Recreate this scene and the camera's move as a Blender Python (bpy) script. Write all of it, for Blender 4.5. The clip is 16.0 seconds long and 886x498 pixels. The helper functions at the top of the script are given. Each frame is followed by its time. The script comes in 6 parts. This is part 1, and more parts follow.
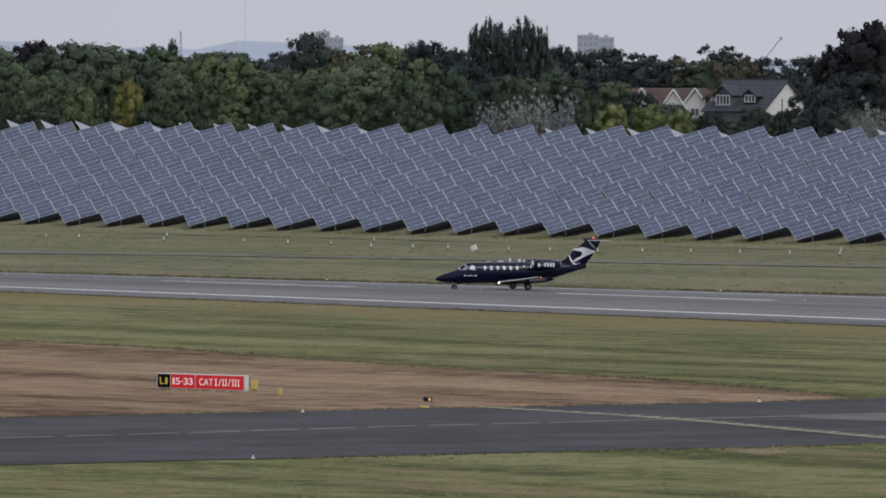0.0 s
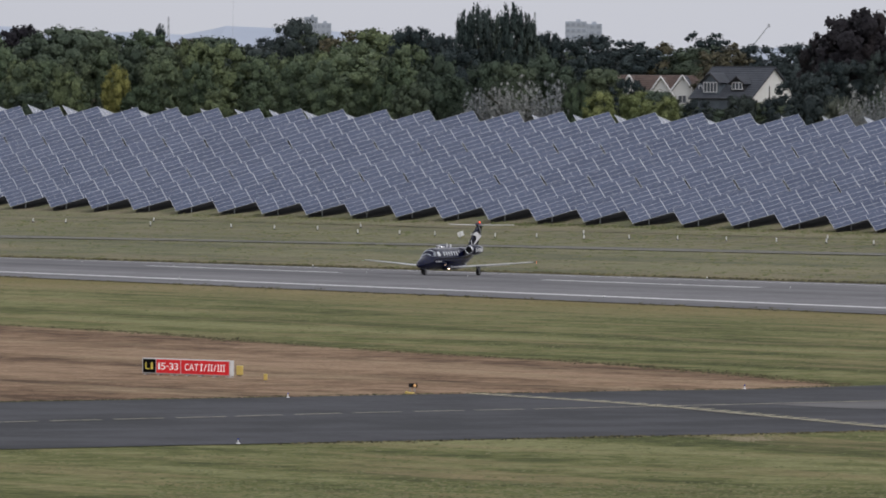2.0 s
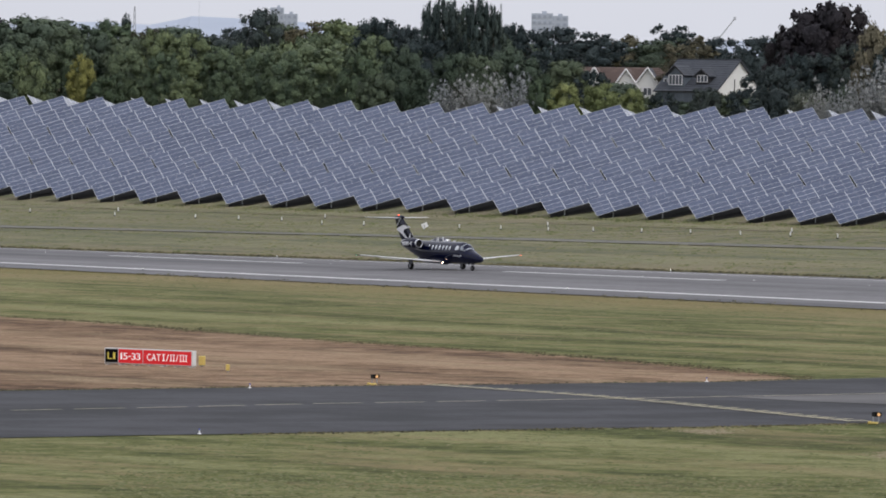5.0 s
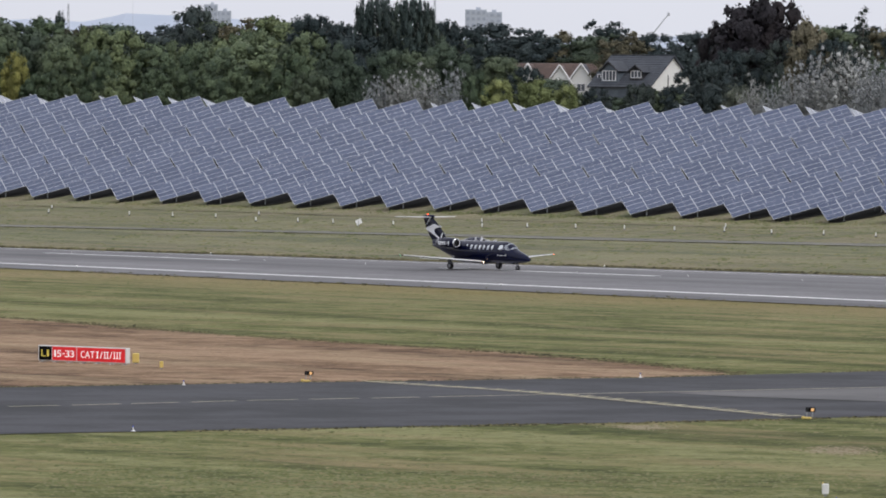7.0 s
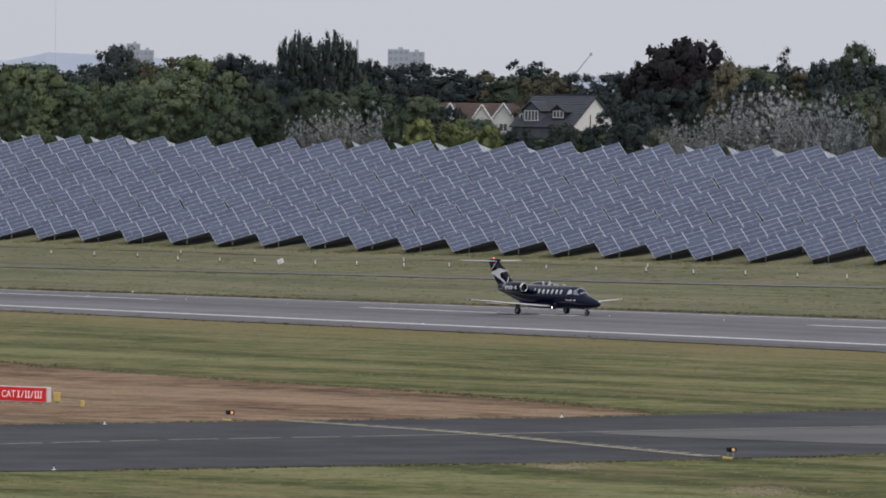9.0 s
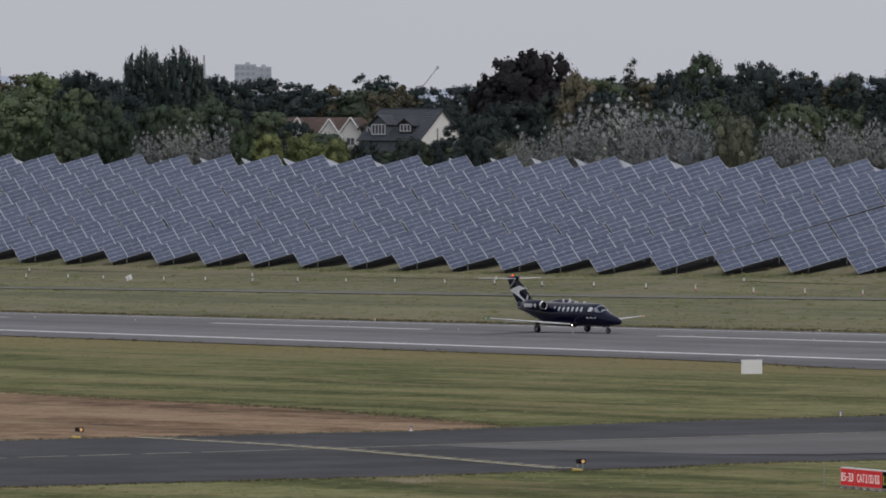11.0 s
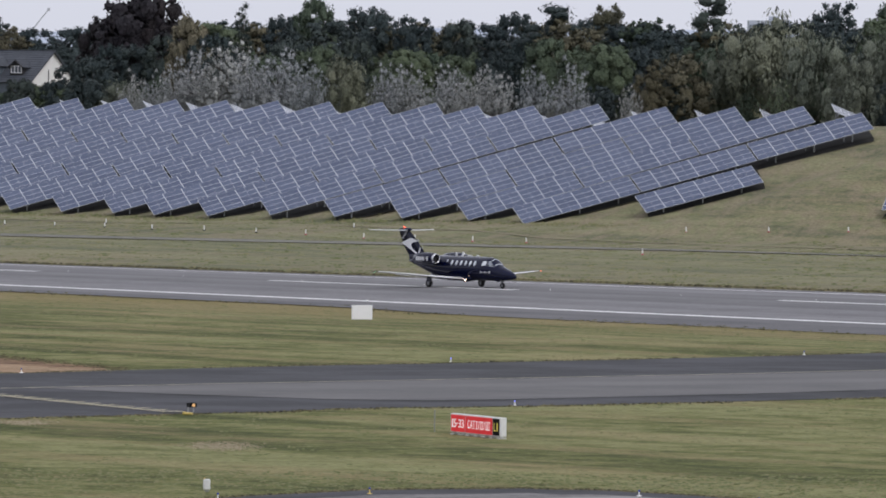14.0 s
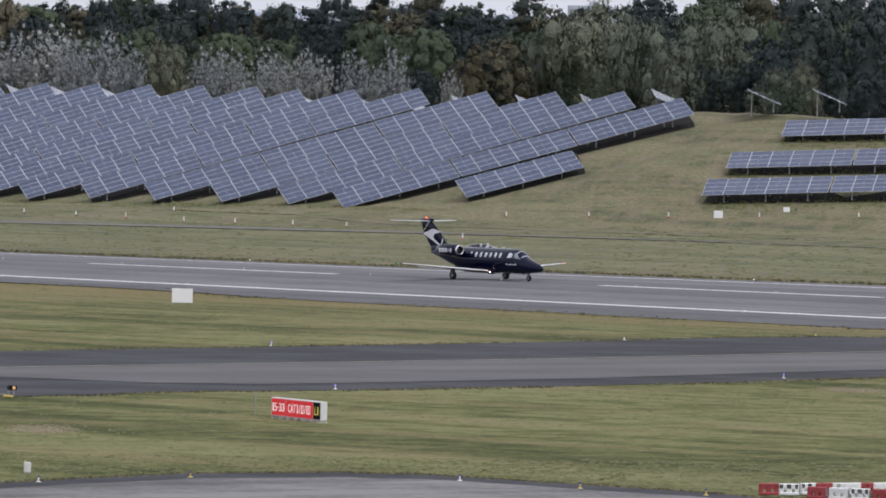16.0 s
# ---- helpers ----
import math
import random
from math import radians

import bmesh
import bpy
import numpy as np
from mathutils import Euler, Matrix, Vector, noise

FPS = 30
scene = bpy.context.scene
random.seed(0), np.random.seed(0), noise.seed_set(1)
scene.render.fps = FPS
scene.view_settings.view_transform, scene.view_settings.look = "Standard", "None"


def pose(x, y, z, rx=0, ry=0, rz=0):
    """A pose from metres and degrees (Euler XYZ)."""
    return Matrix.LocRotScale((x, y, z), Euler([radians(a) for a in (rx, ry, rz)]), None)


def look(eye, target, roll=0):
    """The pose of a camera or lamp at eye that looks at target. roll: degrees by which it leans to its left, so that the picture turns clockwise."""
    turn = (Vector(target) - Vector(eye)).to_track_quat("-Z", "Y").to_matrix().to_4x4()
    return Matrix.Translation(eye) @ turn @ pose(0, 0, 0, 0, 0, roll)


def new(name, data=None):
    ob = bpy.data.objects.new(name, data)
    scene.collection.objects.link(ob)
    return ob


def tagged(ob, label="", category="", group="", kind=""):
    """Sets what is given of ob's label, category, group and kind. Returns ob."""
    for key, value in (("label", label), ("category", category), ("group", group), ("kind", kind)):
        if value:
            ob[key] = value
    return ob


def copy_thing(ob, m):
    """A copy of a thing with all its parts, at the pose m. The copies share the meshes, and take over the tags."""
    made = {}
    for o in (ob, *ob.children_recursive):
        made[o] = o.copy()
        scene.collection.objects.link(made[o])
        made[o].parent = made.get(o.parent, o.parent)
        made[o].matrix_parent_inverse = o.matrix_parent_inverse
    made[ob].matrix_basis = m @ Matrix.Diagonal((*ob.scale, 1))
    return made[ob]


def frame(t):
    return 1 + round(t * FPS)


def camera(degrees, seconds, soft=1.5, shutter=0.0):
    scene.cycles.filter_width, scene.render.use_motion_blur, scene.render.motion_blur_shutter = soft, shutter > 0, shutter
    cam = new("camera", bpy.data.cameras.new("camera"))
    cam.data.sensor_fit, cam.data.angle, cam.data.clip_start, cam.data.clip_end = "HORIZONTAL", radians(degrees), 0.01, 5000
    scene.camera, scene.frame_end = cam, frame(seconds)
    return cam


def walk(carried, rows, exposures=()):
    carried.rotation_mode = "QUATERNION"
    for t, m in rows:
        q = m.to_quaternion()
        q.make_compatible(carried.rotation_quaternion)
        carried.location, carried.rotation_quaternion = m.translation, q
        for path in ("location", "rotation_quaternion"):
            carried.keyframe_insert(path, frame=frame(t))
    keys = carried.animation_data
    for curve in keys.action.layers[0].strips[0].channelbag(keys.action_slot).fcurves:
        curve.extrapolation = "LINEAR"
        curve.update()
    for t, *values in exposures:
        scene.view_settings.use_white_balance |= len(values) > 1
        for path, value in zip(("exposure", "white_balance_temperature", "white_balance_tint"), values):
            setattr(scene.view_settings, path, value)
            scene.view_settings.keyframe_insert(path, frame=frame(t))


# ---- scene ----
# ---------------------------------------------------------------- camera
cam = camera(5.2161, 16.0, 1.8)
EYE_Z = 15.46
# seconds, sideways sway, heading to the left, pitch, lean
CAM_A = (
    (0.0, -0.167, 1.1658, -0.8715, 0.1689), (0.5, -0.027, 1.1633, -0.8238, 0.5579),
    (1.0, -0.029, 1.0804, -0.8828, 0.5529), (1.5, -0.104, 1.1045, -0.8915, 0.3383),
    (2.0, -0.096, 1.0904, -0.9528, 0.3814), (2.5, -0.105, 1.0960, -0.9841, 0.4945),
    (3.0, -0.112, 1.1057, -1.0230, 0.5532), (3.2, -0.098, 1.1022, -0.9921, 0.5223),
    (5.3, 0.048, 0.8556, -1.0070, 0.6587), (5.5, 0.038, 0.7982, -1.0555, 0.6116),
    (6.0, 0.055, 0.6982, -1.0937, 0.6504), (6.5, 0.100, 0.5920, -1.1070, 0.5542),
    (7.0, 0.099, 0.5006, -1.0192, 0.5095), (7.5, 0.140, 0.2971, -0.9829, 0.6410),
    (8.0, 0.158, 0.1495, -0.8902, 0.7804), (8.2, 0.213, 0.0988, -0.8599, 0.7597))
CAM_B = (
    (10.3, 0.010, -0.2340, -0.7410, 0.1600), (10.5, 0.026, -0.4080, -0.7402, 0.0557),
    (11.0, 0.214, -0.8440, -0.6941, 0.0242), (11.5, -0.086, -1.2819, -0.6958, -0.0029),
    (12.0, -0.036, -1.4745, -0.7055, 0.0983), (12.5, -0.010, -2.0386, -0.8542, 0.2984),
    (13.0, 0.030, -2.4441, -1.0056, 0.3979), (13.5, -0.005, -2.8170, -1.1503, 0.7346),
    (14.0, 0.016, -3.1541, -1.0088, 0.6655), (14.5, 0.001, -3.5360, -1.0045, 0.9668),
    (15.0, -0.040, -3.9082, -1.0767, 0.9195), (15.5, -0.073, -4.0826, -1.1165, 0.8133),
    (16.0, -0.085, -4.2217, -1.0884, 0.9139))


def eye_pose(sway, yaw, pitch, roll):
    return pose(sway, 0, EYE_Z, 90 + pitch, 0, yaw) @ pose(0, 0, 0, 0, 0, roll)


EXPOSURES = ((0.0, -0.16, 6320, 11.5), (1.0, -0.14, 6320, 11.5), (1.5, -0.08, 6350, 11.5), (2.0, -0.03, 6470, 11.5), (2.5, 0.22, 6440, 11.5), (5.5, 0.25, 6440, 11.5), (7.0, 0.34, 6440, 11.5), (8.0, 0.20, 6420, 11.2), (10.5, -0.29, 6470, 11.5),
             (12.5, -0.30, 6470, 11.5), (13.0, -0.23, 6470, 11.5), (13.5, 0.18, 6310, 13.0), (16.0, 0.26, 6310, 13.0))
walk(cam, [(t, eye_pose(*rest)) for t, *rest in CAM_A + CAM_B], EXPOSURES)

# ---------------------------------------------------------------- light: a bright overcast afternoon
world = bpy.data.worlds.new("overcast_sky")
scene.world = world
world.use_nodes = True
wn, wl = world.node_tree.nodes, world.node_tree.links
wn.clear()
sky = wn.new("ShaderNodeTexSky")
sky.sky_type, sky.sun_disc = "NISHITA", False
sky.sun_elevation, sky.sun_rotation = radians(53), radians(132)
sky.air_density, sky.dust_density, sky.ozone_density = 1.0, 6.0, 1.0
grey = wn.new("ShaderNodeHueSaturation")
grey.inputs["Saturation"].default_value = 0.22
dim = wn.new("ShaderNodeMixRGB")
dim.blend_type = "MULTIPLY"
dim.inputs["Fac"].default_value = 1.0
dim.inputs["Color2"].default_value = (0.09, 0.09, 0.09, 1)
cloud_at = wn.new("ShaderNodeTexCoord")
cloud = wn.new("ShaderNodeTexNoise")
cloud.inputs["Scale"].default_value, cloud.inputs["Detail"].default_value = 3.0, 4.0
deck = wn.new("ShaderNodeValToRGB")
deck.color_ramp.elements[0].position, deck.color_ramp.elements[0].color = 0.3, (0.67, 0.69, 0.755, 1)
deck.color_ramp.elements[1].position, deck.color_ramp.elements[1].color = 0.7, (0.75, 0.77, 0.835, 1)
over = wn.new("ShaderNodeMixRGB")
over.inputs["Fac"].default_value = 0.8
back = wn.new("ShaderNodeBackground")
back.inputs["Strength"].default_value = 1.0
wout = wn.new("ShaderNodeOutputWorld")
wl.new(sky.outputs["Color"], grey.inputs["Color"])
wl.new(grey.outputs["Color"], dim.inputs["Color1"])
wl.new(cloud_at.outputs["Generated"], cloud.inputs["Vector"])
wl.new(cloud.outputs["Fac"], deck.inputs["Fac"])
wl.new(dim.outputs["Color"], over.inputs["Color1"])
wl.new(deck.outputs["Color"], over.inputs["Color2"])
wl.new(over.outputs["Color"], back.inputs["Color"])
wl.new(back.outputs["Background"], wout.inputs["Surface"])

sun = new("sun", bpy.data.lights.new("sun", "SUN"))
sun.data.energy, sun.data.angle, sun.data.color = 0.9, radians(25), (1.0, 0.96, 0.9)
sun.matrix_world = look((50, -45, 88), (0, 0, 0))

# ---------------------------------------------------------------- the lie of the land
U = Vector((0.57159, -0.82054, 0))       # along the runway
N = Vector((0.82054, 0.57159, 0))        # across it, away from the viewer
Y0 = 773.24
CROWN, TWIST = 0.01264, 7.883e-5
RIDGE = 10.7


def sstep(a, b, x):
    t = np.clip((x - a) / (b - a), 0, 1)
    return t * t * (3 - 2 * t)


def runway_z(s, n):
    return -CROWN * np.abs(n) + TWIST * np.clip(s, -280, 170) * n


def land(x, y):
    """Height of the ground."""
    x, y = np.asarray(x, float), np.asarray(y, float)
    s = x * U.x + (y - Y0) * U.y
    n = x * N.x + (y - Y0) * N.y
    z = runway_z(s, np.clip(n, -34, 30)) * (1 - sstep(34, 75, np.abs(n)))
    z = z + 0.6 * sstep(-190, -130, s) * sstep(60, 150, n) * (1 - sstep(200, 260, n))
    d = n - 166.7
    ramp = 0.284 * (np.sqrt(d * d + 9) + d) / 2
    z = z + np.where(n > 100, -np.log(np.exp(-np.clip(ramp, 0, 30) * 1.2) + np.exp(-RIDGE * 1.2)) / 1.2, 0)
    z = z - 3.0 * sstep(207, 225, n)
    # past the end of the long array the bank turns towards the taxiway
    e = (x - 94.0) * 0.40 + (y - 938.0) * 0.957 + 8.0
    turn = 0.26 * (np.sqrt(e * e + 9) + e) / 2
    turn = -np.log(np.exp(-np.clip(turn, 0, 30) * 1.2) + np.exp(-RIDGE * 1.2)) / 1.2 - 3.0 * sstep(46, 64, e)
    w = sstep(-109, -95, s) * sstep(100, 130, n)
    return z * (1 - w) + turn * w + 6.5 * sstep(235, 360, n)


def plan(s, n, up=0.0):
    """A place given along and across the runway, on the ground."""
    x, y = U.x * s + N.x * n, Y0 + U.y * s + N.y * n
    return Vector((x, y, float(land(x, y)) + up))


def ground_at(x, y, up=0.0):
    return Vector((x, y, float(land(x, y)) + up))


# ---------------------------------------------------------------- materials
def material(name, rough=0.7, metal=0.0, spec=0.5):
    m = bpy.data.materials.new(name)
    m.use_nodes = True
    b = m.node_tree.nodes["Principled BSDF"]
    b.inputs["Roughness"].default_value = rough
    b.inputs["Metallic"].default_value = metal
    b.inputs["Specular IOR Level"].default_value = spec
    return m, m.node_tree.nodes, m.node_tree.links, b


def ramp_node(nodes, stops):
    r = nodes.new("ShaderNodeValToRGB")
    e = r.color_ramp.elements
    while len(e) < len(stops):
        e.new(0.5)
    for el, (p, c) in zip(e, stops):
        el.position, el.color = p, (*c, 1)
    return r


def noise_node(nodes, links, vec, scale, detail=4.0, rough=0.6):
    n = nodes.new("ShaderNodeTexNoise")
    n.inputs["Scale"].default_value, n.inputs["Detail"].default_value, n.inputs["Roughness"].default_value = scale, detail, rough
    if vec:
        links.new(vec, n.inputs["Vector"])
    return n


def mix_node(nodes, links, kind, fac, a, b):
    m = nodes.new("ShaderNodeMixRGB")
    m.blend_type = kind
    for value, socket in ((fac, m.inputs[0]), (a, m.inputs[1]), (b, m.inputs[2])):
        if hasattr(value, "is_output"):
            links.new(value, socket)
        elif isinstance(value, float):
            socket.default_value = value
        else:
            socket.default_value = (*value, 1)
    return m.outputs[0]


def worn(name, c1, c2, scale=1.0, rough=0.7, metal=0.0, spec=0.5, bump=0.0, fine=8.0):
    """A painted or plain surface with two scales of variation."""
    m, nd, ln, b = material(name, rough, metal, spec)
    co = nd.new("ShaderNodeTexCoord").outputs["Object"]
    n1, n2 = noise_node(nd, ln, co, scale), noise_node(nd, ln, co, scale * fine, 3)
    f = mix_node(nd, ln, "MIX", 0.4, n1.outputs["Fac"], n2.outputs["Fac"])
    r = ramp_node(nd, ((0.35, c1), (0.65, c2)))
    ln.new(f, r.inputs["Fac"])
    ln.new(r.outputs["Color"], b.inputs["Base Color"])
    if bump:
        bm_ = nd.new("ShaderNodeBump")
        bm_.inputs["Strength"].default_value, bm_.inputs["Distance"].default_value = bump, 0.02
        ln.new(n2.outputs["Fac"], bm_.inputs["Height"])
        ln.new(bm_.outputs["Normal"], b.inputs["Normal"])
    return m


def along_runway(nd, ln):
    """World coordinates turned so that x runs along the runway and y across it."""
    geo = nd.new("ShaderNodeNewGeometry")
    mp = nd.new("ShaderNodeMapping")
    mp.vector_type = "TEXTURE"
    mp.inputs["Location"].default_value = (0, Y0, 0)
    mp.inputs["Rotation"].default_value = (0, 0, math.atan2(U.y, U.x))
    ln.new(geo.outputs["Position"], mp.inputs["Vector"])
    return mp.outputs["Vector"]


def scaled(nd, ln, vec, sx, sy):
    mp = nd.new("ShaderNodeMapping")
    mp.inputs["Scale"].default_value = (sx, sy, 1)
    ln.new(vec, mp.inputs["Vector"])
    return mp.outputs["Vector"]


def turf(name, dark, mid, light, straw, stripe=0.44):
    """Mown grass: mower swaths along the runway, blotches, straw-coloured tufts."""
    m, nd, ln, b = material(name, 0.9, 0, 0.15)
    v = along_runway(nd, ln)
    swath = noise_node(nd, ln, scaled(nd, ln, v, 0.002, 0.13), 1.0, 2.0, 0.5)
    blotch = noise_node(nd, ln, scaled(nd, ln, v, 0.03, 0.06), 1.0, 5.0, 0.65)
    tuft = noise_node(nd, ln, v, 0.35, 7.0, 0.75)
    blade = noise_node(nd, ln, v, 3.0, 4.0, 0.75)
    f = mix_node(nd, ln, "MIX", stripe, blotch.outputs["Fac"], swath.outputs["Fac"])
    f = mix_node(nd, ln, "MIX", 0.44, f, tuft.outputs["Fac"])
    r = ramp_node(nd, ((0.44, dark), (0.5, mid), (0.56, light)))
    ln.new(f, r.inputs["Fac"])
    dry = noise_node(nd, ln, scaled(nd, ln, v, 0.02, 0.09), 1.7, 6.0, 0.7)
    # how dry the grass is, by its distance from the runway's axis
    sep = nd.new("ShaderNodeSeparateXYZ")
    ln.new(v, sep.inputs["Vector"])
    near = nd.new("ShaderNodeMapRange")
    near.inputs["From Min"].default_value, near.inputs["From Max"].default_value = -130.0, 230.0
    ln.new(sep.outputs["Y"], near.inputs["Value"])
    dryness = ramp_node(nd, [((n0 + 130) / 360, (k, k, k)) for n0, k in ((-130, 0.40), (-110, 0.42), (-58, 0.46), (-46, 0.62), (-36, 0.92), (30, 0.72), (60, 0.46), (88, 0.42), (98, 0.22), (140, 0.22), (152, 0.38), (175, 0.48), (230, 0.48))])
    ln.new(near.outputs["Result"], dryness.inputs["Fac"])
    more = nd.new("ShaderNodeMath")
    more.operation = "MULTIPLY_ADD"
    ln.new(dryness.outputs["Color"], more.inputs[0])
    more.inputs[1].default_value = 0.42
    ln.new(dry.outputs["Fac"], more.inputs[2])
    dr = ramp_node(nd, ((0.66, (0, 0, 0)), (0.86, (0.85, 0.85, 0.85))))
    ln.new(more.outputs["Value"], dr.inputs["Fac"])
    c = mix_node(nd, ln, "MIX", dr.outputs["Color"], r.outputs["Color"], straw)
    # the rank ochre margin beside the runway
    margin = ramp_node(nd, [((n0 + 130) / 360, (k, k, k)) for n0, k in ((-130, 0.0), (-62, 0.0), (-44, 0.35), (-33, 0.72), (-26, 0.72), (-25, 0.0))])
    ln.new(near.outputs["Result"], margin.inputs["Fac"])
    patchy = ramp_node(nd, ((0.36, (0.15, 0.15, 0.15)), (0.58, (1, 1, 1))))
    ln.new(blotch.outputs["Fac"], patchy.inputs["Fac"])
    c = mix_node(nd, ln, "MIX", mix_node(nd, ln, "MULTIPLY", 1.0, margin.outputs["Color"], patchy.outputs["Color"]), c, tuple(a * b for a, b in zip(dark, (2.9, 1.95, 2.1))))
    # haze over the grass beyond the runway, mixed in as a paler grey-green
    seed = ramp_node(nd, [((n0 + 130) / 360, (k, k, k)) for n0, k in ((-130, 0.0), (20, 0.1), (40, 0.50), (85, 0.46), (140, 0.40), (230, 0.40))])
    ln.new(near.outputs["Result"], seed.inputs["Fac"])
    c = mix_node(nd, ln, "MIX", seed.outputs["Color"], c, (0.182, 0.180, 0.134))
    # dry swaths mown down the bank
    lean = nd.new("ShaderNodeMapping")
    lean.inputs["Rotation"].default_value = (0, 0, radians(16))
    ln.new(nd.new("ShaderNodeNewGeometry").outputs["Position"], lean.inputs["Vector"])
    mown = noise_node(nd, ln, scaled(nd, ln, lean.outputs["Vector"], 0.6, 0.012), 1.0, 4.0, 0.6)
    bald = ramp_node(nd, ((0.45, (0, 0, 0)), (0.60, (0.6, 0.6, 0.6))))
    ln.new(mown.outputs["Fac"], bald.inputs["Fac"])
    bank = ramp_node(nd, [((n0 + 130) / 360, (k, k, k)) for n0, k in ((-130, 0.0), (92, 0.0), (100, 0.9), (150, 1.0), (230, 0.8))])
    ln.new(near.outputs["Result"], bank.inputs["Fac"])
    c = mix_node(nd, ln, "MIX", mix_node(nd, ln, "MULTIPLY", 1.0, bank.outputs["Color"], bald.outputs["Color"]), c, (0.225, 0.185, 0.130))
    br = ramp_node(nd, ((0.3, (0.60, 0.60, 0.60)), (0.7, (1.36, 1.36, 1.36))))
    ln.new(blade.outputs["Fac"], br.inputs["Fac"])
    c = mix_node(nd, ln, "MULTIPLY", 1.0, c, br.outputs["Color"])
    ln.new(c, b.inputs["Base Color"])
    bp = nd.new("ShaderNodeBump")
    bp.inputs["Strength"].default_value, bp.inputs["Distance"].default_value = 0.5, 0.12
    ln.new(blade.outputs["Fac"], bp.inputs["Height"])
    ln.new(bp.outputs["Normal"], b.inputs["Normal"])
    return m


def asphalt(name, c1, c2, streak=0.4, wear=None, spread=0.09):
    """Paving with laying joints and tyre wear along the runway axis."""
    m, nd, ln, b = material(name, 0.75, 0, 0.35)
    v = along_runway(nd, ln)
    lane = noise_node(nd, ln, scaled(nd, ln, v, 0.003, 0.22) if streak >= 0 else scaled(nd, ln, v, 0.22, 0.003), 1.0, 4.0, 0.6)
    spot = noise_node(nd, ln, v, 0.12, 6.0, 0.65)
    grit = noise_node(nd, ln, v, 2.5, 4.0, 0.7)
    f = mix_node(nd, ln, "MIX", abs(streak), spot.outputs["Fac"], lane.outputs["Fac"])
    f = mix_node(nd, ln, "MIX", 0.25, f, grit.outputs["Fac"])
    r = ramp_node(nd, ((0.5 - spread, c1), (0.5 + spread, c2)))
    ln.new(f, r.inputs["Fac"])
    c = r.outputs["Color"]
    if wear:
        # rubber laid down by wheels either side of the axis, pale unused margins
        sep = nd.new("ShaderNodeSeparateXYZ")
        ln.new(v, sep.inputs["Vector"])
        span = nd.new("ShaderNodeMapRange")
        span.inputs["From Min"].default_value, span.inputs["From Max"].default_value = -34.0, 30.0
        ln.new(sep.outputs["Y"], span.inputs["Value"])
        wr = ramp_node(nd, [(p, (k, k, k)) for p, k in wear])
        ln.new(span.outputs["Result"], wr.inputs["Fac"])
        c = mix_node(nd, ln, "MULTIPLY", 1.0, c, wr.outputs["Color"])
    ln.new(c, b.inputs["Base Color"])
    return m


GRASS = turf("mown_grass", (0.052, 0.064, 0.017), (0.124, 0.130, 0.043), (0.202, 0.203, 0.090), (0.246, 0.196, 0.102))
DRY = turf("parched_grass", (0.088, 0.052, 0.030), (0.198, 0.126, 0.076), (0.305, 0.208, 0.134), (0.33, 0.25, 0.155), 0.48)
RUNWAY = asphalt("runway_asphalt", (0.104, 0.102, 0.109), (0.222, 0.218, 0.226), 0.68, ((0.0, 0.66), (0.16, 0.70), (0.185, 0.98), (0.36, 0.94), (0.45, 0.70), (0.66, 0.74), (0.82, 1.02), (1.0, 1.0)))
TAXI = asphalt("taxiway_asphalt", (0.010, 0.011, 0.014), (0.042, 0.042, 0.050), -0.30, None, 0.055)
TAXI_LIGHT = asphalt("taxiway_pale_asphalt", (0.080, 0.078, 0.079), (0.132, 0.129, 0.128), -0.5)
PAINT_WHITE = worn("runway_paint", (0.72, 0.72, 0.72), (0.90, 0.90, 0.90), 0.3)
PAINT_FADED = worn("faded_taxiway_paint", (0.22, 0.205, 0.15), (0.52, 0.48, 0.34), 0.5)
PAINT_YELLOW = worn("taxiway_paint", (0.42, 0.38, 0.24), (0.58, 0.53, 0.36), 0.4)


# ---------------------------------------------------------------- building helpers
def mesh_from(bm, name, mats, smooth=False):
    me = bpy.data.meshes.new(name)
    bm.normal_update()
    bm.to_mesh(me)
    bm.free()
    for m in mats if isinstance(mats, (list, tuple)) else [mats]:
        me.materials.append(m)
    if smooth:
        me.polygons.foreach_set("use_smooth", [True] * len(me.polygons))
    return me


def part(name, bm, mats, parent=None, label="", smooth=False):
    """Link a bmesh as one mesh object under a thing or a part."""
    ob = new(name, mesh_from(bm, name, mats, smooth))
    if parent:
        ob.parent = parent
    return tagged(ob, label=label)


def box(bm, size, at=(0, 0, 0), turn=None, bevel=0.0):
    """Add a box, its edges rounded a little."""
    m = Matrix.Translation(at) @ (turn.to_4x4() if turn else Matrix())
    r = bmesh.ops.create_cube(bm, size=1.0, matrix=m @ Matrix.Diagonal((*size, 1)))
    if bevel:
        es = list({e for v in r["verts"] for e in v.link_edges})
        bmesh.ops.bevel(bm, geom=es, offset=bevel, segments=1, affect="EDGES")
    return bm


def rod(bm, a, b, r1, r2=None, seg=8):
    """Add a tapered rod from a to b."""
    a, b = Vector(a), Vector(b)
    d = b - a
    q = d.to_track_quat("Z", "Y").to_matrix().to_4x4()
    bmesh.ops.create_cone(bm, cap_ends=True, segments=seg, radius1=r1, radius2=r1 if r2 is None else r2, depth=d.length,
                          matrix=Matrix.Translation((a + b) / 2) @ q)
    return bm


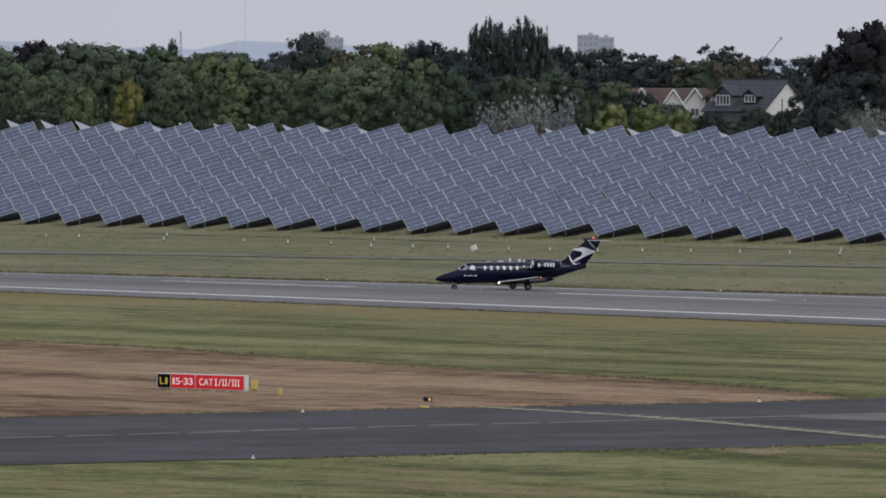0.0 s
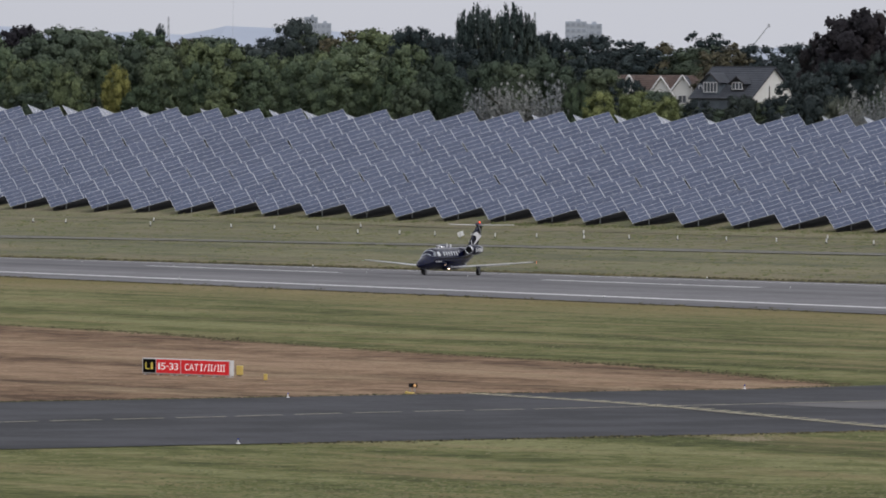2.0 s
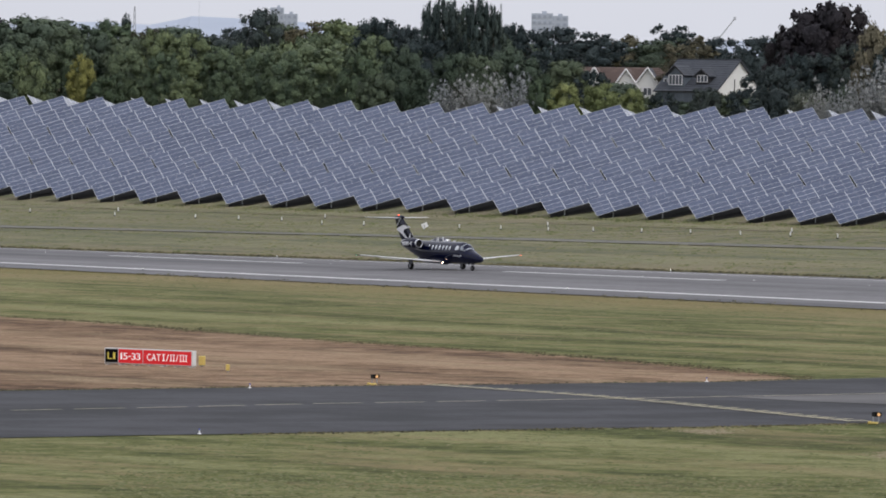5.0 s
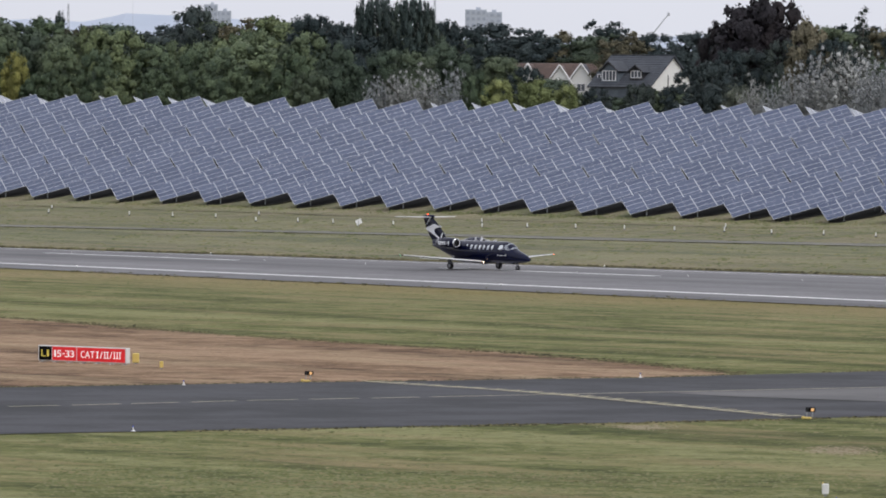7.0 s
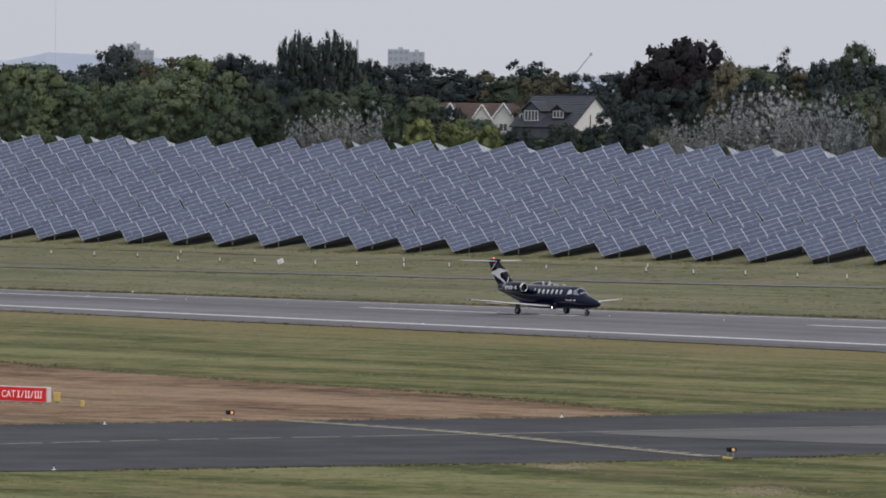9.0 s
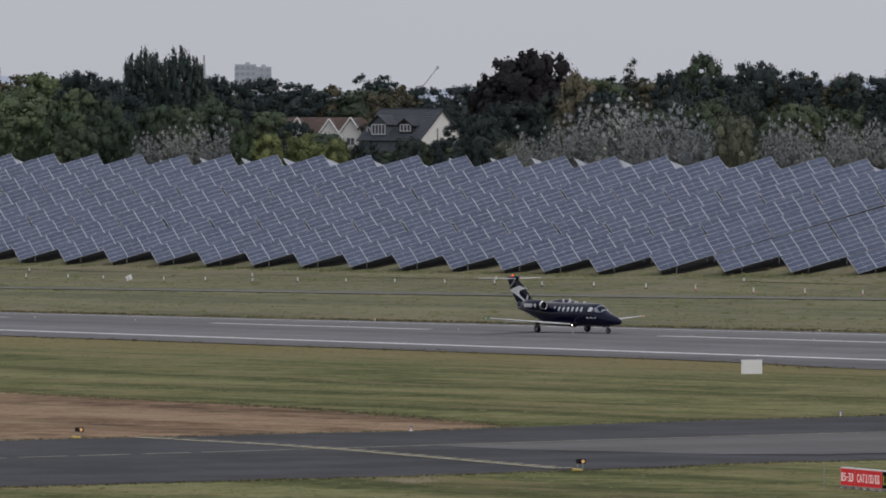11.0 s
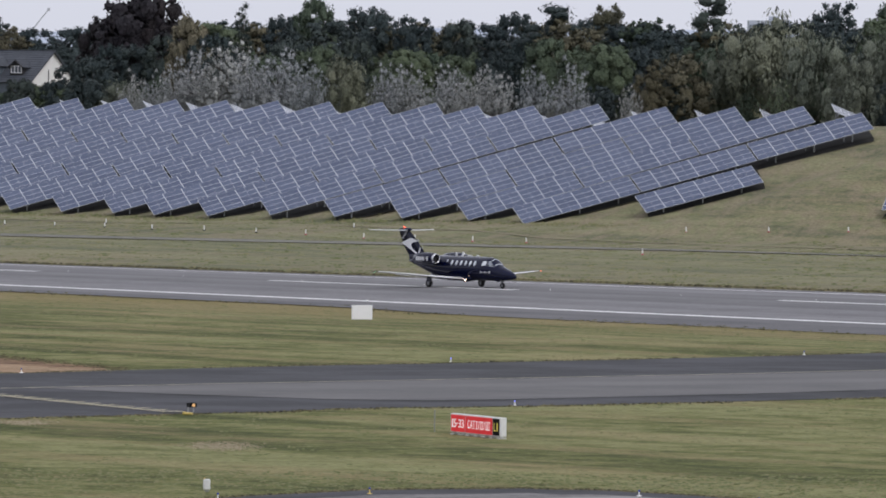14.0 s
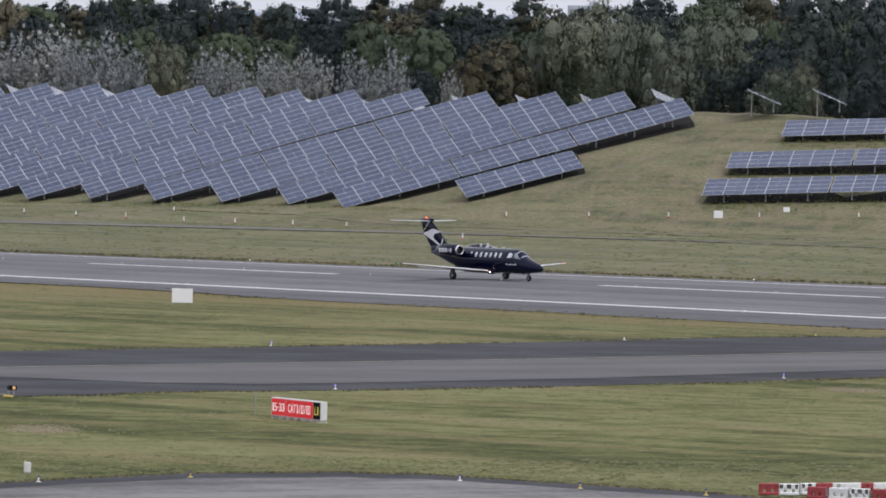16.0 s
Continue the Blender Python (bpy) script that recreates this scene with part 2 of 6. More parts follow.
def prism(bm, outline, a, b, cap=True):
    """Add a solid between two copies of an outline: a and b map a 2D point to a place."""
    va, vb = [bm.verts.new(a(p)) for p in outline], [bm.verts.new(b(p)) for p in outline]
    for i in range(len(va)):
        j = (i + 1) % len(va)
        bm.faces.new((va[i], va[j], vb[j], vb[i]))
    if cap:
        bm.faces.new(va[::-1])
        bm.faces.new(vb)
    return bm


def loft(bm, rings, closed=True, caps=True):
    """Skin a list of rings of equal length."""
    vs = [[bm.verts.new(p) for p in ring] for ring in rings]
    k = len(vs[0])
    for r0, r1 in zip(vs, vs[1:]):
        for i in range(k if closed else k - 1):
            j = (i + 1) % k
            bm.faces.new((r0[i], r0[j], r1[j], r1[i]))
    if caps:
        bm.faces.new(vs[0][::-1])
        bm.faces.new(vs[-1])
    bmesh.ops.recalc_face_normals(bm, faces=bm.faces[:])
    return bm


def structure(name, me, label, category):
    return tagged(new(name, me), label, category, kind="structure")


def sheet(name, ss, ns_of, up, mat, label, category):
    """A sheet laid on the ground: stations along s, and for each of them a list of n."""
    verts, faces, width = [], [], 0
    for s in ss:
        row = ns_of(s)
        width = len(row)
        verts += [plan(a, b, up) for a, b in row]
    for i in range(len(ss) - 1):
        for j in range(width - 1):
            k = i * width + j
            faces.append((k, k + 1, k + width + 1, k + width))
    me = bpy.data.meshes.new(name)
    me.from_pydata(verts, [], faces)
    me.materials.append(mat)
    me.update()
    if me.polygons and sum(p.normal.z for p in me.polygons) < 0:
        me.flip_normals()
    return structure(name, me, label, category)


# ---------------------------------------------------------------- ground
def build_ground():
    xs = np.concatenate([[-4000, -2000, -1000, -600, -400, -300], np.arange(-240, 260, 4.0), [280, 340, 450, 700, 1100, 2000, 4000]])
    ys = np.concatenate([[-600, -200, 0, 150, 250], np.arange(320, 1420, 4.0), [1450, 1500, 1600, 1800, 2200, 3000, 4500]])
    X, Y = np.meshgrid(xs, ys)
    s = X * U.x + (Y - Y0) * U.y
    n = X * N.x + (Y - Y0) * N.y
    Z = land(X, Y)
    rough = np.array([noise.noise(Vector((x * 0.05, y * 0.05, 0))) for x, y in zip(X.ravel(), Y.ravel())]).reshape(X.shape)
    Z = Z + 0.12 * rough * (sstep(34, 60, np.abs(n)) * (sstep(100, 170, n) + 0.15))
    Z = Z - 0.06 * (1 - sstep(29, 40, np.abs(n)))
    me = bpy.data.meshes.new("ground")
    w = len(xs)
    idx = np.arange(len(ys) * w).reshape(len(ys), w)
    faces = np.stack([idx[:-1, :-1], idx[:-1, 1:], idx[1:, 1:], idx[1:, :-1]], -1).reshape(-1, 4)
    me.from_pydata(np.stack([X, Y, Z], -1).reshape(-1, 3).tolist(), [], faces.tolist())
    me.materials.append(GRASS)
    me.polygons.foreach_set("use_smooth", [True] * len(me.polygons))
    return structure("ground", me, "mown green airfield grass rising to a grassy bank", "grass")


build_ground()


def wavy(a, size, seed):
    return size * (noise.noise(Vector((a * 0.13, seed, 0))) + 0.5 * noise.noise(Vector((a * 0.5, seed, 3))))


# runway: 45 m between the edge stripes, with a paved shoulder on either side
def near_edge(s):
    return float(np.interp(s, [-400, 98, 106, 130], [-29.4, -29.6, -32.2, -32.6]))


S_RUN = [-1600, -900, -600] + list(range(-460, 341, 10)) + [500, 900]
sheet("runway", S_RUN, lambda s: [(s, n) for n in (near_edge(s) + wavy(s, 0.5, 1), -22.5, -11, 0, 11, 22.5, 28.5 + wavy(s, 0.4, 2))], 0.0, RUNWAY,
      "worn grey asphalt runway with white edge stripes", "runway")
for n0, name in ((-22.05, "runway_stripe_near"), (22.05, "runway_stripe_far")):
    sheet(name, S_RUN, lambda s: [(s, n0 - 0.45), (s, n0 + 0.45)], 0.02, PAINT_WHITE, "solid white painted runway edge stripe", "road marking")


def build_centreline():
    for k in range(-14, 14):
        s0 = -69.1 + 60 * k - 3.0
        sheet("centreline_dash", [s0 + 6 * i for i in range(6)], lambda s: [(s, -0.45), (s, 0.45)], 0.02, PAINT_WHITE,
              "white painted runway centreline dash", "road marking")


build_centreline()

# taxiway towards the viewer, square to the runway
NT = [-700, -450, -320, -230, -200, -190, -180, -168, -150, -133, -115, -92, -74, -63, -45, -33]
TAXI_FAR = [232, 232, 232, 231, 230, 229.5, 228.5, 227.8, 227, 222.5, 220, 215.5, 211, 208, 198, 182]
TAXI_NEAR = [284, 283, 283, 282, 280.5, 280, 279, 276, 275, 272.6, 267.5, 262, 261, 262, 268, 280]
TAXI_MID = [264, 264, 262, 257.5, 252.6, 250.3, 249.2, 247.6, 244.9, 243, 241, 236, 232, 228, 220, 205]


def taxi(n, row):
    return float(np.interp(n, NT, row))


N_FINE = [-700, -450, -320] + [-260 + 4 * i for i in range(57)] + [-33.5]
sheet("taxiway", N_FINE, lambda n: [(taxi(n, TAXI_FAR) + wavy(n, 0.7, 5), n), (taxi(n, TAXI_MID), n), (taxi(n, TAXI_NEAR) + wavy(n, 0.7, 6), n)], 0.025, TAXI,
      "dark grey asphalt taxiway leading to the runway", "taxiway")
sheet("taxiway_resurfaced", [-164 + 4 * i for i in range(33)],
      lambda n: [(taxi(n, TAXI_MID) + 0.6 + max(0.0, -3.0 - (n + 164)) , n), (taxi(n, TAXI_MID) + 0.6 + min(1.0, (n + 166) / 7) * (taxi(n, TAXI_NEAR) - 7.5 - taxi(n, TAXI_MID)) + wavy(n, 0.3, 9), n)],
      0.045, TAXI_LIGHT, "paler resurfaced half of the taxiway", "taxiway")


def build_taxi_lines():
    def line(a, b, wide=0.3, name="taxiway_line"):
        sheet(name, [a + (b - a) * i / 6 for i in range(7)], lambda n: [(taxi(n, TAXI_MID) - wide / 2, n), (taxi(n, TAXI_MID) + wide / 2, n)], 0.06,
              PAINT_FADED, "faded pale yellow taxiway centreline", "road marking")
    n = -182.75
    while n > -260:
        line(n, n + 3.05, 0.35, "taxiway_dash")
        n -= 3.8
    for a in range(-179, -40, 17):
        line(a, min(a + 17, -36), 0.35)
    # holding position: two solid and two broken bars across the taxiway
    def bar_n(s):
        return float(np.interp(s, [227.5, 242, 250, 277], [-169, -170.2, -171.6, -178.6]))
    for off, broken in ((0.0, False), (0.36, False), (0.72, True), (1.08, True)):
        s = 228.0
        while s < 276.5:
            e = min(s + (1.0 if broken else 3.0), 277)
            sheet("holding_bar", [s, (s + e) / 2, e], lambda q: [(q, bar_n(q) + off), (q, bar_n(q) + off + 0.18)], 0.065,
                  PAINT_YELLOW, "pale yellow runway holding position bar", "road marking")
            s = e + (1.0 if broken else 0.0)


build_taxi_lines()

# parched strip between grass and taxiway
sheet("dry_grass_strip", [-200, -100, -40, 0] + list(range(20, 226, 5)) + [228.5],
      lambda s: [(s, -420), (s, -300), (s, -200), (s, float(np.interp(s, [0, 99, 118, 143, 160, 186, 204, 222, 229], [-117, -119, -120.3, -126, -129, -131.5, -136, -141.5, -146])) + wavy(s, 0.6, 12))],
      0.02, DRY, "parched brown dry grass strip beside the taxiway", "grass")

# second taxiway at the viewer's end
APRON = asphalt("apron_concrete", (0.078, 0.074, 0.074), (0.228, 0.220, 0.214), -0.5, None, 0.06)


def build_apron():
    edge = [(-60, 318), (-10, 345), (10, 352.5), (14.3, 358.7), (17.2, 362.5), (23.1, 365.3), (26.9, 363.6), (31, 358), (34.7, 353.3), (37, 349), (45, 335), (70, 300)]
    pts = []
    for (x0, y0), (x1, y1) in zip(edge, edge[1:]):
        k = max(2, int((x1 - x0) / 1.2))
        pts += [(x0 + (x1 - x0) * i / k, y0 + (y1 - y0) * i / k) for i in range(k)]
    verts, faces = [], []
    for i, (x, y) in enumerate(pts):
        y += 0.5 * wavy(x * 4, 1.0, 20)
        verts += [(x, y, 0.03), (x, y - 4.2 - 1.2 * wavy(x * 2.5, 1.0, 23), 0.032), (x, 180.0, 0.03)]
    for i in range(len(pts) - 1):
        a, b = 3 * i, 3 * i + 3
        faces += [(a, a + 1, b + 1, b), (a + 1, a + 2, b + 2, b + 1)]
    me = bpy.data.meshes.new("taxiway_near")
    me.from_pydata(verts, [], faces)
    me.materials.append(TAXI)
    me.materials.append(APRON)
    for i, p in enumerate(me.polygons):
        p.material_index = i % 2
    if me.polygons[0].normal.z < 0:
        me.flip_normals()
    structure("taxiway_near", me, "pale concrete taxiway with a dark kerb strip", "taxiway")


build_apron()

# service road beyond the runway
sheet("service_road", [-700, -500] + list(range(-400, 200, 10)) + [300],
      lambda s: [(s, float(np.interp(s, [-260, -216, -160, -100, -52, 0], [64, 70, 84, 93, 105, 121])) + k) for k in (-1.1, 1.1)], 0.09, TAXI_LIGHT,
      "narrow dark asphalt perimeter road in the grass", "road")

GRAVEL = asphalt("pale_gravel", (0.13, 0.124, 0.104), (0.19, 0.18, 0.155), 0.5)
sheet("gravel_verge", [-700, -500] + list(range(-400, 200, 5)) + [300],
      lambda s: [(s, float(np.interp(s, [-260, -216, -160, -100, -52, 0], [64, 70, 84, 93, 105, 121])) + k + (wavy(s, 0.7, 33) if k < -2 else 0)) for k in (-5.2, -1.2)], 0.07, GRAVEL,
      "pale gravel verge of the perimeter road", "road")

# ---------------------------------------------------------------- solar arrays on the bank
def cell_material():
    m, nd, ln, b = material("solar_glass", 0.15, 0, 0.5)
    co = nd.new("ShaderNodeTexCoord").outputs["Object"]
    info = nd.new("ShaderNodeObjectInfo")
    n1 = noise_node(nd, ln, co, 1.2, 3.0)
    r = ramp_node(nd, ((0.3, (0.042, 0.060, 0.118)), (0.7, (0.070, 0.092, 0.162))))
    f = mix_node(nd, ln, "MIX", 0.5, n1.outputs["Fac"], info.outputs["Random"])
    ln.new(f, r.inputs["Fac"])
    br = nd.new("ShaderNodeTexBrick")
    br.offset, br.squash = 0.0, 1.0
    br.inputs["Scale"].default_value = 1.0
    br.inputs["Brick Width"].default_value, br.inputs["Row Height"].default_value, br.inputs["Mortar Size"].default_value = 0.172, 0.172, 0.008
    ln.new(co, br.inputs["Vector"])
    c = mix_node(nd, ln, "MIX", br.outputs["Fac"], r.outputs["Color"], (0.11, 0.125, 0.19))
    ln.new(c, b.inputs["Base Color"])
    b.inputs["Coat Weight"].default_value = 0.0
    return m


CELLS = cell_material()
ALU = worn("mill_aluminium", (0.54, 0.56, 0.60), (0.66, 0.68, 0.72), 2.0, 0.5, 0.3)
STEEL = worn("galvanised_steel", (0.30, 0.31, 0.32), (0.42, 0.43, 0.44), 3.0, 0.55, 0.7)
BACKSHEET = worn("white_backsheet", (0.66, 0.67, 0.68), (0.74, 0.75, 0.76), 1.0, 0.6)

MODULE_W, MODULE_H, GAP = 2.07, 0.91, 0.014


def module_mesh():
    """One landscape solar module: aluminium frame, two cell fields, backsheet."""
    bm = bmesh.new()
    w, h, f, t = MODULE_W - 0.014, MODULE_H - GAP, 0.019, 0.04
    xs = [-w / 2, -w / 2 + f + 0.013, -0.006, 0.006, w / 2 - f - 0.013, w / 2]
    ys = [-h / 2, -h / 2 + f, h / 2 - f, h / 2]
    top = [[bm.verts.new((x, y, t / 2)) for x in xs] for y in ys]
    for j in range(3):
        for i in range(5):
            fc = bm.faces.new((top[j][i], top[j][i + 1], top[j + 1][i + 1], top[j + 1][i]))
            fc.material_index = 0 if j == 1 and i in (1, 3) else 1
    low = [bm.verts.new(p) for p in ((-w / 2, -h / 2, -t / 2), (w / 2, -h / 2, -t / 2), (w / 2, h / 2, -t / 2), (-w / 2, h / 2, -t / 2))]
    fc = bm.faces.new(low[::-1])
    fc.material_index = 2
    ring = [top[0][0], top[0][5], top[3][5], top[3][0]]
    for i in range(4):
        j = (i + 1) % 4
        fc = bm.faces.new((ring[j], ring[i], low[i], low[j]))
        fc.material_index = 1
    return mesh_from(bm, "panel", [CELLS, ALU, BACKSHEET])


PANEL = module_mesh()


def frame_of(r, d):
    """Turn from a row direction and the way down the slope: x along the row, y up the slope."""
    x = Vector(r).normalized()
    y = -Vector(d)
    y = (y - x * y.dot(x)).normalized()
    z = x.cross(y)
    return Matrix((x, y, z)).transposed().to_4x4()


def solar_table(name, columns, turn, label, group, leg=(1.0, 2.4)):
    """A table of modules four high. Its origin is the lower left corner; legs go straight down."""
    root = new(name)
    root.empty_display_size = 0.5
    tagged(root, label, "solar panel", group)
    for i in range(columns):
        for j in range(4):
            p = new("panel", PANEL)
            p.parent = root
            p.location = ((i + 0.5) * MODULE_W, (j + 0.5) * MODULE_H, 0)
    down = turn.to_3x3().transposed() @ Vector((0, 0, -1))
    width = columns * MODULE_W
    for y in (0.7, 1.9, 3.1):
        bm = bmesh.new()
        box(bm, (width - 0.1, 0.09, 0.12), (width / 2, y, -0.10))
        part("purlin", bm, STEEL, root)
    k = max(2, round(columns / 2.2))
    for i in range(k):
        x = width * (i + 0.5) / k
        for y, length in ((0.7, leg[0]), (3.1, leg[1])):
            bm = bmesh.new()
            a = Vector((x, y, -0.12))
            rod(bm, a, a + down * length, 0.07, seg=6)
            part("leg", bm, STEEL, root)
    return root


ROW_R, ROW_D = Vector((2.04, 0.355, 0.545)), Vector((1.12, -3.42, -1.76))
ROW_TURN = frame_of(ROW_R, ROW_D)
TABLES = {}


def row_table(columns, at, turn=None, key="front", label="blue-grey solar panel table on the grass bank"):
    turn = turn or ROW_TURN
    m = Matrix.Translation(at) @ turn
    if (key, columns) not in TABLES:
        t = solar_table("solar_table", columns, turn, label, "solar tables on the bank")
        TABLES[key, columns] = t
        t.matrix_basis = m
        return t
    return copy_thing(TABLES[key, columns], m)


# foot of each row along the runway, its height, and how steeply it climbs
ROWS = [(-441.9 + 9.35 * k, 0.72, 0.598) for k in range(-2, 27)]
ROWS += [(-191.5, 0.62, 0.592), (-182.0, 0.7, 0.593), (-171.13, 0.97, 0.592), (-160.12, 1.05, 0.573), (-148.85, 1.10, 0.578), (-137.86, 1.07, 0.591), (-128.86, 0.90, 0.566)]


def build_array():
    rnd = random.Random(4)
    for s, z, climb in ROWS:
        turn = frame_of((2.04, 0.355, climb), ROW_D)
        step = turn.to_3x3() @ Vector((1, 0, 0))
        at = Vector((U.x * s + N.x * 165, Y0 + U.y * s + N.y * 165, z))
        for _ in range(3):
            row_table(6, at + Vector((0, 0, rnd.uniform(-0.03, 0.03))), turn)
            at = at + step * (6 * MODULE_W + 0.18)
    s = -115.0
    row_table(6, Vector((U.x * s + N.x * 170 - 0.35, Y0 + U.y * s + N.y * 170, 2.25)))


build_array()

# shade under the tables, laid on the bank as near-black strips
TABLE_SHADE = worn("table_shade", (0.016, 0.016, 0.016), (0.034, 0.033, 0.031), 0.4, 0.95, spec=0.1)


def shade_strip(foot, length, seed):
    """A dark strip on the bank for the shade under one row of tables, from below its lower edge back."""
    along, back = Vector((0.9852, 0.1714, 0)), Vector((0.0, 1.0, 0))
    rows = []
    for i in range(int(length / 1.5) + 2):
        t = 0.2 + min(length, 1.5 * i)
        rows.append([ground_at(*(foot + along * t + back * w).xy, 0.10 if w < 1 else 0.34) for w in (0.25 + wavy(t * 4, 0.3, seed), 1.6, 4.2, 7.6, 11.6)])
    bm = bmesh.new()
    vs = [[bm.verts.new(p) for p in row] for row in rows]
    for r0, r1 in zip(vs, vs[1:]):
        for j in range(4):
            bm.faces.new((r0[j], r1[j], r1[j + 1], r0[j + 1]))
    structure("table_shade", mesh_from(bm, "table_shade", TABLE_SHADE), "near-black strip standing for shade under the solar tables", "ground cover")


for k, (s, z, climb) in enumerate(ROWS):
    shade_strip(U * s + N * 165 + Vector((0, Y0, 0)), 36.2, 40 + k)
shade_strip(U * -115.0 + N * 170 + Vector((-0.35, Y0, 0)), 12.0, 90)


# ---------------------------------------------------------------- business jet
NAVY = worn("navy_gloss_paint", (0.0030, 0.0046, 0.0220), (0.0045, 0.0070, 0.0310), 0.6, 0.07, 0.0, 0.20)
NAVY.node_tree.nodes["Principled BSDF"].inputs["Coat Weight"].default_value = 0.1
NAVY.node_tree.nodes["Principled BSDF"].inputs["Coat Roughness"].default_value = 0.03
JET_WHITE = worn("white_jet_paint", (0.82, 0.82, 0.84), (0.90, 0.90, 0.91), 0.8, 0.3)
JET_GREY = worn("pale_grey_wing_paint", (0.66, 0.67, 0.69), (0.76, 0.77, 0.79), 0.7, 0.35)
POLISHED = worn("polished_metal", (0.72, 0.72, 0.74), (0.82, 0.82, 0.84), 3.0, 0.18, 1.0)
RUBBER = worn("tyre_rubber", (0.010, 0.010, 0.011), (0.022, 0.021, 0.021), 6.0, 0.85)
DARK = worn("dark_opening", (0.006, 0.006, 0.007), (0.012, 0.012, 0.013), 3.0, 0.6)
STRUT = worn("gear_metal", (0.18, 0.18, 0.19), (0.30, 0.30, 0.31), 5.0, 0.4, 0.8)


def window_glass(name, tint, rough=0.05):
    m, nd, ln, b = material(name, rough, 0.0, 0.9)
    co = nd.new("ShaderNodeTexCoord").outputs["Object"]
    r = ramp_node(nd, ((0.3, tint), (0.7, tuple(c * 1.4 for c in tint))))
    ln.new(noise_node(nd, ln, co, 2.0).outputs["Fac"], r.inputs["Fac"])
    ln.new(r.outputs["Color"], b.inputs["Base Color"])
    return m


# pale base tints hold the sky mirrored in cabin and cockpit glass
CABIN_GLASS = window_glass("cabin_window", (0.58, 0.60, 0.63), 0.35)
COCKPIT_GLASS = window_glass("windscreen", (0.22, 0.24, 0.27), 0.08)


# front screen coloured paler than the cockpit's for the sky it mirrors
SCREEN_GLASS = window_glass("sky_tinted_screen", (0.34, 0.37, 0.40), 0.06)


def glow(name, colour, strength):
    m, nd, ln, b = material(name, 0.3)
    b.inputs["Base Color"].default_value = (*colour, 1)
    b.inputs["Emission Color"].default_value = (*colour, 1)
    b.inputs["Emission Strength"].default_value = strength
    return m


LANDING_GLOW = glow("landing_light", (1.0, 0.70, 0.52), 12.0)
RED_GLOW = glow("red_beacon", (1.0, 0.07, 0.02), 3.0)
AMBER_GLOW = glow("red_nav", (1.0, 0.16, 0.05), 4.0)
GREEN_GLOW = glow("green_nav", (0.08, 0.75, 0.35), 1.0)

# stations of the fuselage: x, middle height, half height, half width
BODY = ((7.30, 0.88, 0.02, 0.02), (7.22, 0.89, 0.10, 0.10), (7.05, 0.91, 0.19, 0.19), (6.70, 0.96, 0.31, 0.34), (6.2, 1.02, 0.42, 0.46), (5.7, 1.09, 0.51, 0.56),
        (5.35, 1.15, 0.59, 0.63), (5.0, 1.27, 0.75, 0.69), (4.65, 1.36, 0.85, 0.74), (4.25, 1.40, 0.88, 0.78), (3.8, 1.41, 0.88, 0.80), (2.5, 1.42, 0.88, 0.80), (1.0, 1.42, 0.88, 0.80),
        (-0.6, 1.43, 0.87, 0.80), (-1.6, 1.48, 0.82, 0.76), (-2.5, 1.57, 0.72, 0.68), (-3.4, 1.68, 0.57, 0.55), (-4.2, 1.77, 0.40, 0.40), (-4.9, 1.82, 0.24, 0.25), (-5.4, 1.83, 0.11, 0.12), (-5.6, 1.83, 0.03, 0.03))


def body_at(x):
    xs = [b[0] for b in BODY][::-1]
    return [float(np.interp(x, xs, [b[k] for b in BODY][::-1])) for k in (1, 2, 3)]


def skin(x, z, side, out=0.006):
    """A point of the fuselage's side at that height."""
    zc, hh, hw = body_at(x)
    u = max(-0.999, min(0.999, (z - zc) / hh))
    return Vector((x, side * (hw * math.sqrt(1 - u * u) + out), z))


def foil(chord, thick, k=10):
    """Outline of a wing section, from the leading edge (0) back to -chord."""
    top = []
    for i in range(k + 1):
        t = (1 - math.cos(math.pi * i / k)) / 2
        h = thick * (1.45 * math.sqrt(t) - 1.1 * t - 0.35 * t ** 3) * 1.1
        top.append((-t * chord, h))
    return top + [(x, -0.65 * h) for x, h in top[-2:0:-1]]


def surface(bm, sections, upright=False):
    """Loft a wing or fin: sections of leading edge place, chord, thickness."""
    rings = []
    for (x, y, z), chord, th in sections:
        rings.append([(x + a, y + (b if upright else 0), z + (0 if upright else b)) for a, b in foil(chord, th)])
    return loft(bm, rings)


def strip_on_skin(bm, pts, side, width, lift=0.012):
    """A painted band that follows the fin's face: pts are (x, z), the fin's half thickness is small."""
    vs = []
    for i, (x, z) in enumerate(pts):
        a, b = pts[max(0, i - 1)], pts[min(len(pts) - 1, i + 1)]
        d = Vector((b[0] - a[0], 0, b[1] - a[1])).normalized()
        q = Vector((-d.z, 0, d.x)) * width[i] / 2
        vs.append([Vector((x, side, z)) + q, Vector((x, side, z)) - q])
    rows = [[bm.verts.new(p) for p in pair] for pair in vs]
    for a, b in zip(rows, rows[1:]):
        bm.faces.new((a[0], a[1], b[1], b[0]))
    return bm


def plate(bm, pts, thick):
    """A thin solid plate from a closed outline of places, thickened along its normal."""
    vs = [bm.verts.new(p) for p in pts]
    f = bm.faces.new(vs)
    f.normal_update()
    r = bmesh.ops.extrude_face_region(bm, geom=[f])
    bmesh.ops.translate(bm, vec=f.normal * thick, verts=[v for v in r["geom"] if isinstance(v, bmesh.types.BMVert)])
    bmesh.ops.recalc_face_normals(bm, faces=bm.faces[:])
    return bm


